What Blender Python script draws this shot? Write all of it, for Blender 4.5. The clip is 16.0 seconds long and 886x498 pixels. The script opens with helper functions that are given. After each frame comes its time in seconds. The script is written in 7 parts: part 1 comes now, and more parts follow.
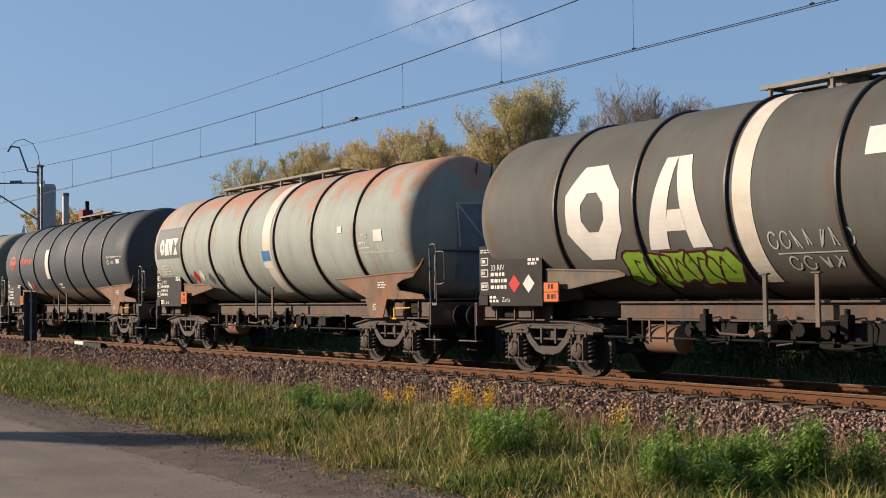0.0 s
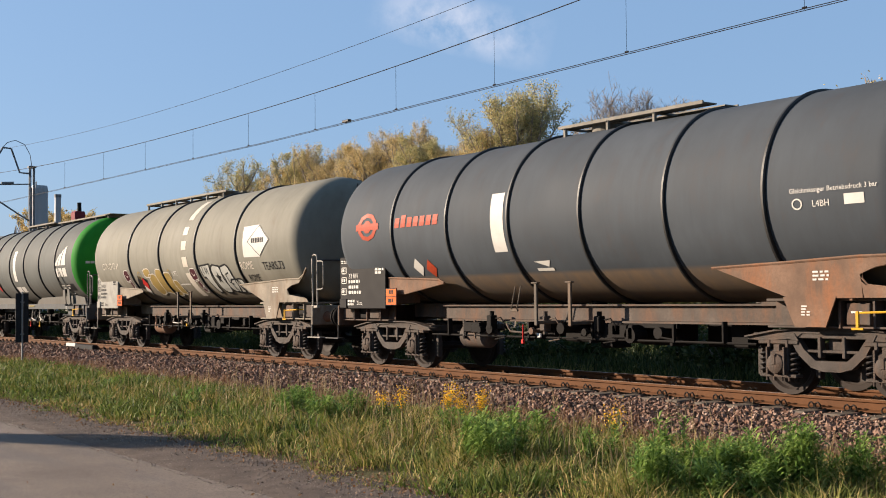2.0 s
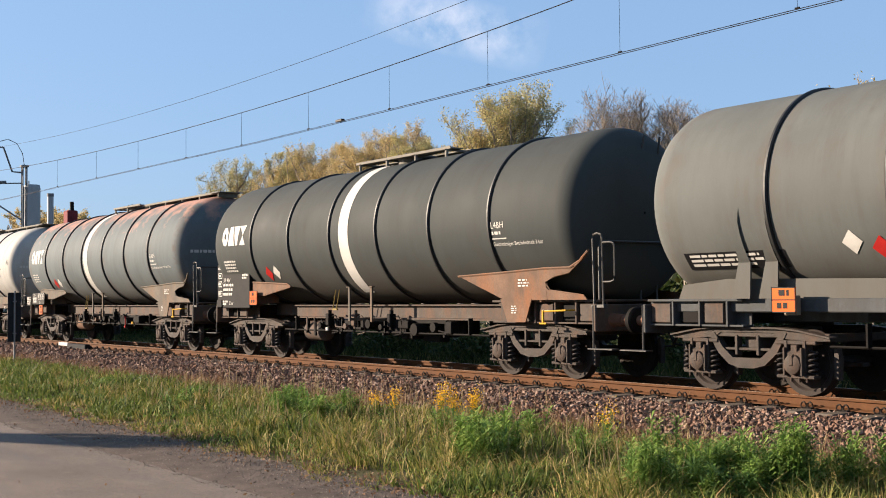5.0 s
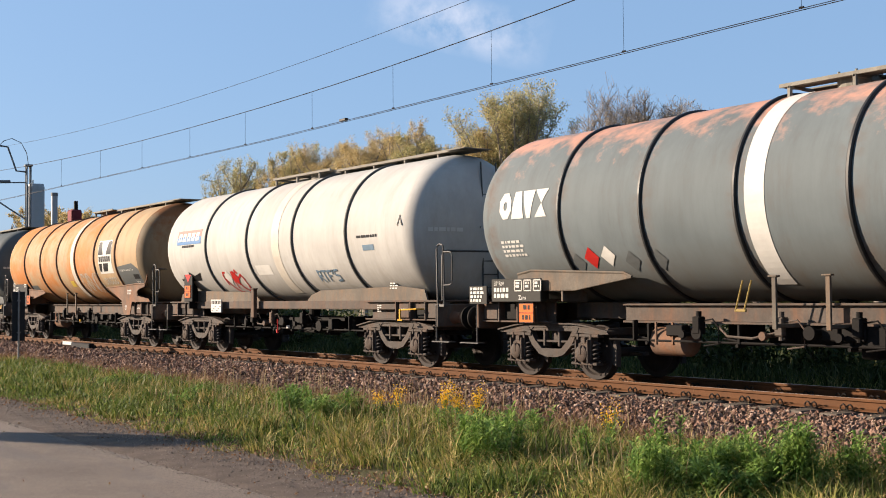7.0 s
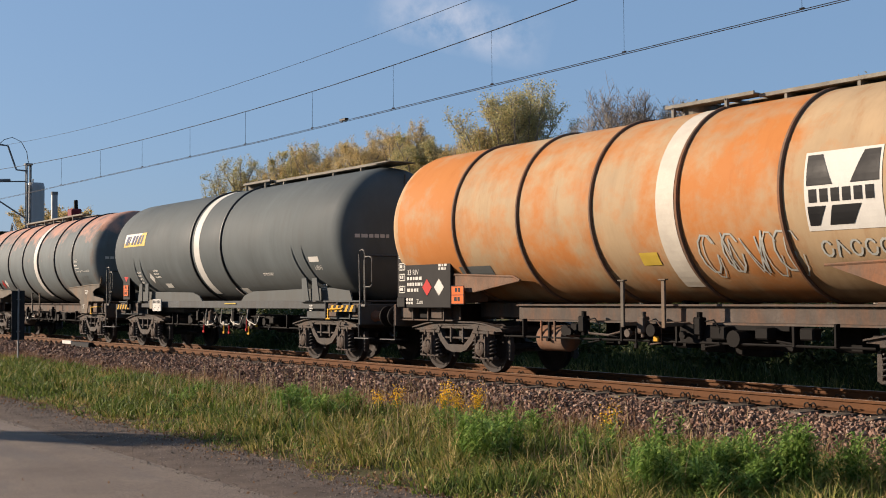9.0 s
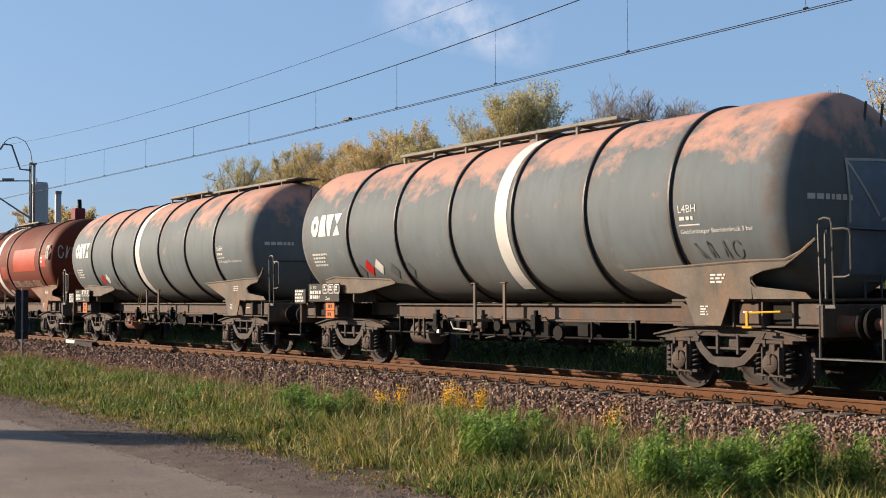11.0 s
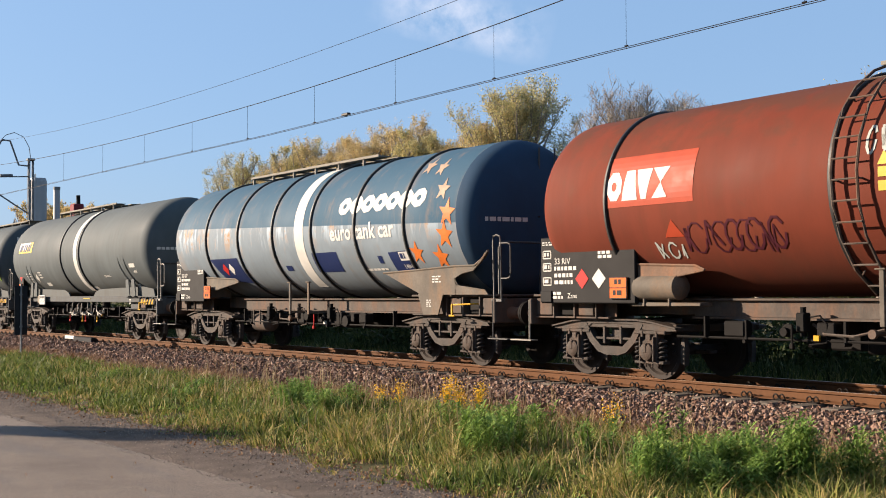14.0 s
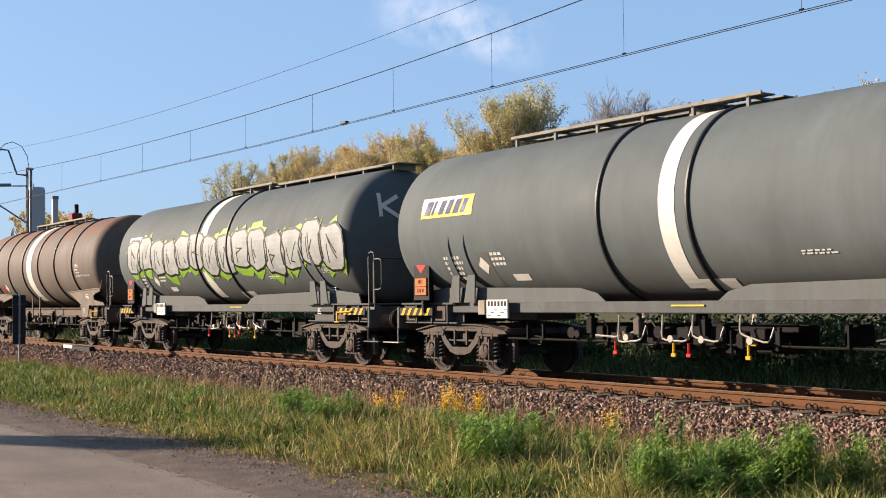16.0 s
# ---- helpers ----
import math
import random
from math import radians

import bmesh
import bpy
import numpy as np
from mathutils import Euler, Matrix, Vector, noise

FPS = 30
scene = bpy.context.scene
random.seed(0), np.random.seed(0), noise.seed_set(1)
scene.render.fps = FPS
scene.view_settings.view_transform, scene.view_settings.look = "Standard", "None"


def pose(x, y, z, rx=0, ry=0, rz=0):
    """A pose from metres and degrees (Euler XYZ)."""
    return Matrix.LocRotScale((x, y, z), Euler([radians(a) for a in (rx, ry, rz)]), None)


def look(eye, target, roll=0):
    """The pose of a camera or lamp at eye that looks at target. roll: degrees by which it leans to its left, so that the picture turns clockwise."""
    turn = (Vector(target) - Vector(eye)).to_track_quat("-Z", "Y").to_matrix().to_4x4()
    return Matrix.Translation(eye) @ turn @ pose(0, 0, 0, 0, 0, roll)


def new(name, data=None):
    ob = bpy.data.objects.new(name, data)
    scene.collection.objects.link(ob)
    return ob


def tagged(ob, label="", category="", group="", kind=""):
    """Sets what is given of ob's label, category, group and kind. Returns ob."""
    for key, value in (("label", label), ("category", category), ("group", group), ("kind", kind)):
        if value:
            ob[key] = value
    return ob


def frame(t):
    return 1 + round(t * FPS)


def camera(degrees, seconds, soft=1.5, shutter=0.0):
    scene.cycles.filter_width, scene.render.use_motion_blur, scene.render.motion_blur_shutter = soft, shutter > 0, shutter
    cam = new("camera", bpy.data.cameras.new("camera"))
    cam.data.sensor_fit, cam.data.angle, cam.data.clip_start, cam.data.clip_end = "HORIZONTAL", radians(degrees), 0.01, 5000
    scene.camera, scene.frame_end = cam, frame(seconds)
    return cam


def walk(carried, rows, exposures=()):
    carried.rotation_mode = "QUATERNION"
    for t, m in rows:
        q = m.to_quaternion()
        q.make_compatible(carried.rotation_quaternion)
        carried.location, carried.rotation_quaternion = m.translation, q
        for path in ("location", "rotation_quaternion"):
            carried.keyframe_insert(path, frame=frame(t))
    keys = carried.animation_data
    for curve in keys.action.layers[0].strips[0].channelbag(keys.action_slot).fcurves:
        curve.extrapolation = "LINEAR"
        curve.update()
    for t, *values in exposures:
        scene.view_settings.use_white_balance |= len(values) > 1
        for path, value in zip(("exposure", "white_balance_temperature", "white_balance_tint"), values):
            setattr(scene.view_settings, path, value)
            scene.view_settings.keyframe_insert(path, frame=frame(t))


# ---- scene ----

# ------------------------------------------------------------- camera
cam = camera(40.58, 16.0, soft=1.0)
EYE = 1.435
# seconds, pan, tilt, lean of a hand-held camera that stays on one spot
PAN = [
    (0, 55.214, 2.29, 0.685), (0.5, 55.079, 2.281, 0.6), (1, 54.981, 2.313, 0.56), (1.5, 54.894, 2.374, 0.55),
    (2, 54.859, 2.403, 0.55), (2.5, 54.782, 2.396, 0.51), (3, 54.677, 2.445, 0.43), (3.5, 54.603, 2.518, 0.37),
    (6, 54.514, 2.296, 0.56), (6.5, 54.625, 2.331, 0.53), (7, 54.705, 2.355, 0.47), (7.5, 54.737, 2.342, 0.40),
    (8, 54.761, 2.349, 0.34), (8.5, 54.677, 2.358, 0.31), (11, 54.849, 2.343, 0.26), (11.5, 54.798, 2.243, 0.24),
    (12, 54.765, 2.179, 0.28), (12.5, 54.724, 2.145, 0.36), (13, 54.765, 2.103, 0.42), (13.5, 54.829, 2.082, 0.42),
    (14, 54.803, 2.101, 0.38), (14.5, 54.749, 2.159, 0.40), (15, 54.722, 2.266, 0.42), (15.5, 54.714, 2.426, 0.51),
    (16, 54.737, 2.482, 0.567),
]
EXPOSURES = [(t, 1.31 + stops, 6350, 15) for t, stops in ((0, -0.1), (1, 0.08), (1.5, 0.06), (2.5, 0.34), (3.5, 0.36), (6, 0.4), (7, 0.31), (8.5, -0.12), (11, 0.18), (13, 0.2), (13.5, 0.3), (14.5, 0.38), (16, 0.44))]
walk(cam, [(t, pose(0, 0, EYE, 90 + tilt, lean, pan)) for t, pan, tilt, lean in PAN], EXPOSURES)

# ------------------------------------------------------------- light
SUN_SIDE, SUN_HIGH = 49.0, 18.0
to_sun = Vector((-math.sin(radians(SUN_SIDE)) * math.cos(radians(SUN_HIGH)),
                 -math.cos(radians(SUN_SIDE)) * math.cos(radians(SUN_HIGH)), math.sin(radians(SUN_HIGH))))
sun = new("sun", bpy.data.lights.new("sun", "SUN"))
sun.data.energy, sun.data.angle, sun.data.color = 5.0, radians(0.6), (1.0, 0.83, 0.62)
sun.matrix_world = look((0, 0, 30), Vector((0, 0, 30)) - to_sun)

world = bpy.data.worlds.new("world")
scene.world = world
world.use_nodes = True
wn, wl = world.node_tree.nodes, world.node_tree.links
sky = wn.new("ShaderNodeTexSky")
sky.sky_type, sky.sun_disc = "NISHITA", False
sky.sun_elevation, sky.sun_rotation = radians(SUN_HIGH), radians(180 + SUN_SIDE)
sky.air_density, sky.dust_density, sky.ozone_density = 1.0, 1.2, 3.0
haze = wn.new("ShaderNodeMix")
haze.data_type = "RGBA"
haze.inputs[0].default_value = 0.7
wl.new(sky.outputs[0], haze.inputs[6])
haze.inputs[7].default_value = (1.7, 2.82, 4.28, 1)  # thin high haze evens the sky out
wl.new(haze.outputs[2], wn["Background"].inputs[0])
wn["Background"].inputs[1].default_value = 0.058


# ------------------------------------------------------------- materials
def shader(name, rough=0.7, metal=0.0):
    m = bpy.data.materials.new(name)
    m.use_nodes = True
    b = m.node_tree.nodes["Principled BSDF"]
    b.inputs["Roughness"].default_value, b.inputs["Metallic"].default_value = rough, metal
    return m, m.node_tree.nodes, m.node_tree.links, b


def noise_node(n, l, vec, scale, detail=4.0, rough=0.6):
    t = n.new("ShaderNodeTexNoise")
    t.inputs["Scale"].default_value, t.inputs["Detail"].default_value, t.inputs["Roughness"].default_value = scale, detail, rough
    if vec is not None:
        l.new(vec, t.inputs["Vector"])
    return t.outputs["Fac"]


def ramp(n, l, fac, lo, hi, a=0.0, b=1.0):
    r = n.new("ShaderNodeMapRange")
    r.inputs[1].default_value, r.inputs[2].default_value, r.inputs[3].default_value, r.inputs[4].default_value = lo, hi, a, b
    l.new(fac, r.inputs[0])
    return r.outputs[0]


def mix(n, l, fac, a, b):
    m = n.new("ShaderNodeMix")
    m.data_type = "RGBA"
    for v, s in ((fac, m.inputs[0]), (a, m.inputs[6]), (b, m.inputs[7])):
        if isinstance(v, (int, float)):
            s.default_value = v
        elif isinstance(v, tuple):
            s.default_value = (*v, 1)
        else:
            l.new(v, s)
    return m.outputs[2]


def times(n, l, a, b):
    m = n.new("ShaderNodeMath")
    m.operation = "MULTIPLY"
    for v, s in ((a, m.inputs[0]), (b, m.inputs[1])):
        if isinstance(v, (int, float)):
            s.default_value = v
        else:
            l.new(v, s)
    return m.outputs[0]


def bump(n, l, b, height, strength, dist=0.01):
    k = n.new("ShaderNodeBump")
    k.inputs["Strength"].default_value, k.inputs["Distance"].default_value = strength, dist
    l.new(height, k.inputs["Height"])
    l.new(k.outputs[0], b.inputs["Normal"])


def coords(n, l, scale=None):
    c = n.new("ShaderNodeTexCoord").outputs["Object"]
    if scale is None:
        return c
    m = n.new("ShaderNodeMapping")
    m.inputs["Scale"].default_value = scale
    l.new(c, m.inputs[0])
    return m.outputs[0]


def plain(name, col, rough=0.6, metal=0.0, vary=0.35, scale=3.0, relief=0.15, rim=0.02, stain=None):
    """A surface with grain at two scales."""
    m, n, l, b = shader(name, rough, metal)
    b.inputs["Specular IOR Level"].default_value = 0.35 if rough < 0.6 and relief > 0 else 0.08
    c = coords(n, l)
    big, fine = noise_node(n, l, c, scale), noise_node(n, l, c, scale * 14, 3)
    dark = tuple(x * (1 - vary) for x in col)
    light = tuple(min(1, x * (1 + vary * 0.6)) for x in col)
    a = mix(n, l, ramp(n, l, big, 0.3, 0.7), dark, light)
    if stain is not None:
        run = noise_node(n, l, coords(n, l, (2.5, 2.5, 0.7)), 1.1, 5, 0.7)
        a = mix(n, l, ramp(n, l, run, 0.46, 0.66, 0, 0.85), a, stain)
    l.new(mix(n, l, ramp(n, l, fine, 0.35, 0.75, 0, 0.45), a, dark), b.inputs["Base Color"])
    l.new(ramp(n, l, big, 0.2, 0.8, max(0.05, rough - 0.12), min(1, rough + 0.12)), b.inputs["Roughness"])
    if relief:
        bump(n, l, b, fine, relief, rim)
    return m


def pieces(name, cols, rough=0.9, object_random=False, sheen=0.0):
    """Colours that differ from piece to piece."""
    m, n, l, b = shader(name, rough)
    b.inputs["Specular IOR Level"].default_value = 0.12
    g = n.new("ShaderNodeObjectInfo").outputs["Random"] if object_random else n.new("ShaderNodeNewGeometry").outputs["Random Per Island"]
    r = n.new("ShaderNodeValToRGB")
    e = r.color_ramp.elements
    while len(e) < len(cols):
        e.new(0.5)
    for i, c in enumerate(cols):
        e[i].position, e[i].color = i / max(1, len(cols) - 1), (*c, 1)
    l.new(g, r.inputs[0])
    f = noise_node(n, l, coords(n, l), 40, 2)
    l.new(mix(n, l, ramp(n, l, f, 0.3, 0.8, 0, 0.4), r.outputs[0], tuple(x * 0.55 for x in cols[0])), b.inputs["Base Color"])
    return m


def leafy(name, cols, rough=0.6):
    """Leaves and blades: the light that falls on them shines through in part."""
    m, n, l, b = shader(name, rough)
    r = n.new("ShaderNodeValToRGB")
    e = r.color_ramp.elements
    while len(e) < len(cols):
        e.new(0.5)
    for i, c in enumerate(cols):
        e[i].position, e[i].color = i / max(1, len(cols) - 1), (*c, 1)
    l.new(n.new("ShaderNodeNewGeometry").outputs["Random Per Island"], r.inputs[0])
    l.new(r.outputs[0], b.inputs["Base Color"])
    b.inputs["Specular IOR Level"].default_value = 0.15
    t = n.new("ShaderNodeBsdfTranslucent")
    l.new(r.outputs[0], t.inputs[0])
    s = n.new("ShaderNodeMixShader")
    s.inputs[0].default_value = 0.27
    l.new(b.outputs[0], s.inputs[1])
    l.new(t.outputs[0], s.inputs[2])
    l.new(s.outputs[0], n["Material Output"].inputs[0])
    return m


def tank_paint(name, col, fade=None, fade_amount=0.0, rust=(0.0863, 0.0405, 0.0189), rust_amount=0.25, grime=(0.075, 0.06, 0.045), grime_amount=0.5, grime_v=(2.3, 1.45), seed=0.0, rough=0.68, upper=None, spread=0.16, streaks=False, hoop_rust=0.0):
    """Weathered tank paint: worn patches on the shoulder, rust runs, road grime underneath. upper: another paint on the upper half."""
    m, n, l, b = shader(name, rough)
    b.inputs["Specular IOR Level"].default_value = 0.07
    tc = n.new("ShaderNodeTexCoord").outputs["Object"]
    off = n.new("ShaderNodeVectorMath")
    off.operation = "ADD"
    off.inputs[1].default_value = (seed * 17.3, seed * 5.1, seed * 3.7)
    l.new(tc, off.inputs[0])
    run = n.new("ShaderNodeMapping")
    run.inputs["Scale"].default_value = (2.0, 0.8, 0.3)
    l.new(off.outputs[0], run.inputs[0])
    xyz = n.new("ShaderNodeSeparateXYZ")
    l.new(tc, xyz.inputs[0])
    big, mid, fine = noise_node(n, l, off.outputs[0], 0.7, 5), noise_node(n, l, off.outputs[0], 2.6, 6, 0.65), noise_node(n, l, off.outputs[0], 30, 3)
    runs = noise_node(n, l, run.outputs[0], 1.6, 5, 0.7)
    base = mix(n, l, ramp(n, l, big, 0.35, 0.68), tuple(x * 0.86 for x in col), tuple(min(0.95, x * 1.1) for x in col))
    ring = n.new("ShaderNodeMath")
    ring.operation = "MULTIPLY_ADD"
    ring.inputs[1].default_value, ring.inputs[2].default_value = 0.512, 0.471 + seed
    l.new(xyz.outputs[0], ring.inputs[0])
    step = n.new("ShaderNodeMath")
    step.operation = "FLOOR"
    l.new(ring.outputs[0], step.inputs[0])
    tone = n.new("ShaderNodeTexWhiteNoise")
    tone.noise_dimensions = "1D"
    l.new(step.outputs[0], tone.inputs["W"])
    base = mix(n, l, ramp(n, l, tone.outputs["Value"], 0, 1, 0, 0.22), base, tuple(x * 0.62 for x in col))
    base = mix(n, l, ramp(n, l, runs, 0.42, 0.75, 0, 0.4), base, tuple(x * 0.58 for x in col))
    if upper is not None:
        drip = times(n, l, ramp(n, l, xyz.outputs[2], 2.45, 2.95), ramp(n, l, runs, 0.5, 0.6))
        base = mix(n, l, drip, base, tuple(min(0.7, x * 1.7) for x in col))
        base = mix(n, l, times(n, l, drip, ramp(n, l, mid, 0.5, 0.6)), base, rust)
        edge = n.new("ShaderNodeMath")
        edge.operation = "MULTIPLY_ADD"
        edge.inputs[1].default_value = 0.036
        l.new(xyz.outputs[0], edge.inputs[0])
        l.new(xyz.outputs[2], edge.inputs[2])
        base = mix(n, l, ramp(n, l, edge.outputs[0], 3.03, 3.05), base, upper)
    if fade is not None:
        high = ramp(n, l, tone.outputs["Value"], 0, 1, -0.2, 0.2) if streaks else ramp(n, l, xyz.outputs[2], 3.2, 4.35, -spread, spread * 1.25)
        s = n.new("ShaderNodeMath")
        s.operation = "ADD"
        l.new(noise_node(n, l, off.outputs[0], 0.8 if streaks else 1.5, 7, 0.66), s.inputs[0])
        l.new(high, s.inputs[1])
        base = mix(n, l, ramp(n, l, s.outputs[0], 0.57 - 0.14 * fade_amount, 0.76 - 0.14 * fade_amount, 0, 0.85), base, fade)
    base = mix(n, l, times(n, l, ramp(n, l, runs, 0.52, 0.72), ramp(n, l, mid, 0.42, 0.7, 0, rust_amount)), base, rust)
    if hoop_rust:
        part_of = n.new("ShaderNodeMath")
        part_of.operation = "FRACT"
        l.new(ring.outputs[0], part_of.inputs[0])
        near = n.new("ShaderNodeMath")
        near.operation = "MAXIMUM"
        l.new(ramp(n, l, part_of.outputs[0], 0.02, 0.16, 1, 0), near.inputs[0])
        l.new(ramp(n, l, part_of.outputs[0], 0.88, 0.98, 0, 1), near.inputs[1])
        base = mix(n, l, times(n, l, near.outputs[0], ramp(n, l, mid, 0.4, 0.62, 0, hoop_rust)), base, rust)
    low = ramp(n, l, xyz.outputs[2], grime_v[0], grime_v[1], 0, grime_amount)
    base = mix(n, l, times(n, l, low, ramp(n, l, runs, 0.25, 0.65, 0.4, 1.0)), base, grime)
    l.new(base, b.inputs["Base Color"])
    l.new(ramp(n, l, big, 0.3, 0.7, rough - 0.08, rough + 0.12), b.inputs["Roughness"])
    bump(n, l, b, fine, 0.04, 0.004)
    return m


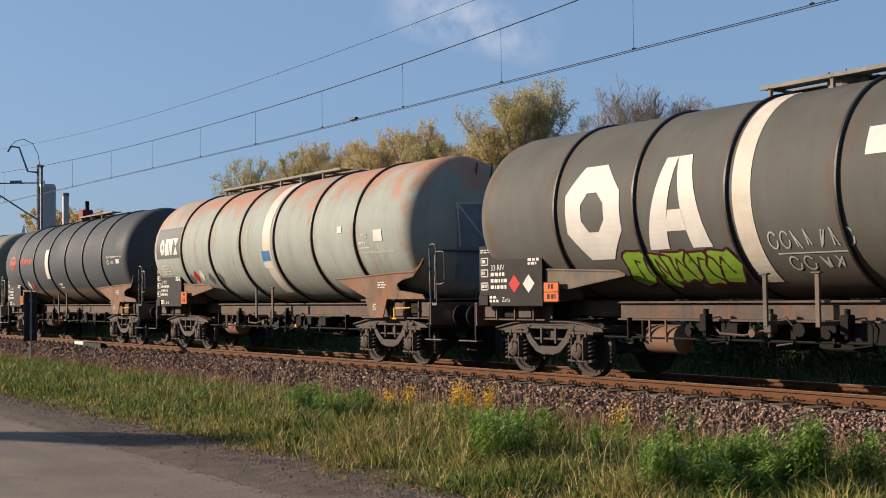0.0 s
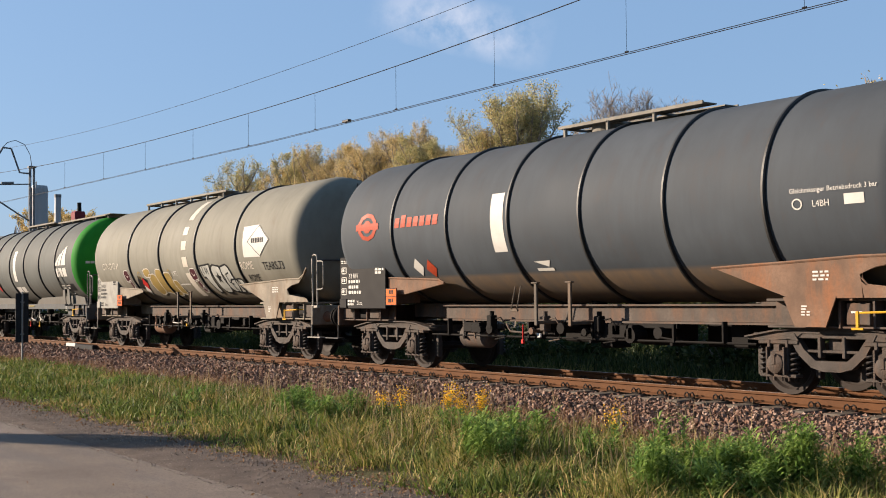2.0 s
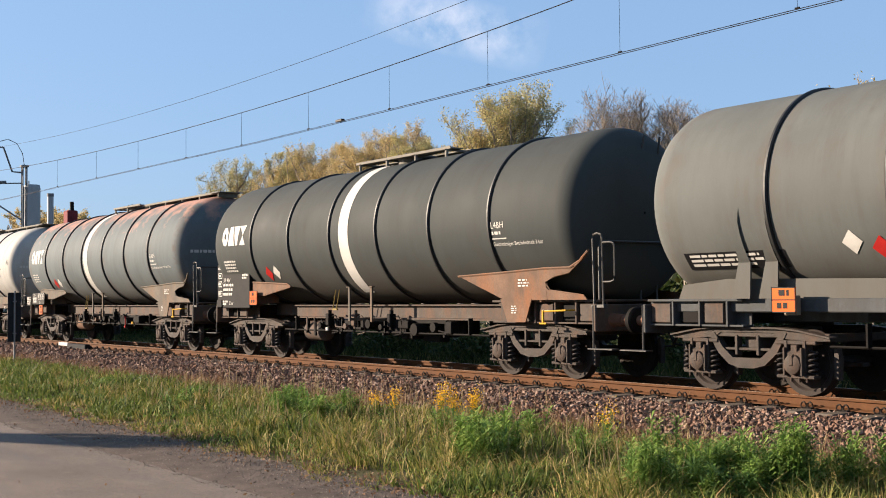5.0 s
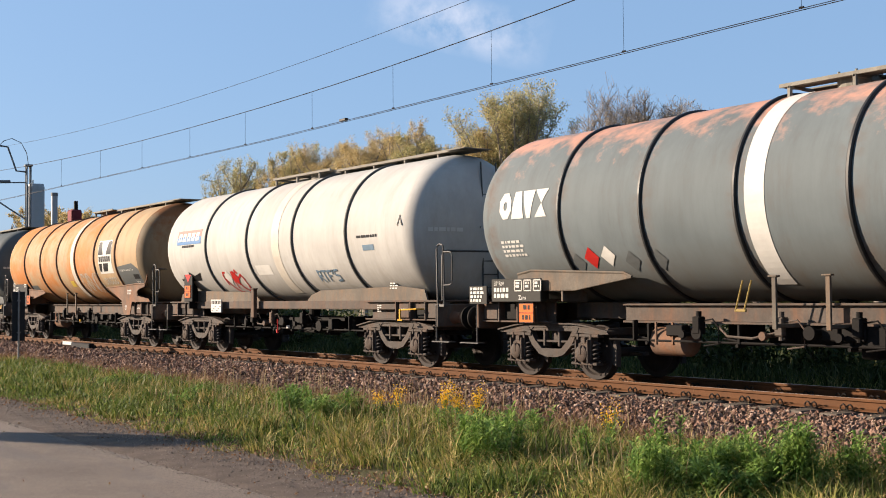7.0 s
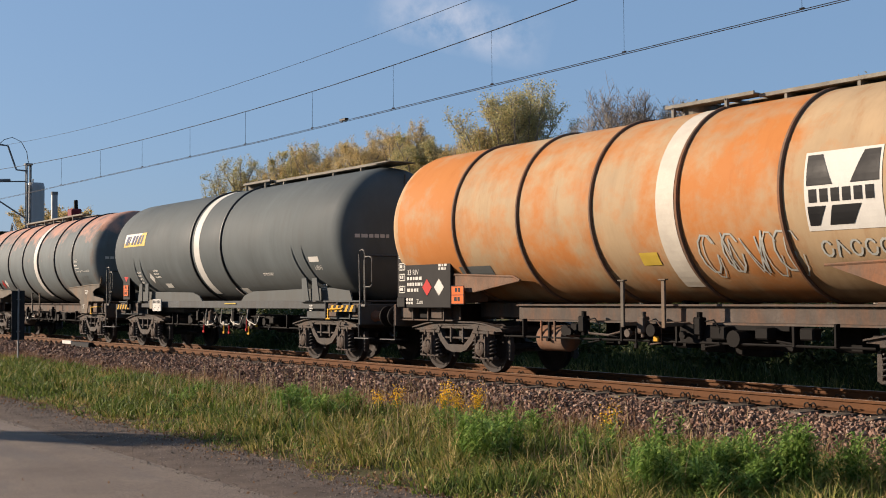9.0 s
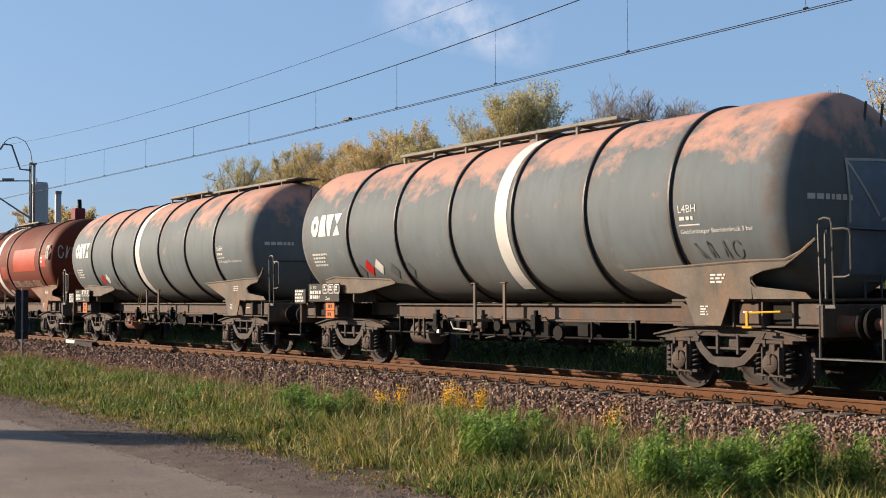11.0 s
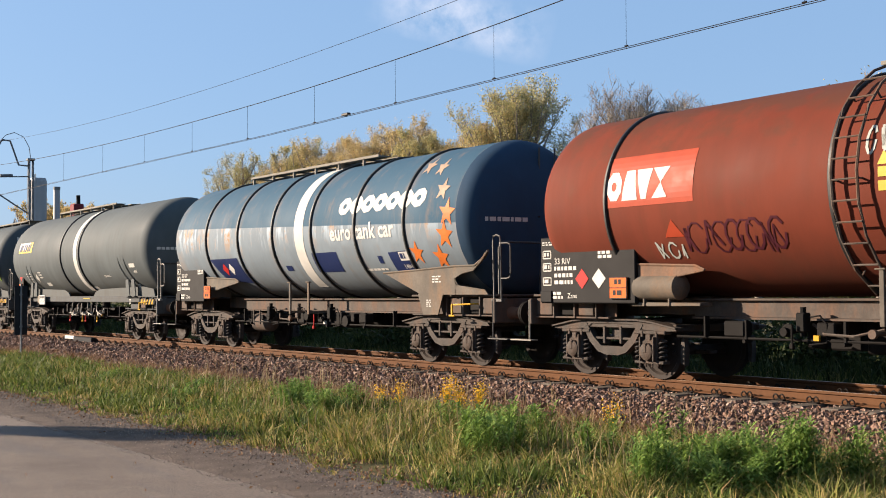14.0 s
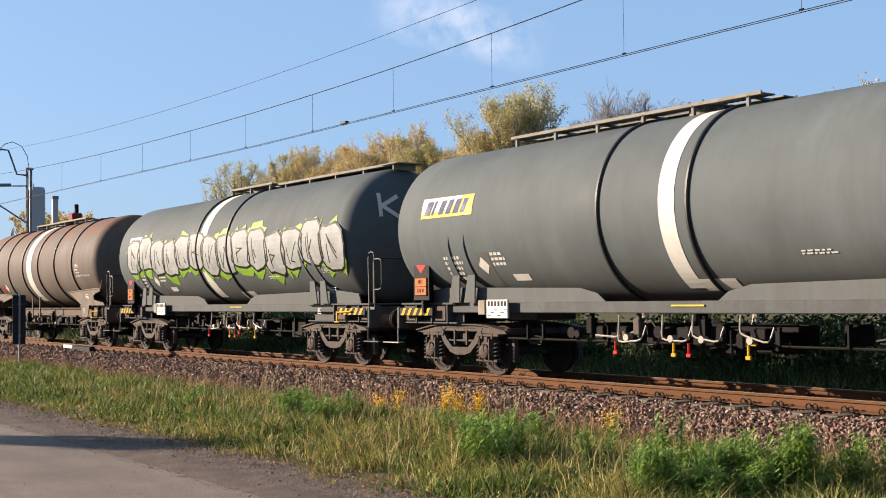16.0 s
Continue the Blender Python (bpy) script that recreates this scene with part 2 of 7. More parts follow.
M = {
    "frame": plain("underframe_grime", (0.0765, 0.063, 0.054), 0.72, vary=0.5, scale=1.5, stain=(0.108, 0.0594, 0.0377)),
    # near black: grime, plus the shade of recesses and gear under the frame
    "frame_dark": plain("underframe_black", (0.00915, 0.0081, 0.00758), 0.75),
    "saddle": plain("saddle_plate", (0.103, 0.0882, 0.072), 0.7, vary=0.4, scale=1.5, stain=(0.135, 0.0855, 0.0522)),
    "saddle_rust": plain("saddle_plate_rusty", (0.135, 0.0855, 0.0594), 0.75, vary=0.4, scale=1.5, stain=(0.18, 0.0765, 0.036)),
    "bogie": plain("cast_bogie", (0.0536, 0.0459, 0.0406), 0.6, vary=0.5, scale=4, relief=0.4, stain=(0.0727, 0.0474, 0.0344)),
    "wheel": plain("wheel_steel", (0.0288, 0.023, 0.0202), 0.65, 0.0),
    "tread": plain("worn_steel", (0.396, 0.382, 0.36), 0.3, 0.95, 0.15),
    "spring": plain("spring_steel", (0.0252, 0.0216, 0.0202), 0.55, 0.3),
    "hoop": plain("hoop_black", (0.0108, 0.0108, 0.0108), 0.55, vary=0.3, relief=0.05),
    "frame_grey": plain("underframe_grey", (0.062, 0.067, 0.07), 0.65, vary=0.35, scale=1.5, stain=(0.05, 0.045, 0.04)),
    "hoop_grey": plain("hoop_grey", (0.075, 0.072, 0.066), 0.6, vary=0.3, relief=0.05),
    "buffer": plain("buffer_rust", (0.137, 0.0684, 0.0432), 0.65),
    "rail_pipe": plain("handrail_steel", (0.0432, 0.0418, 0.0396), 0.5, 0.2),
    "pale_pipe": plain("handrail_pale", (0.2, 0.185, 0.16), 0.55, 0.1),
    "board": plain("data_board_black", (0.00863, 0.0081, 0.00863), 0.6, relief=0.05),
    "board_dull": plain("data_plate_grey", (0.0324, 0.0313, 0.0281), 0.65, relief=0.05),
    "board_grey": plain("data_board_grey", (0.216, 0.211, 0.189), 0.6, relief=0.05),
    "orange": plain("hazard_orange", (0.459, 0.0915, 0.0135), 0.5, vary=0.15, relief=0.0),
    "yellow": plain("handle_yellow", (0.405, 0.226, 0.0162), 0.5, vary=0.2, relief=0.0),
    "red": plain("sign_red", (0.324, 0.0189, 0.0162), 0.5, vary=0.15, relief=0.0),
    "white": plain("marking_white", (0.422, 0.41, 0.383), 0.55, vary=0.12, relief=0.0),
    "cream": plain("marking_cream", (0.4, 0.367, 0.314), 0.55, vary=0.15, relief=0.0),
    "black": plain("marking_black", (0.0108, 0.0108, 0.0119), 0.5, vary=0.2, relief=0.0),
    "blue": plain("marking_blue", (0.0108, 0.0189, 0.0648), 0.5, vary=0.15, relief=0.0),
    "lightblue": plain("marking_light_blue", (0.0486, 0.13, 0.27), 0.5, vary=0.15, relief=0.0),
    "star": plain("marking_orange", (0.405, 0.108, 0.0216), 0.5, vary=0.2, relief=0.0),
    "signal": plain("marking_signal_red", (0.255, 0.039, 0.0165), 0.5, vary=0.15, relief=0.0),
    "yellow_mark": plain("marking_yellow", (0.378, 0.27, 0.0432), 0.5, vary=0.15, relief=0.0),
    "green_spray": plain("spray_green", (0.14, 0.243, 0.027), 0.5, vary=0.2, relief=0.0),
    "pale_spray": plain("spray_silver", (0.297, 0.302, 0.28), 0.45, vary=0.2, relief=0.0),
    "maroon": plain("spray_maroon", (0.0486, 0.0108, 0.0162), 0.5, vary=0.2, relief=0.0),
    "ochre_spray": plain("spray_ochre", (0.226, 0.162, 0.054), 0.5, vary=0.25, relief=0.0),
    "dull_blue": plain("spray_dull_blue", (0.108, 0.157, 0.206), 0.6, vary=0.25, relief=0.0),
    "faded_red": plain("marking_faded_red", (0.314, 0.146, 0.13), 0.6, vary=0.2, relief=0.0),
    "dull_red": plain("marking_dull_red", (0.194, 0.0324, 0.0189), 0.65, vary=0.25, relief=0.0),
    "silver_spray": plain("spray_grey_silver", (0.217, 0.225, 0.221), 0.6, vary=0.3, relief=0.0),
    "patch": plain("patched_paint", (0.0758, 0.081, 0.081), 0.55, vary=0.15, relief=0.0),
    "bluegrey": plain("repainted_end", (0.112, 0.143, 0.188), 0.55, vary=0.2, relief=0.0),
    "walk": plain("walkway_grating", (0.17, 0.158, 0.135), 0.7),
    "saddle_beige": plain("saddle_plate_beige", (0.2, 0.175, 0.14), 0.75, vary=0.35, scale=1.5, stain=(0.12, 0.08, 0.052)),
    "star_pale": plain("marking_faded_star", (0.3, 0.22, 0.16), 0.6, vary=0.35, relief=0.0),
    "rust_side": plain("rail_rust", (0.088, 0.04, 0.018), 0.75, vary=0.3, scale=2.0),
    "rail_top": plain("rail_head", (0.216, 0.137, 0.0864), 0.45, 0.3, 0.2),
    "clip": plain("rail_clip_steel", (0.0189, 0.0152, 0.013), 0.7),
    "sleeper": plain("sleeper_concrete", (0.105, 0.088, 0.072), 0.9),
    "ballast": pieces("ballast_stone", [(0.0427, 0.0244, 0.0171), (0.152, 0.0854, 0.0586), (0.244, 0.149, 0.107), (0.116, 0.0756, 0.061), (0.366, 0.262, 0.201)]),
    "gravel": pieces("lane_gravel", [(0.08, 0.062, 0.05), (0.17, 0.138, 0.112), (0.26, 0.22, 0.18), (0.13, 0.1, 0.08)]),
    "galv": plain("galvanised_steel", (0.194, 0.2, 0.2), 0.5, 0.5),
    "mast": plain("mast_steel", (0.15, 0.155, 0.16), 0.6, 0.1),
    "wire": plain("contact_wire", (0.027, 0.0243, 0.0226), 0.5, 0.5, relief=0),
    "bark": plain("bark", (0.23, 0.195, 0.16), 0.9, scale=6, relief=0.4),
    "silo": plain("silo_metal", (0.27, 0.28, 0.292), 0.5, 0.2, 0.12, 0.3),
    "plant_red": plain("plant_red", (0.162, 0.027, 0.0324), 0.6, scale=0.5),
    "sign_back": plain("sign_back", (0.0189, 0.0216, 0.0243), 0.6),
    "grass": leafy("grass_blades", [(0.044, 0.060, 0.0115), (0.108, 0.123, 0.022), (0.190, 0.188, 0.042), (0.285, 0.225, 0.073), (0.365, 0.258, 0.122)]),
    "lush": leafy("lush_grass_blades", [(0.0213, 0.0368, 0.00774), (0.0639, 0.0968, 0.0174), (0.126, 0.165, 0.031), (0.213, 0.209, 0.0629)]),
    "herb": leafy("herb_leaves", [(0.0533, 0.107, 0.0192), (0.139, 0.23, 0.0405), (0.256, 0.341, 0.0853)]),
    "flower": leafy("goldenrod", [(0.6, 0.3, 0.008), (0.8, 0.46, 0.012), (0.62, 0.42, 0.04)]),
    "straw": leafy("dry_stalks", [(0.245, 0.187, 0.0936), (0.302, 0.238, 0.13), (0.144, 0.0864, 0.0432)]),
    "litter": leafy("dead_leaves", [(0.0975, 0.045, 0.021), (0.18, 0.0975, 0.0488), (0.247, 0.165, 0.105), (0.0675, 0.0338, 0.0225)]),
    "gold_leaf": leafy("autumn_leaves_gold", [(0.31, 0.25, 0.105), (0.44, 0.35, 0.16), (0.56, 0.45, 0.23), (0.46, 0.315, 0.14)]),
    "green_leaf": leafy("autumn_leaves_green", [(0.24, 0.245, 0.1), (0.35, 0.33, 0.15), (0.46, 0.4, 0.19), (0.47, 0.36, 0.16)]),
    # very dark greens: plants behind the train carry its shade in this colour
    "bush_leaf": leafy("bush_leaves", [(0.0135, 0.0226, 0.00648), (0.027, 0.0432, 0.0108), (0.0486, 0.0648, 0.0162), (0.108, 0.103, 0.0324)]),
}


def ground_material():
    m, n, l, b = shader("meadow_soil", 0.95)
    b.inputs["Specular IOR Level"].default_value = 0.1
    c = coords(n, l)
    big, mid, fine = noise_node(n, l, c, 0.25), noise_node(n, l, c, 2.5, 6), noise_node(n, l, c, 22, 4)
    a = mix(n, l, ramp(n, l, mid, 0.35, 0.65), (0.0486, 0.0459, 0.0162), (0.0915, 0.081, 0.0324))
    a = mix(n, l, ramp(n, l, big, 0.5, 0.7, 0, 0.6), a, (0.0915, 0.0758, 0.0378))
    l.new(mix(n, l, ramp(n, l, fine, 0.4, 0.7, 0, 0.5), a, (0.027, 0.0226, 0.0135)), b.inputs["Base Color"])
    bump(n, l, b, fine, 0.6, 0.03)
    return m


def road_material():
    m, n, l, b = shader("dusty_asphalt", 0.9)
    b.inputs["Specular IOR Level"].default_value = 0.2
    c = coords(n, l)
    s = coords(n, l, (0.25, 1.6, 1.0))
    big, mid, grit, lanes = noise_node(n, l, c, 0.5, 5), noise_node(n, l, c, 3.0, 6, 0.7), noise_node(n, l, c, 38, 5, 0.8), noise_node(n, l, s, 1.0, 4)
    a = mix(n, l, ramp(n, l, big, 0.35, 0.65), (0.112, 0.0896, 0.0728), (0.174, 0.139, 0.112))
    a = mix(n, l, ramp(n, l, lanes, 0.5, 0.72, 0, 0.7), a, (0.0968, 0.0887, 0.0847))
    a = mix(n, l, ramp(n, l, mid, 0.55, 0.75, 0, 0.45), a, (0.217, 0.181, 0.149))
    l.new(mix(n, l, ramp(n, l, grit, 0.45, 0.66, 0, 0.75), a, (0.0605, 0.05, 0.0444)), b.inputs["Base Color"])
    bump(n, l, b, grit, 0.9, 0.015)
    return m


M["ground"], M["road"] = ground_material(), road_material()
M["bed"] = plain("ballast_bed", (0.054, 0.0388, 0.0302), 0.95, scale=9, relief=0.8)
M["verge"] = plain("gravel_verge", (0.108, 0.084, 0.0675), 0.95, scale=2.5, vary=0.4, relief=0.8)


# ------------------------------------------------------------- mesh builder
class Build:
    def __init__(self):
        self.v, self.f, self.cuts, self.made = [], [], [], []

    def add(self, verts, faces):
        k = len(self.v)
        self.v += [tuple(p) for p in verts]
        self.f += [tuple(i + k for i in f) for f in faces]
        return self

    def box(self, x0, x1, y0, y1, z0, z1, c=0.01):
        """A box with chamfered edges."""
        mid = Vector(((x0 + x1) / 2, (y0 + y1) / 2, (z0 + z1) / 2))
        h = (abs(x1 - x0) / 2, abs(y1 - y0) / 2, abs(z1 - z0) / 2)
        c = min(c, 0.4 * min(h))
        idx, vs, fs = {}, [], []
        for sx in (-1, 1):
            for sy in (-1, 1):
                for sz in (-1, 1):
                    s = (sx, sy, sz)
                    for a in range(3):
                        idx[s, a] = len(vs)
                        vs.append(mid + Vector([s[i] * (h[i] - (0 if i == a else c)) for i in range(3)]))
        for a in range(3):
            u, w = (a + 1) % 3, (a + 2) % 3
            for sa in (-1, 1):
                q = []
                for su, sw in ((-1, -1), (1, -1), (1, 1), (-1, 1)):
                    s = [0, 0, 0]
                    s[a], s[u], s[w] = sa, su, sw
                    q.append(idx[tuple(s), a])
                fs.append(q)
            for su in (-1, 1):
                for sw in (-1, 1):
                    s = [0, 0, 0]
                    s[u], s[w] = su, sw
                    e = []
                    for sa in (-1, 1):
                        s[a] = sa
                        e.append((idx[tuple(s), u], idx[tuple(s), w]))
                    fs.append([e[0][0], e[1][0], e[1][1], e[0][1]])
        for s in {k[0] for k in idx}:
            fs.append([idx[s, 0], idx[s, 1], idx[s, 2]])
        out = []
        for f in fs:
            p = [vs[i] for i in f]
            nrm = (p[1] - p[0]).cross(p[2] - p[0])
            out.append(f if nrm.dot((p[0] + p[2]) / 2 - mid) > 0 else f[::-1])
        return self.add(vs, out)

    def tube(self, path, radii, seg=8, cap=True):
        """A round bar along a path, its radius given point by point."""
        path = [Vector(p) for p in path]
        if isinstance(radii, (int, float)):
            radii = [radii] * len(path)
        vs, fs = [], []
        for i, p in enumerate(path):
            d = (path[min(i + 1, len(path) - 1)] - path[max(i - 1, 0)]).normalized()
            a = d.cross(Vector((0, 0, 1)) if abs(d.z) < 0.9 else Vector((1, 0, 0))).normalized()
            b = d.cross(a)
            for k in range(seg):
                t = 2 * math.pi * k / seg
                vs.append(p + radii[i] * (math.cos(t) * a + math.sin(t) * b))
        for i in range(len(path) - 1):
            for k in range(seg):
                a, b = i * seg + k, i * seg + (k + 1) % seg
                fs.append((b, a, a + seg, b + seg))
        if cap:
            fs.append(tuple(range(seg)))
            fs.append(tuple(range((len(path) - 1) * seg, len(path) * seg))[::-1])
        return self.add(vs, fs)

    def turn_x(self, profile, seg=48, y=0.0, z=0.0):
        """A body of revolution about an axis along x: profile of (x, radius)."""
        vs = [(x, y + r * math.cos(2 * math.pi * k / seg), z + r * math.sin(2 * math.pi * k / seg)) for x, r in profile for k in range(seg)]
        fs = [(i * seg + k, i * seg + (k + 1) % seg, (i + 1) * seg + (k + 1) % seg, (i + 1) * seg + k) for i in range(len(profile) - 1) for k in range(seg)]
        return self.add(vs, [f[::-1] for f in fs])

    def turn_y(self, profile, seg=32, x=0.0, z=0.0):
        """A body of revolution about an axis along y: profile of (y, radius)."""
        vs = [(x + r * math.cos(2 * math.pi * k / seg), y, z + r * math.sin(2 * math.pi * k / seg)) for y, r in profile for k in range(seg)]
        fs = [(i * seg + k, i * seg + (k + 1) % seg, (i + 1) * seg + (k + 1) % seg, (i + 1) * seg + k) for i in range(len(profile) - 1) for k in range(seg)]
        return self.add(vs, fs)

    def plate(self, outline, y0, y1):
        """A plate that stands along x and z, from y0 to y1; the outline may be concave."""
        n = len(outline)
        vs = [(x, y0, z) for x, z in outline] + [(x, y1, z) for x, z in outline]
        fs = [tuple(range(n)), tuple(range(n, 2 * n))[::-1]] + [(i, i + n, (i + 1) % n + n, (i + 1) % n) for i in range(n)]
        return self.add(vs, fs)

    def pieces(self):
        """The shapes laid one after another, each as a shape of its own."""
        ends = self.cuts[1:] + [len(self.f)]
        for a, b, made in zip(self.cuts, ends, self.made):
            if b > a:
                one, seen = Build(), {}
                for f in self.f[a:b]:
                    ids = []
                    for i in f:
                        key = tuple(round(q, 4) for q in self.v[i])
                        if key not in seen:
                            seen[key] = len(one.v)
                            one.v.append(self.v[i])
                        if seen[key] not in ids:
                            ids.append(seen[key])
                    if len(ids) > 2:
                        one.f.append(tuple(ids))
                yield one, made

    def mesh(self, name, smooth=None):
        me = bpy.data.meshes.new(name)
        me.from_pydata(self.v, [], self.f)
        if smooth is not None:
            me.polygons.foreach_set("use_smooth", [True] * len(me.polygons))
            me.set_sharp_from_angle(angle=radians(smooth))
        me.update()
        return me


def part(name, shape, material, parent=None, label="", smooth=None, at=None):
    """Links a shape, or a mesh that is there already, as one object under a thing or a part."""
    me = shape.mesh(name, smooth) if isinstance(shape, Build) else shape
    if not me.materials:
        me.materials.append(material)
    ob = new(name, me)
    if parent is not None:
        ob.parent = parent
    if at is not None:
        ob.location = at
    return tagged(ob, label) if label else ob


def thing(name, label, category, group="", kind="", at=(0, 0, 0)):
    ob = new(name)
    ob.empty_display_size = 0.2
    ob.location = at
    return tagged(ob, label, category, group, kind)

# ------------------------------------------------------------- setting
RAIL, GAUGE, GROUND = 14.33, 1.507, -0.45
MID = RAIL + GAUGE / 2
SLEEPERS = [-92.0 + 0.6 * i for i in range(170)]


def sheet(name, material, rows, label, category):
    """A sheet along x from cross rows of (y, z), finely divided."""
    xs = [-2500, -900, -300] + [-120 + 4 * i for i in range(36)] + [60, 300, 900, 2500]
    vs = [(x, y, z) for y, z in rows for x in xs]
    n = len(xs)
    fs = [(i * n + k, i * n + k + 1, (i + 1) * n + k + 1, (i + 1) * n + k) for i in range(len(rows) - 1) for k in range(n - 1)]
    ob = part(name, Build().add(vs, fs), material)
    return tagged(ob, label, category, kind="structure")


sheet("ground", M["ground"], [(-2500, GROUND), (-300, GROUND), (-40, GROUND), (-3, GROUND), (6, GROUND), (12, GROUND), (20, GROUND), (40, GROUND), (120, GROUND), (400, GROUND), (3000, GROUND)],
      "rough meadow soil with patchy grass beside the railway", "ground")
sheet("road", M["road"], [(-2.2, GROUND + 0.012), (0.5, GROUND + 0.03), (3, GROUND + 0.03), (5.3, GROUND + 0.018), (5.6, GROUND + 0.006)],
      "dusty worn asphalt lane beside the railway", "road")
sheet("verge", M["verge"], [(5.2, GROUND + 0.014), (5.4, GROUND + 0.026), (5.8, GROUND + 0.02), (6.2, GROUND + 0.014), (6.6, GROUND + 0.004)],
      "strip of gravel and dirt between lane and grass", "verge")
sheet("ballast_bed", M["bed"], [(11.3, GROUND - 0.02), (12.9, -0.26), (13.3, -0.22), (MID, -0.21), (2 * MID - 13.3, -0.22), (2 * MID - 12.9, -0.26), (2 * MID - 11.3, GROUND - 0.02)],
      "brown crushed stone bed under the track", "ballast")


def rail_mesh():
    half = [(0.036, 0.0), (0.036, -0.035), (0.009, -0.05), (0.009, -0.135), (0.075, -0.158), (0.075, -0.172)]
    ring = half + [(-y, z) for y, z in half[::-1]]
    k, x0, x1 = len(ring), -300.0, 120.0
    vs = [(x, y, z) for x in (x0, x1) for y, z in ring]
    return Build().add(vs, [(i, (i + 1) % k, (i + 1) % k + k, i + k) for i in range(k)])


def build_track():
    track = thing("railway_track", "single railway track with rusty rails on concrete sleepers", "track", kind="structure")
    for y in (RAIL, RAIL + GAUGE):
        r = part("rail", rail_mesh(), M["rust_side"], track, at=(0, y, 0))
        part("rail_head", Build().box(-300, 120, -0.03, 0.03, 0.0, 0.003, 0.001), M["rail_top"], r, "worn bright running surface")
    s = Build()
    for a, b, w in ((-1.3, -0.55, 0.15), (-0.55, 0.55, 0.11), (0.55, 1.3, 0.15)):
        s.box(-w, w, a, b, -0.36, -0.182 if w > 0.12 else -0.21, 0.02)
    sleeper = s.mesh("sleeper")
    c = Build()
    for dx in (-0.055, 0.055):
        loop = [(dx + 0.046 * math.cos(t), -0.035 - 0.012 * math.sin(2 * t), -0.122 + 0.042 * math.sin(t)) for t in [math.pi * 2 * i / 12 for i in range(13)]]
        c.tube(loop, 0.012, 5, cap=False)
    c.box(-0.075, 0.075, -0.045, 0.06, -0.186, -0.165, 0.008)
    c.tube([(0, -0.02, -0.18), (0, -0.02, -0.1)], 0.016, 6)
    clip = c.mesh("rail_clip")
    for x in SLEEPERS:
        sl = part("sleeper", sleeper, M["sleeper"], track, at=(x, MID, 0))
        for dy in (-GAUGE / 2 - 0.09, -GAUGE / 2 + 0.1, GAUGE / 2 - 0.09):
            part("rail_clip", clip, M["clip"], sl, at=(0, dy, 0))
    return track


# ------------------------------------------------------------- wagons
R, ZC = 1.575, 2.915      # tank radius and height of its axis
SPEED = 14.106
WHEEL = 0.46


def on_tank(u, v, lift=0.006, radius=R):
    """A point of the tank's near side: u along it, v the height above the rail."""
    r = radius + lift
    a = math.asin(max(-1, min(1, (v - ZC) / R)))
    return (u, -r * math.cos(a), ZC + r * math.sin(a))


NEST = []


def whole(make, writing=False):
    """What one call lays on a surface counts as one shape."""
    def run(*args, **kw):
        out = kw.get("out") or next((a for a in args if isinstance(a, Build)), None)
        if out is not None and not NEST:
            out.cuts.append(len(out.f))
            out.made.append(writing)
        NEST.append(1)
        done = make(*args, **kw)
        NEST.pop()
        return done
    return run


def script(make):
    return whole(make, True)


@whole
def strips(poly, lift=0.006, step=0.1, out=None, curve=on_tank):
    """Lays a convex polygon of (u, v) on the tank, cut into narrow strips that follow the curve."""
    out = Build() if out is None else out
    lo, hi = min(p[1] for p in poly), max(p[1] for p in poly)
    k0, k1 = math.floor(lo / step), math.ceil(hi / step)
    for k in range(k0, k1):
        cut = poly
        for level, keep in ((k * step, 1), ((k + 1) * step, -1)):
            res = []
            for (au, av), (bu, bv) in zip(cut, cut[1:] + cut[:1]):
                ia, ib = keep * (av - level) >= 0, keep * (bv - level) >= 0
                if ia:
                    res.append((au, av))
                if ia != ib:
                    t = (level - av) / (bv - av)
                    res.append((au + t * (bu - au), level))
            cut = res
            if len(cut) < 3:
                break
        if len(cut) >= 3:
            area = sum(a[0] * b[1] - b[0] * a[1] for a, b in zip(cut, cut[1:] + cut[:1]))
            if abs(area) > 1e-6:
                pts = [curve(u, v, lift) for u, v in (cut if area > 0 else cut[::-1])]
                out.add(pts, [tuple(range(len(pts)))])
    return out


def rect(u0, v0, u1, v1, slant=0.0):
    return [(u0, v0), (u1, v0), (u1 + slant, v1), (u0 + slant, v1)]


def flat_at(y, x0=0.0):
    return lambda u, v, lift: (x0 + u, y - lift, v)


TEXTS = {}


@script
def lettering(text, u, v, height, out, curve=on_tank, lift=0.008, slant=0.0, bold=0.0):
    """Writes words on a surface, u and v being the lower left corner of the line."""
    if (text, bold) not in TEXTS:
        c = bpy.data.curves.new("letters", "FONT")
        c.body, c.resolution_u, c.offset = text, 2, bold
        o = bpy.data.objects.new("letters", c)
        me = bpy.data.meshes.new_from_object(o)
        TEXTS[text, bold] = [[tuple(me.vertices[i].co[:2]) for i in f.vertices] for f in me.polygons]
        bpy.data.objects.remove(o)
    for tri in TEXTS[text, bold]:
        strips([(u + (x + slant * y) * height * 1.4, v + y * height * 1.4) for x, y in tri], lift, 0.12, out, curve)
    return out


@script
def bars(u, v, w, h, rows, out, rng, curve=on_tank, lift=0.008, gap=0.45):
    """Lines of writing too small to read."""
    step = h / rows
    for i in range(rows):
        x, top = u, v + h - i * step
        end = u + w * rng.uniform(0.7, 1.0)
        while x < end - 0.02:
            k = min(end - x, rng.uniform(0.12, 0.32) * max(0.35, w * 0.5))
            strips(rect(x, top - step * (1 - gap), x + k, top), lift, 0.2, out, curve)
            x += k + 0.03
    return out


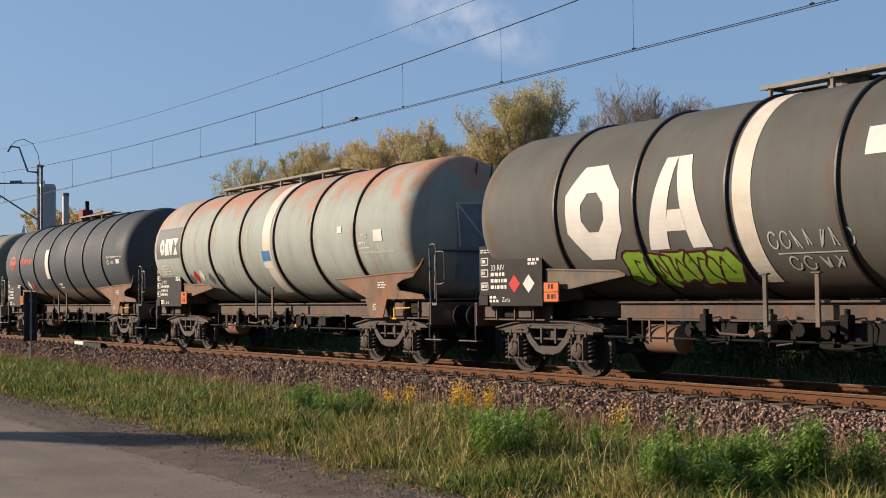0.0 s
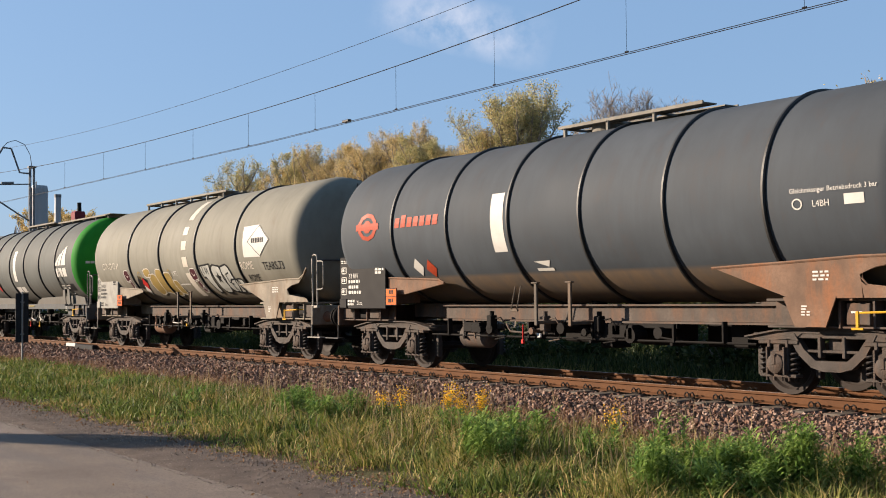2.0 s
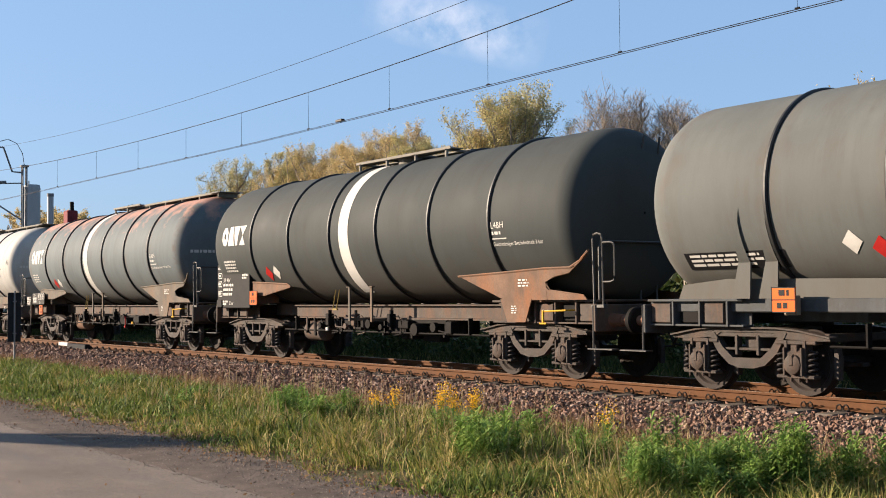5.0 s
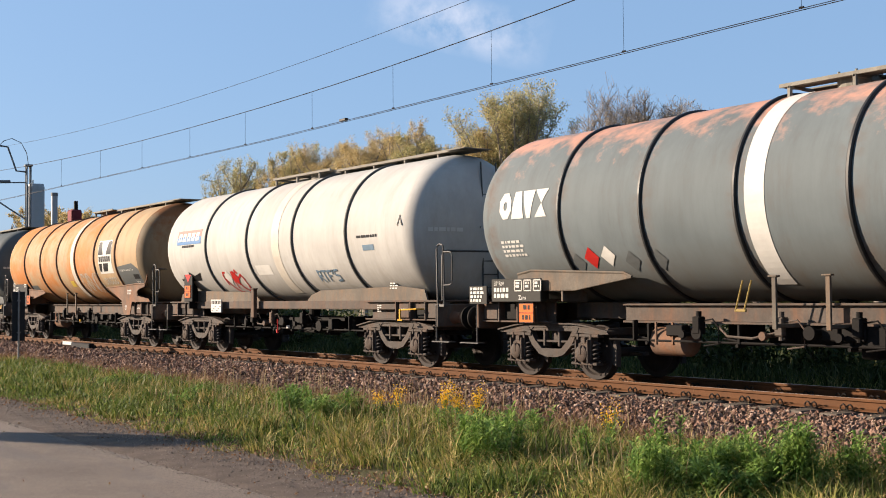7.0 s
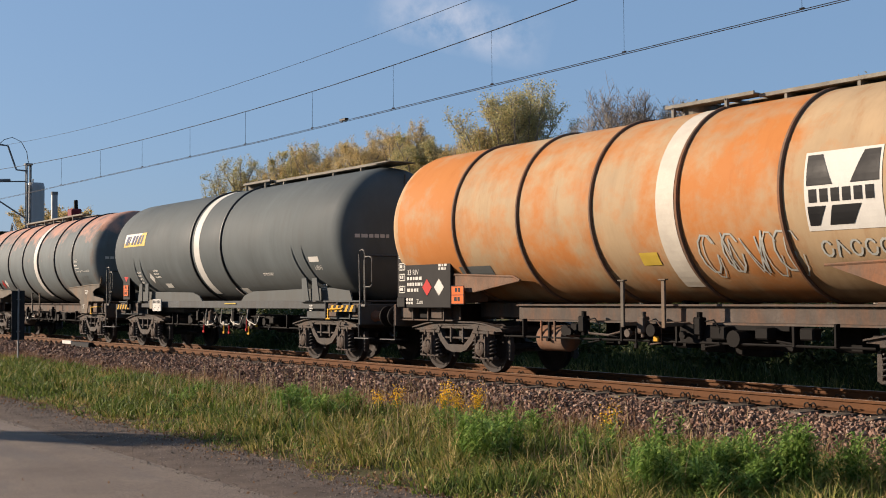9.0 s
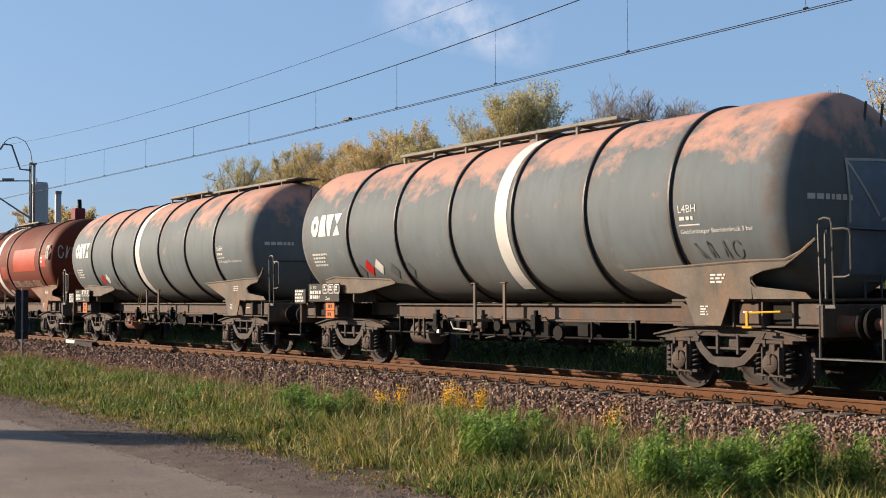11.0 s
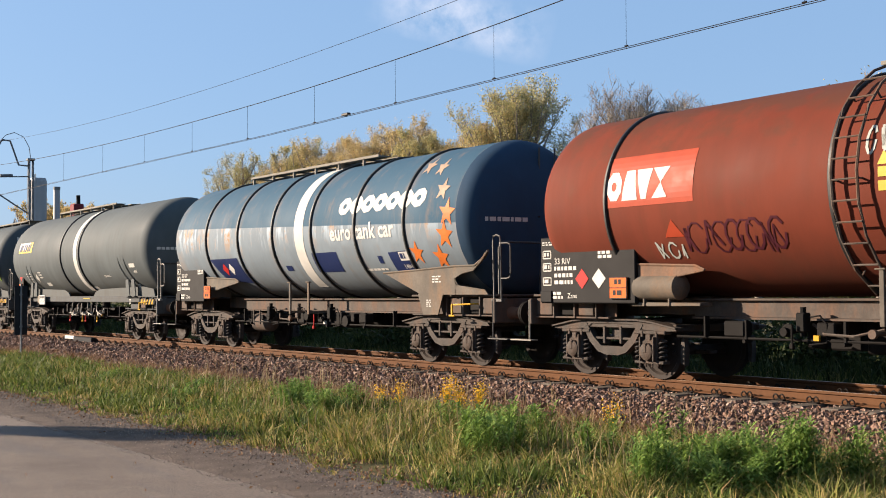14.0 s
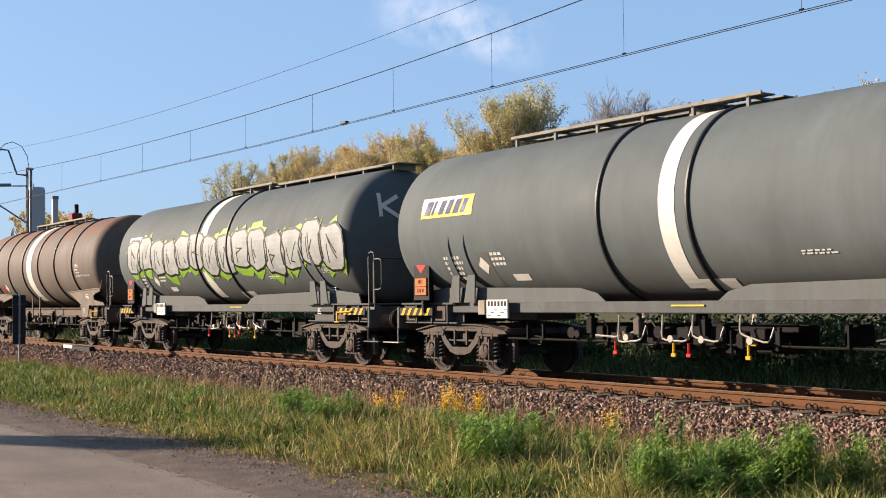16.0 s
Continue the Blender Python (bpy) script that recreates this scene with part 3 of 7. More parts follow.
@whole
def stroke(pts, width, out, lift=0.009, curve=on_tank):
    for (a, b), (c, d) in zip(pts, pts[1:]):
        k = math.hypot(c - a, d - b) or 1
        nu, nv = -(d - b) / k * width / 2, (c - a) / k * width / 2
        eu, ev = (c - a) / k * width * 0.3, (d - b) / k * width * 0.3
        strips([(a - nu - eu, b - nv - ev), (c - nu + eu, d - nv + ev), (c + nu + eu, d + nv + ev), (a + nu - eu, b + nv - ev)], lift, 0.15, out, curve)
    return out


@script
def scribble(u, v, w, h, letters, width, out, rng, lift=0.009, curve=on_tank):
    """A hasty spray tag: one run of loops and strokes for each sign."""
    for i in range(letters):
        x0, k = u + w * i / letters, w / letters * 0.85
        pts = [(x0 + rng.uniform(0.05, 0.95) * k, v + h * (j % 2 * 0.75 + rng.uniform(0, 0.25))) for j in range(rng.choice((3, 4, 4, 5)))]
        if rng.random() < 0.45:
            c = (x0 + k / 2, v + h / 2)
            pts = [(c[0] + k * 0.42 * math.cos(t), c[1] + h * 0.46 * math.sin(t)) for t in [0.6 + 5.6 * j / 9 for j in range(10)]]
        stroke(pts, width, out, lift, curve)
    return out


@whole
def blob(u, v, w, h, rng, out, lift, k=14, rough=0.16):
    """A puffy filled sign, as a fan of wedges round its middle."""
    ring = [(u + w / 2 * (1 + rng.uniform(-rough, rough)) * (abs(math.cos(t)) ** 0.6) * (1 if math.cos(t) > 0 else -1),
             v + h / 2 * (1 + rng.uniform(-rough, rough)) * (abs(math.sin(t)) ** 0.6) * (1 if math.sin(t) > 0 else -1)) for t in [2 * math.pi * i / k for i in range(k)]]
    for a, b in zip(ring, ring[1:] + ring[:1]):
        strips([(u, v), a, b], lift, 0.12, out)
    return ring


@whole
def ringed(u, v, w, h, out, k=8, hole=0.45, lift=0.007, start=0.39):
    """An octagonal ring."""
    for i in range(k):
        a, b = start + 2 * math.pi * i / k, start + 2 * math.pi * (i + 1) / k
        q = [(u + w / 2 * math.cos(t) * s, v + h / 2 * math.sin(t) * s) for t, s in ((a, hole), (a, 1), (b, 1), (b, hole))]
        strips(q, lift, 0.1, out)
    return out


@whole
def mark_four(u, v, w, h, out, lift=0.007):
    """The owner's mark as four plain white shapes."""
    k = w / 4
    ringed(u + k * 0.48, v + h / 2, k * 1.08, h * 1.04, out, hole=0.32, lift=lift)
    strips([(u + k * 1.02, v), (u + k * 2.05, v), (u + k * 1.82, v + h), (u + k * 1.25, v + h)], lift, 0.1, out)
    strips([(u + k * 2.3, v), (u + k * 2.62, v), (u + k * 2.95, v + h), (u + k * 1.95, v + h)], lift, 0.1, out)
    strips([(u + k * 3.0, v), (u + k * 3.95, v), (u + k * 3.55, v + h / 2)], lift, 0.1, out)
    strips([(u + k * 3.0, v + h), (u + k * 3.55, v + h / 2), (u + k * 4.05, v + h)], lift, 0.1, out)
    return out


@whole
def diamond(u, v, s, out, lift=0.008, curve=on_tank):
    return strips([(u, v - s), (u + s, v), (u, v + s), (u - s, v)], lift, 0.1, out, curve)


@whole
def star(u, v, s, out, turn=0.2, lift=0.008):
    for i in range(5):
        t = turn + 2 * math.pi * i / 5
        tip = (u + s * math.cos(t), v + s * math.sin(t))
        a, b = [(u + 0.42 * s * math.cos(t + d), v + 0.42 * s * math.sin(t + d)) for d in (-math.pi / 5, math.pi / 5)]
        strips([(u, v), a, tip, b], lift, 0.1, out)
    return out


# --- one bogie's meshes, shared by all wagons
def bogie_meshes():
    m = {}
    w = Build()
    for s in (-1, 1):
        prof = [(-0.085, 0.0), (-0.085, 0.11), (-0.05, 0.13), (-0.03, 0.18), (-0.025, 0.36), (-0.06, 0.39), (-0.068, 0.46), (0.045, 0.462), (0.066, 0.49), (0.066, 0.40), (0.03, 0.36), (0.02, 0.18), (0.06, 0.12), (0.06, 0.0)]
        pr = [(s * 0.7535 + (y if s < 0 else -y), r) for y, r in prof]
        w.turn_y(pr if s < 0 else pr, 36)
    w.turn_y([(-0.7, 0.085), (0.7, 0.085)], 16)
    for s in (-1, 1):
        for k in range(4):
            a = 0.4 + k * math.pi / 2
            w.box(0.27 * math.cos(a) - 0.03, 0.27 * math.cos(a) + 0.03, s * 0.79 - 0.02, s * 0.79 + 0.02, 0.27 * math.sin(a) - 0.03, 0.27 * math.sin(a) + 0.03, 0.012)
    m["wheel_set"] = w.mesh("wheel_set", 40)
    f = Build()
    f.plate([(-1.48, 0.8), (-1.46, 0.84), (-0.95, 0.93), (-0.6, 0.96), (0.6, 0.96), (0.95, 0.93), (1.46, 0.84), (1.48, 0.8), (1.2, 0.79), (0.62, 0.82), (0.5, 0.9), (-0.5, 0.9), (-0.62, 0.82), (-1.2, 0.79)], -0.06, 0.06)
    f.plate([(-0.74, 0.9), (-0.62, 0.9), (-0.46, 0.68), (-0.26, 0.52), (0.26, 0.52), (0.46, 0.68), (0.62, 0.9), (0.74, 0.9), (0.56, 0.6), (0.34, 0.42), (0.14, 0.37), (-0.14, 0.37), (-0.34, 0.42), (-0.56, 0.6)], -0.07, 0.05)
    f.box(-0.58, 0.58, -0.045, 0.045, 0.83, 0.9)
    for a, b in (((-1.5, 0.83), (-0.95, 0.925)), ((-0.95, 0.925), (-0.6, 0.955)), ((-0.6, 0.955), (0.6, 0.955)), ((0.6, 0.955), (0.95, 0.925)), ((0.95, 0.925), (1.5, 0.83))):
        f.plate([(a[0], a[1]), (b[0], b[1]), (b[0], b[1] + 0.025), (a[0], a[1] + 0.025)], -0.11, 0.09)
    f.box(-0.5, 0.5, -0.04, 0.04, 0.63, 0.67, 0.01)
    for s in (-1, 1):
        f.box(s * 0.9 - 0.36, s * 0.9 + 0.36, -0.09, 0.07, 0.74, 0.8, 0.012)
        f.box(s * 0.9 - 0.19, s * 0.9 - 0.13, -0.1, 0.07, 0.35, 0.8, 0.01)
        f.box(s * 0.9 + 0.13, s * 0.9 + 0.19, -0.1, 0.07, 0.35, 0.8, 0.01)
        f.box(s * 0.2 - 0.03, s * 0.2 + 0.03, -0.06, 0.05, 0.56, 0.86, 0.01)
    m["side_frame"] = f.mesh("side_frame")
    a = Build()
    a.box(-0.15, 0.15, -0.13, 0.08, -0.14, 0.2, 0.035)
    a.box(-0.17, -0.13, -0.16, 0.06, -0.16, 0.24, 0.012).box(0.13, 0.17, -0.16, 0.06, -0.16, 0.24, 0.012).box(-0.04, 0.04, -0.2, -0.1, -0.02, 0.14, 0.015)
    a.turn_y([(-0.19, 0.0), (-0.19, 0.1), (-0.17, 0.14), (-0.12, 0.15), (-0.12, 0.16)], 16)
    a.box(-0.33, 0.33, -0.1, 0.06, -0.2, -0.15, 0.015)
    a.box(-0.06, 0.06, -0.12, -0.05, 0.16, 0.28, 0.012)
    for x in (-0.2, -0.07, 0.07, 0.2):
        a.tube([(x, -0.09, -0.25), (x, -0.09, -0.19)], 0.018, 6)
    m["axle_box"] = a.mesh("axle_box", 35)
    s = Build()
    path = [(0.062 * math.cos(t), 0.062 * math.sin(t), -0.14 + 0.34 * t / (2 * math.pi * 4.5)) for t in [2 * math.pi * 4.5 * i / 36 for i in range(37)]]
    s.tube(path, 0.017, 5)
    m["spring"] = s.mesh("spring", 60)
    b = Build()
    b.box(-0.14, 0.14, -0.95, 0.95, 0.62, 0.86, 0.03)
    for x in (-1.38, 1.38):
        b.box(x - 0.05, x + 0.05, -1.0, 1.0, 0.78, 0.9, 0.015)
    b.box(-1.3, 1.3, -0.09, 0.09, 0.4, 0.46, 0.015)
    b.box(-0.3, 0.3, -0.35, 0.35, 0.86, 0.97, 0.03)
    m["bolster"] = b.mesh("bolster")
    m["brake_shoe"] = Build().plate([(-0.045, 0.28), (0.03, 0.24), (0.05, 0.5), (0.015, 0.7), (-0.04, 0.68)], -0.05, 0.05).mesh("brake_shoe")
    return m


BOGIE = bogie_meshes()
ROLLING = []


def bogie(parent, x):
    bg = part("bogie", BOGIE["bolster"], M["bogie"], parent, "grimy two-axle cast steel bogie", at=(x, 0, 0))
    for s in (-1, 1):
        part("side_frame", BOGIE["side_frame"], M["bogie"], bg, at=(0, s * 1.0, 0))
        for ax in (-0.9, 0.9):
            part("axle_box", BOGIE["axle_box"], M["bogie"], bg, at=(ax, s * 1.0, WHEEL)).scale = (1, -s, 1)
            for d in (-0.27, 0.27):
                part("spring", BOGIE["spring"], M["spring"], bg, at=(ax + d, s * 1.04, WHEEL))
    for x in (-0.38, 0.38, -1.42, 1.42):
        for y in (-0.8, 0.8):
            part("brake_shoe", BOGIE["brake_shoe"], M["bogie"], bg, at=(x, y, 0))
    for ax in (-0.9, 0.9):
        ws = part("wheel_set", BOGIE["wheel_set"], M["wheel"], bg, at=(ax, 0, WHEEL))
        ROLLING.append((ws, ax))
    return bg


def pipe_loop(points, r, seg=7):
    """A bent bar with its corners rounded."""
    pts = [Vector(p) for p in points]
    path = [pts[0]]
    for a, b, c in zip(pts, pts[1:], pts[2:]):
        k = min(0.1, (a - b).length * 0.45, (c - b).length * 0.45)
        p, q = b + (a - b).normalized() * k, b + (c - b).normalized() * k
        path += [p, b + ((p + q) / 2 - b) * 0.45, q]
    return Build().tube(path + [pts[-1]], r, seg)


SHARED = {}


def shared(name, make, smooth=None):
    if name not in SHARED:
        SHARED[name] = make().mesh(name.split(":")[0], smooth)
    return SHARED[name]


def buffer_shape():
    return Build().turn_x([(0, 0), (0, 0.14), (0.03, 0.14), (0.05, 0.115), (0.3, 0.105), (0.31, 0.085), (0.52, 0.085)], 20)


def buffer_plate():
    return Build().turn_x([(0.5, 0), (0.5, 0.1), (0.52, 0.2), (0.55, 0.225), (0.585, 0.225), (0.61, 0.15), (0.62, 0)], 24)


def hook_shape():
    b = Build().box(-0.1, 0.3, -0.03, 0.03, -0.06, 0.06, 0.015)
    b.box(0.28, 0.6, -0.06, -0.03, -0.03, 0.03, 0.01).box(0.28, 0.6, 0.03, 0.06, -0.03, 0.03, 0.01)
    return b.tube([(0.58, -0.09, -0.02), (0.58, 0.09, -0.02)], 0.035, 8)


def saddle_shape(s, side):
    """The plate that carries the tank over a bogie: flat below, it follows the tank above. s is +1 for the leading end, side -1 for the near one."""
    def hug(u, v, lift):
        return (s * u, side * (max(1.27, math.sqrt((R + 0.012) ** 2 - (v - ZC) ** 2)) + lift), v)
    if s > 0:
        cells = ([(-1.9, 1.86), (-0.5, 1.4), (0.72, 1.4), (0.66, 1.72), (0.63, 1.95)], [(0.7, 1.4), (1.75, 1.4), (1.65, 1.49), (0.75, 1.57), (0.68, 1.62)],
                 [(0.63, 1.95), (0.66, 1.72), (0.95, 1.83), (1.31, 1.95)], [(0.95, 1.83), (1.28, 1.88), (1.63, 2.05), (1.31, 1.95)], [(1.28, 1.88), (1.84, 2.13), (1.94, 2.21), (1.63, 2.05)])
        rim = [(-1.95, 1.865), (-0.6, 1.91), (0.63, 1.96), (1.31, 1.96), (1.63, 2.06), (1.96, 2.23)]
        inner = [(1.94, 2.2), (1.28, 1.87), (0.92, 1.82), (0.7, 1.75), (0.69, 1.66), (0.78, 1.57), (1.65, 1.48)]
    else:
        cells = ([(-2.27, 1.76), (-0.9, 1.57), (0.65, 1.57), (0.65, 1.85), (0.26, 1.91), (-2.11, 1.82)],)
        rim = [(-2.3, 1.76), (-2.12, 1.83), (0.26, 1.92), (0.65, 1.86)]
        inner = [(-2.27, 1.75), (-0.9, 1.56), (0.65, 1.56)]
    b = Build()
    for q in cells:
        for lift in (0.0, 0.024):
            strips(q, lift, 0.06, b, hug)
    b.tube([hug(u, v, 0.018) for u, v in rim], 0.024, 6)
    b.tube([hug(u, v, 0.012) for u, v in inner], 0.014, 6)
    if s > 0:
        b.plate([(-0.62, 1.42), (0.28, 1.42), (0.1, 1.0), (-0.42, 1.0)], side * 1.3, side * 1.275)
    for x in (-0.55, 0.5):
        b.box(s * x - 0.03, s * x + 0.03, min(side * 0.7, side * 1.275), max(side * 0.7, side * 1.275), 1.36, 1.6, 0.01)
    return b


def girder(x0, x1, y):
    """A rolled I-section that lies along the wagon."""
    ring = [(0, 1.0), (0.18, 1.0), (0.18, 1.03), (0.1, 1.04), (0.1, 1.28), (0.18, 1.29), (0.18, 1.32), (0, 1.32), (0, 1.29), (0.08, 1.28), (0.08, 1.04), (0, 1.03)]
    k = len(ring)
    vs = [(x, y + a, z) for x in (x0, x1) for a, z in ring]
    return Build().add(vs, [((i + 1) % k, i, i + k, (i + 1) % k + k) for i in range(k)] + [tuple(range(k)), tuple(range(2 * k - 1, k - 1, -1))])


STANDARD = (-4.82, -2.86, -0.92, 1.03, 2.99, 4.95)


def wagon(name_label, centre, pivots, paint, hoops=STANDARD, stripe=(0.35, 0.7), stripe_v=(1.6, 4.45), half=7.4, end_paint=None, saddle="saddle", board="board", board_label="", pipe="rail_pipe", walkway=(-1.6, 2.2),
          marks=None, posts=True, orange_at=None, seed=1, long_walk=False, ladder=None, modern=False, hoop_mat="hoop", end_patch=False, fins=True):
    """A four-axle tank wagon, its origin on the rails under its middle."""
    rng = random.Random(seed)
    pv = pivots / 2
    w = thing("tank_wagon", name_label, "tank wagon", "wagons of the goods train", at=(centre, MID, 0))
    # tank with dished ends
    side = [(half - 0.62, R), (half - 0.45, R - 0.03), (half - 0.3, R - 0.11), (half - 0.2, R - 0.24), (half - 0.13, R - 0.42), (half - 0.06, R - 0.75), (half - 0.015, R - 1.1), (half, 0.02)]
    mids = [-half + 0.62 + (2 * half - 1.24) * i / 8 for i in range(1, 8)]
    prof = [(-x, r) for x, r in side[::-1]] + [(x, R) for x in mids] + side
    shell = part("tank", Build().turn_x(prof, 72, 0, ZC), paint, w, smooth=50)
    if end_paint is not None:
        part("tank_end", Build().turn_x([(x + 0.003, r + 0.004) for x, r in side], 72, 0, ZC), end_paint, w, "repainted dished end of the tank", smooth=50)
    def dome(u, v, lift):
        rr = math.hypot(u, v - ZC)
        for (xa, ra), (xb, rb) in zip(side, side[1:]):
            if rb <= rr <= ra:
                return (xa + (xb - xa) * (ra - rr) / (ra - rb) + lift + 0.004, u, v)
        return (half + lift, u, v)
    if seed in (5, 7, 9, 11, 12, 13, 15, 16):
        tagged(part("writing", bars(-1.22, 2.8, 0.98, 0.09, 1, Build(), rng, dome, 0.006, 0.1), M["white"], w, "row of white figures on the tank's end"), kind="stuff")
    if seed in (7, 10, 13):
        for v, mat in ((3.62, "yellow_mark"), (3.38, "yellow_mark"), (3.12, "signal")):
            sign = [(0.0, v - 0.1), (0.24, v - 0.1), (0.12, v + 0.11)] if mat == "yellow_mark" else [(0.03, v - 0.08), (0.21, v - 0.08), (0.21, v + 0.08), (0.03, v + 0.08)]
            part("warning_sign", strips(sign, 0.006, 0.06, Build(), dome), M[mat], w, "small warning sign on the tank's end")
    if seed == 17:
        kk = Build()
        for pts in ([(-0.8, 3.84), (-0.78, 3.36)], [(-0.36, 3.8), (-0.74, 3.58), (-0.3, 3.32)]):
            stroke(pts, 0.09, kk, 0.008, dome)
        part("end_letter", kk, M["white"], w, "large white letter on the tank's end")
    if seed == 14:
        part("end_tag", scribble(-1.3, 2.95, 1.2, 0.5, 5, 0.035, Build(), rng, 0.008, dome), M["pale_spray"], w, "pale scrawled tag on the tank's end")
    if end_patch:
        cells = Build()
        for i in range(12):
            for j in range(10):
                a, b, c, d = -0.5 + 0.15 * i, -0.35 + 0.15 * i, 1.75 + 0.165 * j, 1.915 + 0.165 * j
                if math.hypot(b, d - ZC) < R - 0.1 and math.hypot(b, c - ZC) < R - 0.1:
                    strips(rect(a, c, b, d), 0.004, 0.17, cells, dome)
        part("end_patch", cells, M["bluegrey"], w, "repainted blue-grey patch on the tank's end")
        ol = Build()
        for pts in ([(-0.5 + 0.18 * k, 3.4 + 0.008 * k) for k in range(9)], [(-0.5 + 0.01 * k, 3.4 - 0.15 * k) for k in range(7)], [(-0.5 + 0.12 * k, 3.4 - 0.13 * k) for k in range(7)], [(0.3 + 0.1 * k, 2.55 + 0.04 * k) for k in range(6)]):
            stroke(pts, 0.04, ol, 0.012, dome)
        part("end_outline", ol, M["pale_spray"], w, "thin pale outline on the tank's end")
    for x in hoops:
        part("hoop", Build().turn_x([(x - 0.042, R - 0.01), (x - 0.038, R + 0.025), (x - 0.018, R + 0.042), (x + 0.018, R + 0.042), (x + 0.038, R + 0.025), (x + 0.042, R - 0.01)], 72, 0, ZC), M[hoop_mat], w, smooth=30)
    if stripe:
        st = Build()
        vs = [stripe_v] if not isinstance(stripe_v[0], tuple) else stripe_v
        for lo, hi in vs:
            strips(rect(stripe[0], lo, stripe[1], hi), 0.006, 0.08, st)
        for one, _ in st.pieces():
            part("stripe", one, M["cream"] if seed in (1, 2, 4, 9, 10) else M["white"], w, "painted white band round the tank")
    # underframe
    if modern:
        for y in (-1.12, 1.0):
            part("sole_bar", Build().box(-pv - 1.9, pv + 1.9, y, y + 0.12, 1.2, 1.4, 0.015), M["frame_grey" if fins else "frame"], w)
        for s in (-1, 1):
            for x in (pv - 0.25, pv - 0.75) if fins else ():
                q = [(s * x, 1.4), (s * (x + 0.34), 1.4), (s * (x + 0.2), 1.95), (s * (x - 0.02), 1.95)]
                g = Build().plate(q if s > 0 else q[::-1], -1.26, -1.23)
                strips([(s * (x - 0.02), 1.93), (s * (x + 0.2), 1.93), (s * (x - 0.04), 2.75)], 0.025, 0.08, g)
                part("fin", g, paint, w)
            q = [(s * 1.25, 1.4), (s * (pv + 1.3), 1.4), (s * (pv + 1.2), 1.62), (s * (pv + 0.3), 1.7), (s * 1.9, 1.64), (s * 1.45, 1.54)]
            for y in (-1.1, 1.06):
                part("saddle", Build().plate(q if s > 0 else q[::-1], y, y + 0.04), paint if fins else M[saddle], w)
    else:
        for y in (-0.78, 0.6):
            part("sole_bar", girder(-pv + 1.55, pv - 1.0, y), M["frame"], w)
        for s in (-1, 1):
            for side in (-1, 1):
                part("saddle", shared("saddle:%s:%d:%d" % (saddle, s, side), lambda: saddle_shape(s, side)), M[saddle], w, at=(s * pv, 0, 0))
    for s in (-1, 1):
        e = pv + 1.9
        f = Build().box(s * e - 0.04, s * e + 0.04, -1.28, 1.28, 0.86, 1.32, 0.015)
        inner = pv - 1.0 if s > 0 else pv - 0.05
        a, b = min(s * e, s * inner), max(s * e, s * inner)
        for y in (-1, 1):
            f.box(a, b, min(y * 0.96, y * 1.18), max(y * 0.96, y * 1.18), 0.98, 1.01, 0.006)
            f.box(a, b, min(y * 0.96, y * 0.99), max(y * 0.96, y * 0.99), 1.0, 1.38, 0.006)
        f.box(a, b, -1.2, 1.2, 1.36, 1.4, 0.01)
        f.box(min(s * inner, s * (pv - 1.7)), max(s * inner, s * (pv - 1.7)), -0.5, 0.5, 1.05, 1.35, 0.02)
        for k in (0.25, 0.8, 1.35):
            f.box(s * (pv + k) - 0.02, s * (pv + k) + 0.02, -1.2, -0.98, 0.98, 1.38, 0.005)
        fr = part("end_frame", f, M["saddle_beige" if saddle == "saddle_beige" else "frame_grey" if modern and fins else "frame"], w)
        # two brown panels; the near-black one is coloured as the shaded gap between them
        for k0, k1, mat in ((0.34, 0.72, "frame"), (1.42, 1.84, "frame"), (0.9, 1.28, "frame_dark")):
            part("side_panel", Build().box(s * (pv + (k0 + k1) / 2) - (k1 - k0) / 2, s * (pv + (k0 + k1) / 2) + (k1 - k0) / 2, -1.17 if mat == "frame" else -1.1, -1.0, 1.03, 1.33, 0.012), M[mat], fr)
        for y in (-0.875, 0.875):
            bf = part("buffer", shared("buffer", buffer_shape, 35), M["buffer"], w, at=(s * e, y, 1.05))
            part("buffer_head", shared("buffer_head", buffer_plate, 35), M["frame_dark"], bf)
            bf.scale = (s, 1, 1)
        hk = part("coupling", shared("coupling", hook_shape), M["frame_dark"], w, at=(s * e, 0, 1.03))
        hk.scale = (s, 1, 1)
        hose = Build().tube([(s * e, 0.35 * s, 1.0), (s * (e + 0.15), 0.35 * s, 0.8), (s * (e + 0.3), 0.32 * s, 0.62), (s * (e + 0.5), 0.3 * s, 0.6)], 0.022, 6)
        part("brake_hose", hose, M["black"], w)
        # corner steps
        for y in (-1.3, 1.3):
            g = Build().box(s * (e + 0.2) - 0.3, s * (e + 0.2) + 0.3, y - 0.05, y + 0.12, 0.56, 0.585, 0.008)
            for d in (-0.03,):
                g.tube([(s * e + d, y + 0.03, 0.57), (s * e + d, y + 0.03, 1.3)], 0.02, 6)
            part("step", g, M[pipe], w)
        bogie(w, s * pv)
    # handrails on the leading end's platform
    e = pv + 1.9
    for y in (-1.22, 1.22):
        arch = pipe_loop([(e - 0.05, y, 1.3), (e - 0.08, y, 2.52), (e + 0.15, y, 2.52), (e + 0.17, y, 1.3)], 0.019)
        part("handrail", arch.box(e - 0.1, e + 0.22, y - 0.04, y + 0.04, 1.26, 1.32, 0.008), M[pipe], w)
        part("handrail", pipe_loop([(e + 0.16, y, 2.36), (e + 0.45, y, 2.36), (e + 0.45, y, 1.7), (e + 0.17, y, 1.7)], 0.017), M[pipe], w)
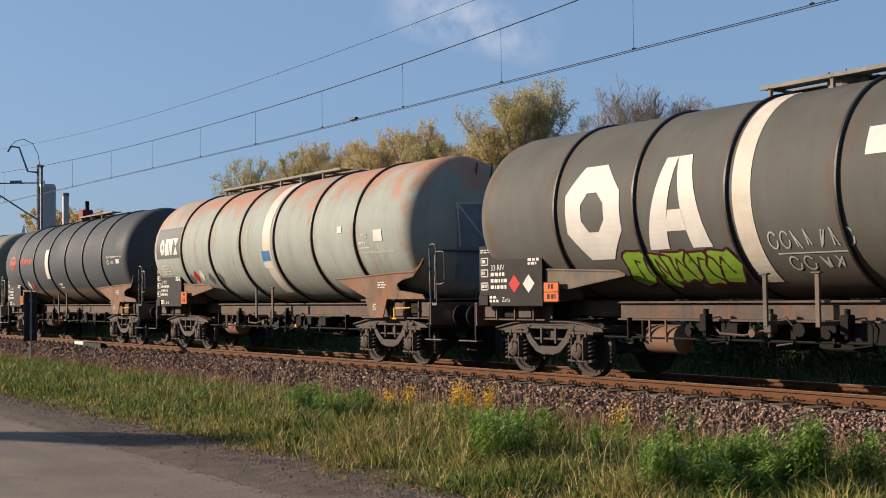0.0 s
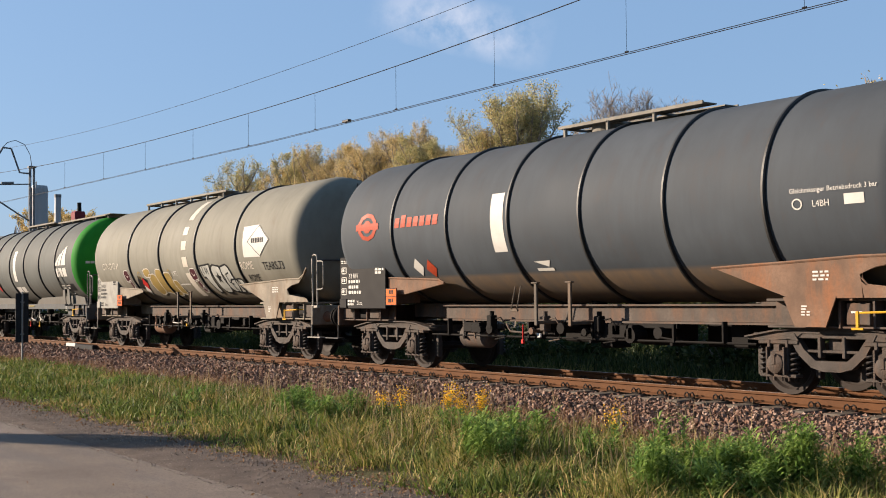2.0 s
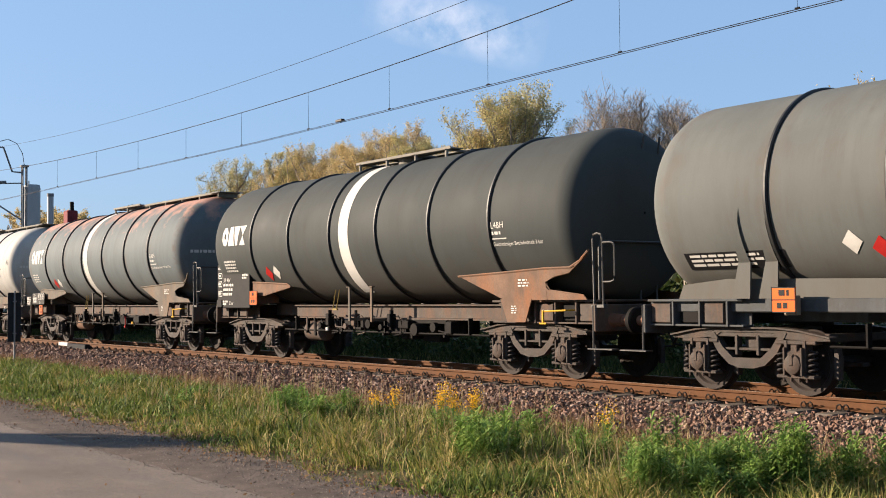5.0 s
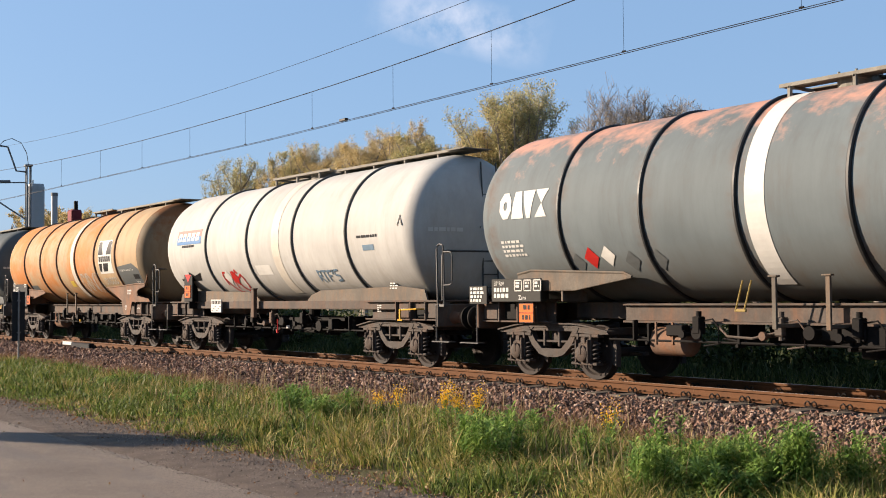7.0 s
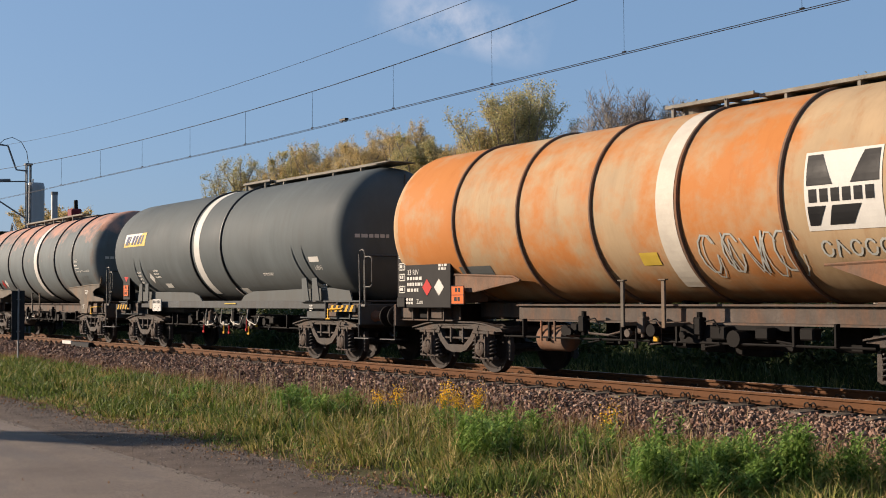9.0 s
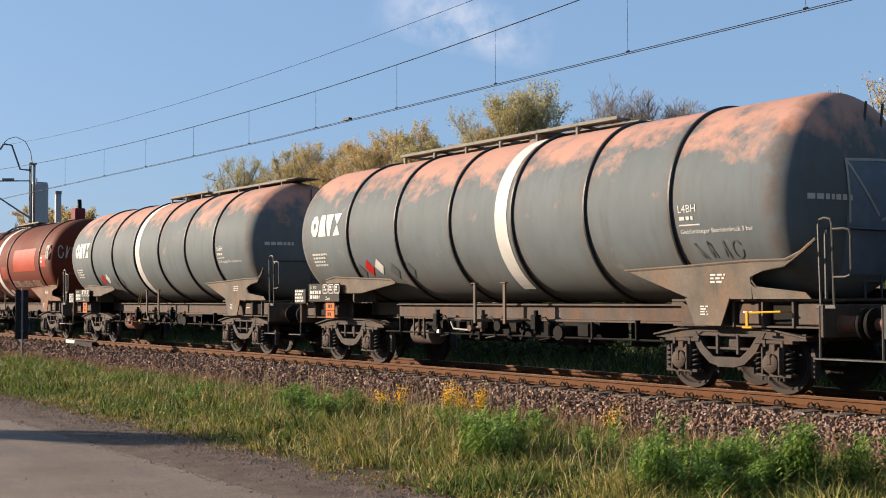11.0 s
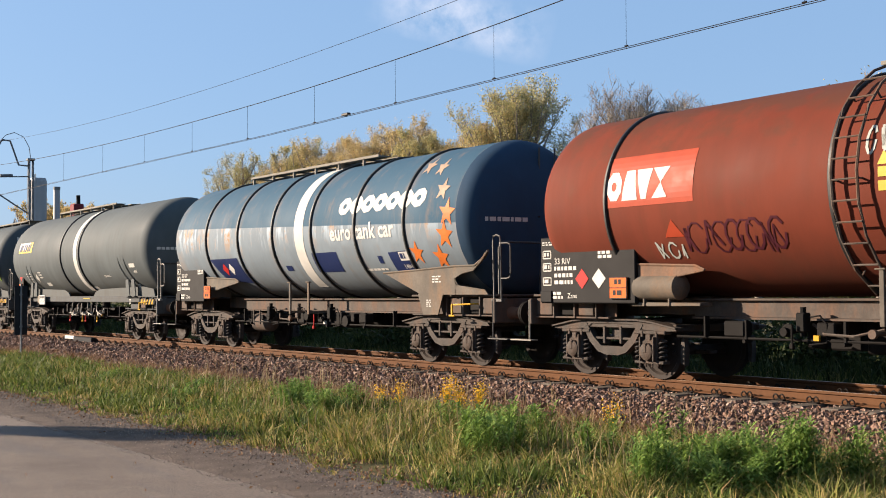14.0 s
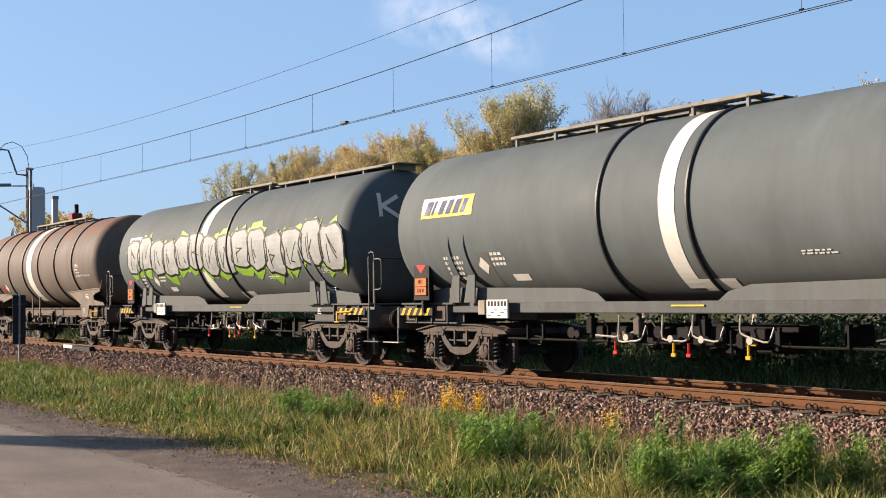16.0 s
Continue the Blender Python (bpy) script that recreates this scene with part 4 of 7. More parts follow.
    part("handrail", pipe_loop([(e - 0.05, -1.1, 1.38), (e - 0.05, -1.1, 2.4), (e - 0.05, 1.1, 2.4), (e - 0.05, 1.1, 1.38)], 0.022), M["rail_pipe"], w)
    # ladder at the leading end
    ld = Build()
    for y in (0.1, 0.5):
        ld.tube([(e - 0.28, y, 1.4), (e - 0.28, y, 3.6), (half - 0.1, y, 4.3)], 0.02, 6)
    for k in range(8):
        ld.tube([(e - 0.28, 0.1, 1.65 + 0.28 * k), (e - 0.28, 0.5, 1.65 + 0.28 * k)], 0.014, 6)
    part("ladder", ld, M["rail_pipe"], w)
    # data board and hazard plate at the trailing end
    bx0, bx1, by = (-pv - 1.5, -pv + 0.88, -1.36) if seed == 14 else (-pv - 1.68, -pv + 0.24, -1.36)
    if board in ("board", "board_grey"):
        bd = part("data_board", Build().box(bx0, bx1, by, by + 0.09, 1.24, 2.4, 0.02).box(bx0 + 0.02, bx0 + 0.32, by - 0.03, by + 0.02, 1.26, 1.46, 0.01), M[board], w, board_label)
        for x in (bx0 + 0.1, bx1 - 0.18):
            part("stay", Build().box(x, x + 0.08, by + 0.09, -0.9, 1.3, 2.3, 0.01), M["frame"], bd)
        if seed in (1, 10, 14):
            for x, col in ((bx0 + 1.1, "red"), (bx0 + 1.52, "white")):
                part("hazard_sign", diamond(x, 1.66, 0.17, Build(), 0.007, flat_at(by)), M[col], bd)
        wr, ink = Build(), M["white"] if board == "board" else M["black"]
        cv = flat_at(by)
        lettering("33 RIV", bx0 + 0.38, 1.92, 0.11, wr, cv, 0.005)
        bars(bx0 + 0.38, 1.52, 0.62, 0.36, 3, wr, rng, cv, 0.005)
        lettering("Zans", bx0 + 0.72, 1.33, 0.09, wr, cv, 0.005)
        for v in (2.02, 1.8, 1.55):
            for a in range(2):
                strips(rect(bx0 + 0.07, v + a * 0.13, bx0 + 0.3, v + a * 0.13 + 0.02), 0.005, 1, wr, cv)
            for a in (0.07, 0.28):
                strips(rect(bx0 + a, v, bx0 + a + 0.02, v + 0.15), 0.005, 1, wr, cv)
            bars(bx0 + 0.11, v + 0.04, 0.14, 0.07, 1, wr, rng, cv, 0.005, 0.1)
        bars(bx0 + 1.15, 2.18, 0.75, 0.16, 2, wr, rng, cv, 0.005, 0.3)
        bars(bx0 + 0.06, 2.24, 0.5, 0.08, 2, wr, rng, cv, 0.005, 0.5)
        bars(bx0 + 1.5, 1.98, 0.35, 0.14, 2, wr, rng, cv, 0.005, 0.3)
        bars(bx0 + 0.34, 1.3, 0.3, 0.14, 2, wr, rng, cv, 0.005, 0.3)
        tagged(part("writing", wr, ink, bd, "painted wagon data"), kind="stuff")
    if board == "low":
        bd = part("data_plate", Build().box(-pv - 1.3, -pv + 0.12, -1.4, -1.36, 1.36, 1.78, 0.01).box(-pv - 0.7, -pv - 0.6, -1.37, -1.1, 1.4, 1.7, 0.01), M["board_dull"], w, "grey plate with painted wagon data")
        wr, cv = Build(), flat_at(-1.4)
        lettering("37 RIV", -pv - 1.22, 1.66, 0.08, wr, cv, 0.005)
        bars(-pv - 1.22, 1.4, 0.6, 0.22, 2, wr, rng, cv, 0.005, 0.3)
        lettering("Zans", -pv - 0.5, 1.4, 0.08, wr, cv, 0.005)
        for k in range(3):
            for q in (rect(-pv - 0.62 + 0.27 * k, 1.55, -pv - 0.4 + 0.27 * k, 1.57), rect(-pv - 0.62 + 0.27 * k, 1.74, -pv - 0.4 + 0.27 * k, 1.76), rect(-pv - 0.62 + 0.27 * k, 1.55, -pv - 0.6 + 0.27 * k, 1.76), rect(-pv - 0.42 + 0.27 * k, 1.55, -pv - 0.4 + 0.27 * k, 1.76)):
                strips(q, 0.005, 1, wr, cv)
            bars(-pv - 0.58 + 0.27 * k, 1.6, 0.14, 0.12, 2, wr, rng, cv, 0.005, 0.3)
        tagged(part("writing", wr, M["white"], bd, "painted wagon data"), kind="stuff")
        gp = part("load_table", Build().box(-pv - 2.0, -pv - 1.45, -1.4, -1.37, 1.32, 1.66, 0.008), M["board_dull"], w, "dark load table plate with white figures")
        wr = Build()
        for k in range(4):
            bars(-pv - 1.96, 1.36 + 0.075 * k, 0.46, 0.05, 1, wr, rng, cv, 0.004, 0.05)
        tagged(part("writing", wr, M["white"], gp), kind="stuff")
    if board == "small":
        sx, sz = orange_at
        bd = part("sign_board", Build().box(sx - 0.06, sx + 0.5, -1.38, -1.34, sz - 0.1, sz + 0.98, 0.01).box(sx + 0.18, sx + 0.26, -1.36, -1.1, 1.2, sz + 0.9, 0.01), M["board"], w, "narrow black board for hazard signs")
        part("hazard_sign", diamond(sx + 0.21, sz + 0.68, 0.24, Build(), 0.004, flat_at(-1.38)), M["red"], bd, "red hazard diamond")
        gp = part("load_table", Build().box(-pv + 1.15, -pv + 1.8, -1.28, -1.24, 1.1, 1.45, 0.008), M["white"], w, "white load table plate")
        wr = Build()
        for k in range(6):
            strips(rect(-pv + 1.2 + 0.1 * k, 1.33, -pv + 1.26 + 0.1 * k, 1.42), 0.004, 1, wr, flat_at(-1.28))
            strips(rect(-pv + 1.19 + 0.1 * k, 1.15 + 0.05 * (k % 3), -pv + 1.29 + 0.1 * k, 1.165 + 0.05 * (k % 3)), 0.004, 1, wr, flat_at(-1.28))
        tagged(part("writing", wr, M["black"], gp), kind="stuff")
    ox, oz = orange_at or ((-pv - 0.5, 0.98) if board == "low" else (-pv + 0.3, 1.32))
    op = part("hazard_plate", Build().box(ox, ox + 0.42, -1.4, -1.38, oz, oz + 0.36, 0.004), M["orange"], w, "orange hazard plate with a black edge")
    rim = Build()
    for q in (rect(ox, oz, ox + 0.42, oz + 0.014), rect(ox, oz + 0.346, ox + 0.42, oz + 0.36), rect(ox, oz + 0.173, ox + 0.42, oz + 0.187), rect(ox, oz, ox + 0.014, oz + 0.36), rect(ox + 0.406, oz, ox + 0.42, oz + 0.36)):
        strips(q, 0.003, 1, rim, flat_at(-1.4))
    bars(ox + 0.1, oz + 0.05, 0.25, 0.09, 1, rim, rng, flat_at(-1.4), 0.003, 0.1)
    bars(ox + 0.13, oz + 0.23, 0.2, 0.09, 1, rim, rng, flat_at(-1.4), 0.003, 0.1)
    part("plate_edge", rim, M["black"], op)
    part("plate_bracket", Build().box(ox + 0.15, ox + 0.25, -1.38, -1.0, oz + 0.02, oz + 0.08, 0.005), M["frame"], w)
    if modern and pipe != "rail_pipe" or seed in (11, 17):
        for s in (-1, 1):
            ch = part("warning_panel", Build().box(s * (pv + 1.2) - 0.6, s * (pv + 1.2) + 0.6, -1.31, -1.28, 1.14, 1.3, 0.006), M["black"], w, "black and yellow striped warning panel")
            for k in range(5):
                x = s * (pv + 1.2) - 0.55 + 0.22 * k
                part("warning_bar", strips(rect(x, 1.145, x + 0.1, 1.295, 0.1), 0.004, 1, Build(), flat_at(-1.31)), M["yellow"], ch)
    if ladder is not None:
        ld = Build()
        for d in (-0.2, 0.2):
            ld.tube([on_tank(ladder + d, v, 0.13) for v in (1.5, 1.8, 2.2, 2.6, 3.0, 3.4, 3.8, 4.1, 4.35, 4.45)], 0.022, 6)
        for k in range(11):
            v = 1.6 + 0.26 * k
            ld.tube([on_tank(ladder - 0.2, v, 0.13), on_tank(ladder + 0.2, v, 0.13)], 0.014, 5)
        for v in (1.7, 2.9, 4.0):
            for d in (-0.2, 0.2):
                ld.tube([on_tank(ladder + d, v, 0.0), on_tank(ladder + d, v, 0.13)], 0.016, 5)
        part("ladder", ld, M["frame"], w, "rusty ladder up the tank's side")
    vx = rng.uniform(-2.6, 2.6)
    part("drain_valve", Build().tube([(vx, -1.12, 0.62), (vx, -1.12, 0.95)], 0.018, 8).box(vx - 0.035, vx + 0.035, -1.15, -1.1, 0.6, 0.68, 0.012), M["red" if seed % 2 else "frame_dark"], w)
    part("brake_tag", Build().box(vx + 0.3, vx + 0.4, -1.04, -1.0, 0.72, 0.8, 0.006), M["white" if seed % 3 == 0 else "yellow"], w)
    # roof walkway
    a, b = walkway
    top = ZC + R
    wk = part("walkway", Build().box(a, b, -0.42, -0.1, top + 0.1, top + 0.125, 0.005).box(a, b, 0.1, 0.42, top + 0.1, top + 0.125, 0.005).box(a, b, -0.44, -0.41, top + 0.09, top + 0.15, 0.005).box(a, b, 0.41, 0.44, top + 0.09, top + 0.15, 0.005), M["walk"], w, "metal grating walkway on the tank's roof")
    x = a + 0.2
    while x < b:
        part("bracket", Build().box(x - 0.03, x + 0.03, -0.46, -0.4, top - 0.08, top + 0.1, 0.006).box(x - 0.03, x + 0.03, 0.4, 0.46, top - 0.08, top + 0.1, 0.006).box(x - 0.025, x + 0.025, -0.46, 0.46, top + 0.06, top + 0.1, 0.006), M["walk"], wk)
        x += 1.15
    if long_walk:
        c = half - 0.25
        lw = part("walkway", Build().box(b, c, -0.3, 0.3, top + 0.06, top + 0.085, 0.005).box(b, c, -0.32, -0.28, top + 0.05, top + 0.11, 0.005), M["walk"], w)
        x = b + 0.5
        while x < c:
            part("bracket", Build().box(x - 0.03, x + 0.03, -0.3, 0.3, top - 0.06, top + 0.06, 0.006), M["walk"], lw)
            x += 1.3
        part("platform", Build().box(c - 0.45, c + 0.2, -0.36, 0.36, top + 0.07, top + 0.09, 0.006), M["walk"], w)
    dm = Build().tube([(0.1, 0, top - 0.1), (0.1, 0, top + 0.12)], 0.3, 20).tube([(0.1, 0, top + 0.12), (0.1, 0, top + 0.17)], 0.34, 20)
    for k in range(6):
        t = k * math.pi / 3
        dm.tube([(0.1 + 0.3 * math.cos(t), 0.3 * math.sin(t), top + 0.1), (0.1 + 0.3 * math.cos(t), 0.3 * math.sin(t), top + 0.21)], 0.02, 6)
    part("manhole", dm, M["walk"], w)
    # valve posts and gear amidships
    if posts and not modern:
        for x in (-0.42, 0.5):
            part("post", Build().box(x - 0.04, x + 0.04, -1.36, -1.32, 0.95, 1.72, 0.008).box(x - 0.09, x + 0.07, -1.38, -1.3, 1.7, 1.725, 0.006).box(x - 0.035, x + 0.035, -1.33, -0.7, 0.97, 1.03, 0.01), M["saddle"], w)
        if seed in (3, 6, 7, 13):
            hb = Build()
            for d in (0, 0.16):
                hb.tube([(-1.12 + d, -1.36, 1.22), (-0.98 + d, -1.36, 1.66)], 0.014, 6)
            hb.box(-1.14, -0.93, -1.37, -1.33, 1.2, 1.24, 0.006)
            part("lever", hb, M["ochre_spray" if seed != 3 else "saddle"], w, "dull yellow lever frame" if seed != 3 else "")
    elif modern and fins:
        part("equipment_box", Build().box(-pv + 0.85, -pv + 1.08, -1.26, -1.16, 1.16, 1.44, 0.015), M["saddle_beige"], w, "small pale grey box on the frame")
        for k, x in enumerate((-0.9, 0.1, 0.75, 1.7)):
            pb = pipe_loop([(x, -1.12, 1.18), (x, -1.16, 0.72 + 0.06 * k), (x + 0.55, -1.16, 0.76), (x + 0.6, -1.1, 1.0)], 0.017)
            part("brake_pipe", pb.tube([(x + 0.2, -1.18, 0.8), (x + 0.2, -1.06, 0.8)], 0.06, 10), M["pale_pipe"], w)
        for x, mat in ((-0.92, "red"), (0.72, "red"), (0.4, "yellow"), (1.9, "yellow")):
            part("release_handle", Build().tube([(x, -1.2, 0.74), (x, -1.2, 0.56)], 0.022, 6).box(x - 0.05, x + 0.05, -1.22, -1.18, 0.52, 0.58, 0.01), M[mat], w)
        part("marking_strip", Build().box(0.3, 1.0, -1.145, -1.125, 1.31, 1.34, 0.004), M["yellow_mark"], w)
    elif modern:
        part("post", Build().box(-1.4, -1.22, -1.3, -1.2, 0.98, 1.72, 0.012).box(-1.42, -1.2, -1.32, -1.18, 1.7, 1.73, 0.008), M["frame"], w)
    # air reservoir beside the trailing bogie, then near-black boxes for the dark inside the frame
    if seed == 14:
        rs = Build().turn_x([(-pv + 0.75, 0), (-pv + 0.77, 0.14), (-pv + 0.84, 0.205), (-pv + 1.72, 0.205), (-pv + 1.79, 0.14), (-pv + 1.81, 0)], 24, -1.2, 1.5)
        rs.box(-pv + 0.7, -pv + 2.2, -1.28, -1.0, 1.2, 1.26, 0.01)
        for k in (1.0, 1.55):
            rs.box(-pv + k - 0.02, -pv + k + 0.02, -1.3, -1.1, 1.2, 1.34, 0.006)
        part("air_reservoir", rs, M["saddle"], w, "brown cylindrical air reservoir", smooth=40)
    elif not modern:
        x = -pv + 2.25
        rs = Build().turn_x([(x, 0), (x + 0.02, 0.16), (x + 0.1, 0.235), (x + 0.78, 0.235), (x + 0.86, 0.16), (x + 0.88, 0)], 24, -0.72, 0.7)
        for k in (0.25, 0.62):
            rs.box(x + k - 0.02, x + k + 0.02, -0.97, -0.94, 0.66, 1.02, 0.005)
        part("air_reservoir", rs, M["saddle_rust" if seed % 3 else "frame"], w, "rust-brown cylindrical air reservoir", smooth=40)
    # random boxes added as brake gear, their black standing for shade under the wagon
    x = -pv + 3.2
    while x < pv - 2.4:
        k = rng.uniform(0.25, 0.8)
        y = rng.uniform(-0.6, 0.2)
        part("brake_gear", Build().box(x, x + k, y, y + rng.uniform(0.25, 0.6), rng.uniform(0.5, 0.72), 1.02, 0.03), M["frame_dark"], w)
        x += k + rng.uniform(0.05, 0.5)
    for k in range(3):
        x = -1.9 + 1.35 * k + rng.uniform(-0.3, 0.3)
        vg = Build().box(x - 0.08, x + 0.08, -1.06, -0.9, 0.84, 1.12, 0.02).tube([(x, -0.98, 0.78), (x, -0.98, 1.2)], 0.045, 10).tube([(x + 0.08, -0.98, 1.05), (x + 0.3, -1.0, 1.08), (x + 0.42, -1.0, 0.95), (x + 0.4, -0.98, 0.7), (x + 0.1, -0.98, 0.66)], 0.014, 6)
        vg.turn_y([(-1.12, 0), (-1.12, 0.065), (-1.06, 0.065), (-1.06, 0)], 12, x - 0.25, 0.84)
        vg.tube([(x - 0.25, -1.08, 0.84), (x - 0.25, -0.8, 0.84)], 0.03, 8)
        part("valve", vg, M["frame" if k == 1 else "frame_dark"], w)
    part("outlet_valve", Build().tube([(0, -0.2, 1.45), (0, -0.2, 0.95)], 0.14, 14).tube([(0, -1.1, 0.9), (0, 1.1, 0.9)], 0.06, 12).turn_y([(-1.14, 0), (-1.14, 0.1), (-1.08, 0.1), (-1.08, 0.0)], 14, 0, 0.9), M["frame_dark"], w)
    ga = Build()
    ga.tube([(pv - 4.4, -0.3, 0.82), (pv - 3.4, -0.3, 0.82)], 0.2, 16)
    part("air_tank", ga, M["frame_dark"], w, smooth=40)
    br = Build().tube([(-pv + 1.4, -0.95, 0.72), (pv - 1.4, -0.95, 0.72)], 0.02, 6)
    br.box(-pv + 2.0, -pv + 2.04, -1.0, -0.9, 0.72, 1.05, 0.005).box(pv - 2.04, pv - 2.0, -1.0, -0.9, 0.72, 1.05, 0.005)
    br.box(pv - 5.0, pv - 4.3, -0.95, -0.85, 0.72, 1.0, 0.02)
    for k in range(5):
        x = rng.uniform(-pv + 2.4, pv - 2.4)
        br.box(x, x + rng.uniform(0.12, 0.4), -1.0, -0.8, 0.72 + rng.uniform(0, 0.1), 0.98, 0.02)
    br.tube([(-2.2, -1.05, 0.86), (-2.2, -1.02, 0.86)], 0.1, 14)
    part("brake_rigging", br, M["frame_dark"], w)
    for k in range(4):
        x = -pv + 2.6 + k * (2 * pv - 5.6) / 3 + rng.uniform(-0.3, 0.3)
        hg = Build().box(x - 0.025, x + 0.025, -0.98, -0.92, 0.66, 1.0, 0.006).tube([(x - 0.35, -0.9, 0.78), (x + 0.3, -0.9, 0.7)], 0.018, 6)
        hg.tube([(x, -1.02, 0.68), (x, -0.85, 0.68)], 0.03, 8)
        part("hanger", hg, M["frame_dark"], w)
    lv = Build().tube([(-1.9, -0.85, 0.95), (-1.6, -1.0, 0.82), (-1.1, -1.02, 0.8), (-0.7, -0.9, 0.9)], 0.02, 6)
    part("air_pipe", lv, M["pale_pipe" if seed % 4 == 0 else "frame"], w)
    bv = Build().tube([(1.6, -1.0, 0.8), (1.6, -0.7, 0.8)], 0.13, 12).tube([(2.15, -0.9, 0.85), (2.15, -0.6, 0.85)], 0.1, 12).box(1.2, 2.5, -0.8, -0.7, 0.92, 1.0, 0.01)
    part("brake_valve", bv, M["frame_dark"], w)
    if rng.random() < 0.7:
        sh = Build()
        sh.tube([(pv + 0.68, -1.34, 1.2), (pv + 1.25, -1.34, 1.22), (pv + 1.3, -1.1, 1.22)], 0.016, 6).box(pv + 0.62, pv + 0.67, -1.36, -1.33, 1.0, 1.22, 0.01).box(pv + 0.55, pv + 0.74, -1.36, -1.33, 0.97, 1.0, 0.01)
        part("release_handle", sh, M["yellow"], w, "yellow release handle")
    pl = Build()
    bars(pv + 0.42, 1.19, 0.24, 0.03, 1, pl, rng, flat_at(-1.17), 0.004, 0.1)
    bars(pv - 0.3, 1.14, 0.16, 0.16, 4, pl, rng, flat_at(-1.3), 0.006, 0.5)
    bars(pv - 0.1, 1.62, 0.34, 0.16, 3, pl, rng, flat_at(-1.294 if not modern else -1.1), 0.006, 0.5)
    tagged(part("writing", pl, M["white"], w), kind="stuff")
    if marks is not None:
        for label, mat, shape in marks(rng):
            for one, writing in shape.pieces():
                ob = part("writing" if writing else "marking", one, M[mat], w, label)
                if writing:
                    tagged(ob, kind="stuff")
    return w


# --- what is painted on each wagon's side
def marks_big(rng):
    w, g, k, sil = (Build() for _ in range(4))
    ringed(-3.87, 2.82, 1.45, 1.7, w, hole=0.42)
    for q in ([(-2.68, 2.15), (-2.26, 2.15), (-1.97, 3.58), (-2.22, 3.58)], [(-1.76, 2.15), (-1.36, 2.15), (-1.68, 3.58), (-1.97, 3.58)], [(-2.22, 2.42), (-1.78, 2.42), (-1.84, 2.75), (-2.12, 2.75)]):
        strips(q, 0.01 if q[0][1] > 2.3 else 0.007, 0.08, w)
    strips(rect(1.46, 3.24, 2.95, 3.62), 0.007, 0.08, w)
    strips(rect(1.95, 2.0, 2.4, 3.3), 0.007, 0.08, w)
    strips(rect(3.3, 2.0, 3.8, 3.6, 0.5), 0.007, 0.08, w)
    for i in range(5):
        ring = blob(-3.15 + 0.46 * i, 1.88 - 0.05 * (i % 2), 0.62, 0.54, rng, g, 0.011, rough=0.22)
        stroke(ring + ring[:1], 0.035, k, 0.014)
        stroke([(-3.25 + 0.46 * i + rng.uniform(-0.1, 0.1), 1.72), (-3.15 + 0.46 * i, 2.0), (-3.05 + 0.46 * i, 1.78 + rng.uniform(-0.1, 0.2))], 0.028, k, 0.014)
    scribble(-0.3, 2.06, 1.5, 0.26, 7, 0.022, sil, rng, 0.007)
    scribble(-0.1, 1.76, 1.0, 0.2, 4, 0.022, sil, rng, 0.007)
    stroke([(-0.2, 2.0), (1.0, 2.0)], 0.02, sil)
    return [("large white worn owner's mark", "white", w), ("green spray-painted letters", "green_spray", g), ("dark outlines of sprayed letters", "maroon", k), ("thin silver spray tag", "pale_spray", sil)]


def marks_owner(u0=-6.45, v=2.85, wide=1.32, high=0.49, panel=None, text_u=5.1, patchy=True, tag=False):
    def made(rng):
        w, r, d, p, s = Build(), Build(), Build(), Build(), Build()
        mark_four(u0, v, wide, high, w)
        diamond(-4.23, 2.1, 0.18, r)
        diamond(-3.82, 2.12, 0.17, w)
        for k in (-4.6, -3.3, -2.7) if patchy else ():
            diamond(k, 2.02, 0.17, d)
        bars(-6.5, 2.15, 0.7, 0.32, 4, w, rng, lift=0.009)
        lettering("L4BH", text_u, 2.72, 0.12, w)
        strips(rect(text_u, 2.52, text_u + 0.42, 2.54), 0.008, 1, w)
        bars(text_u + 0.02, 2.56, 0.36, 0.1, 1, w, rng)
        lettering("Gleichmässiger Betriebsdruck 3 bar", text_u, 2.4, 0.07, w)
        out = [("white owner's mark and data", "white", w), ("red hazard diamond", "red", r), ("dark diamonds where signs were removed", "patch", d)]
        if panel:
            strips(rect(-6.72, 2.66, -4.98, 3.55), 0.004, 0.08, p)
            out.append(("grey painted panel", "patch", p))
        if tag:
            scribble(5.3, 2.0, 0.95, 0.28, 4, 0.025, s, rng)
            out.append(("faint dark tag", "patch", s))
        return out
    return made


def marks_cream(rng):
    out = marks_owner(-6.42, 2.76, 1.32, 0.48, panel=True)(rng)
    b, w = Build(), Build()
    strips(rect(0.3, 2.4, 0.75, 2.65), 0.012, 0.1, b)
    strips(rect(0.3, 2.22, 0.75, 2.38), 0.012, 0.1, w)
    strips(rect(5.75, 2.65, 6.1, 2.9), 0.01, 0.1, w)
    strips(rect(4.2, 2.9, 4.4, 3.05), 0.01, 0.1, w)
    return out + [("blue label", "lightblue", b), ("small white labels", "white", w)]


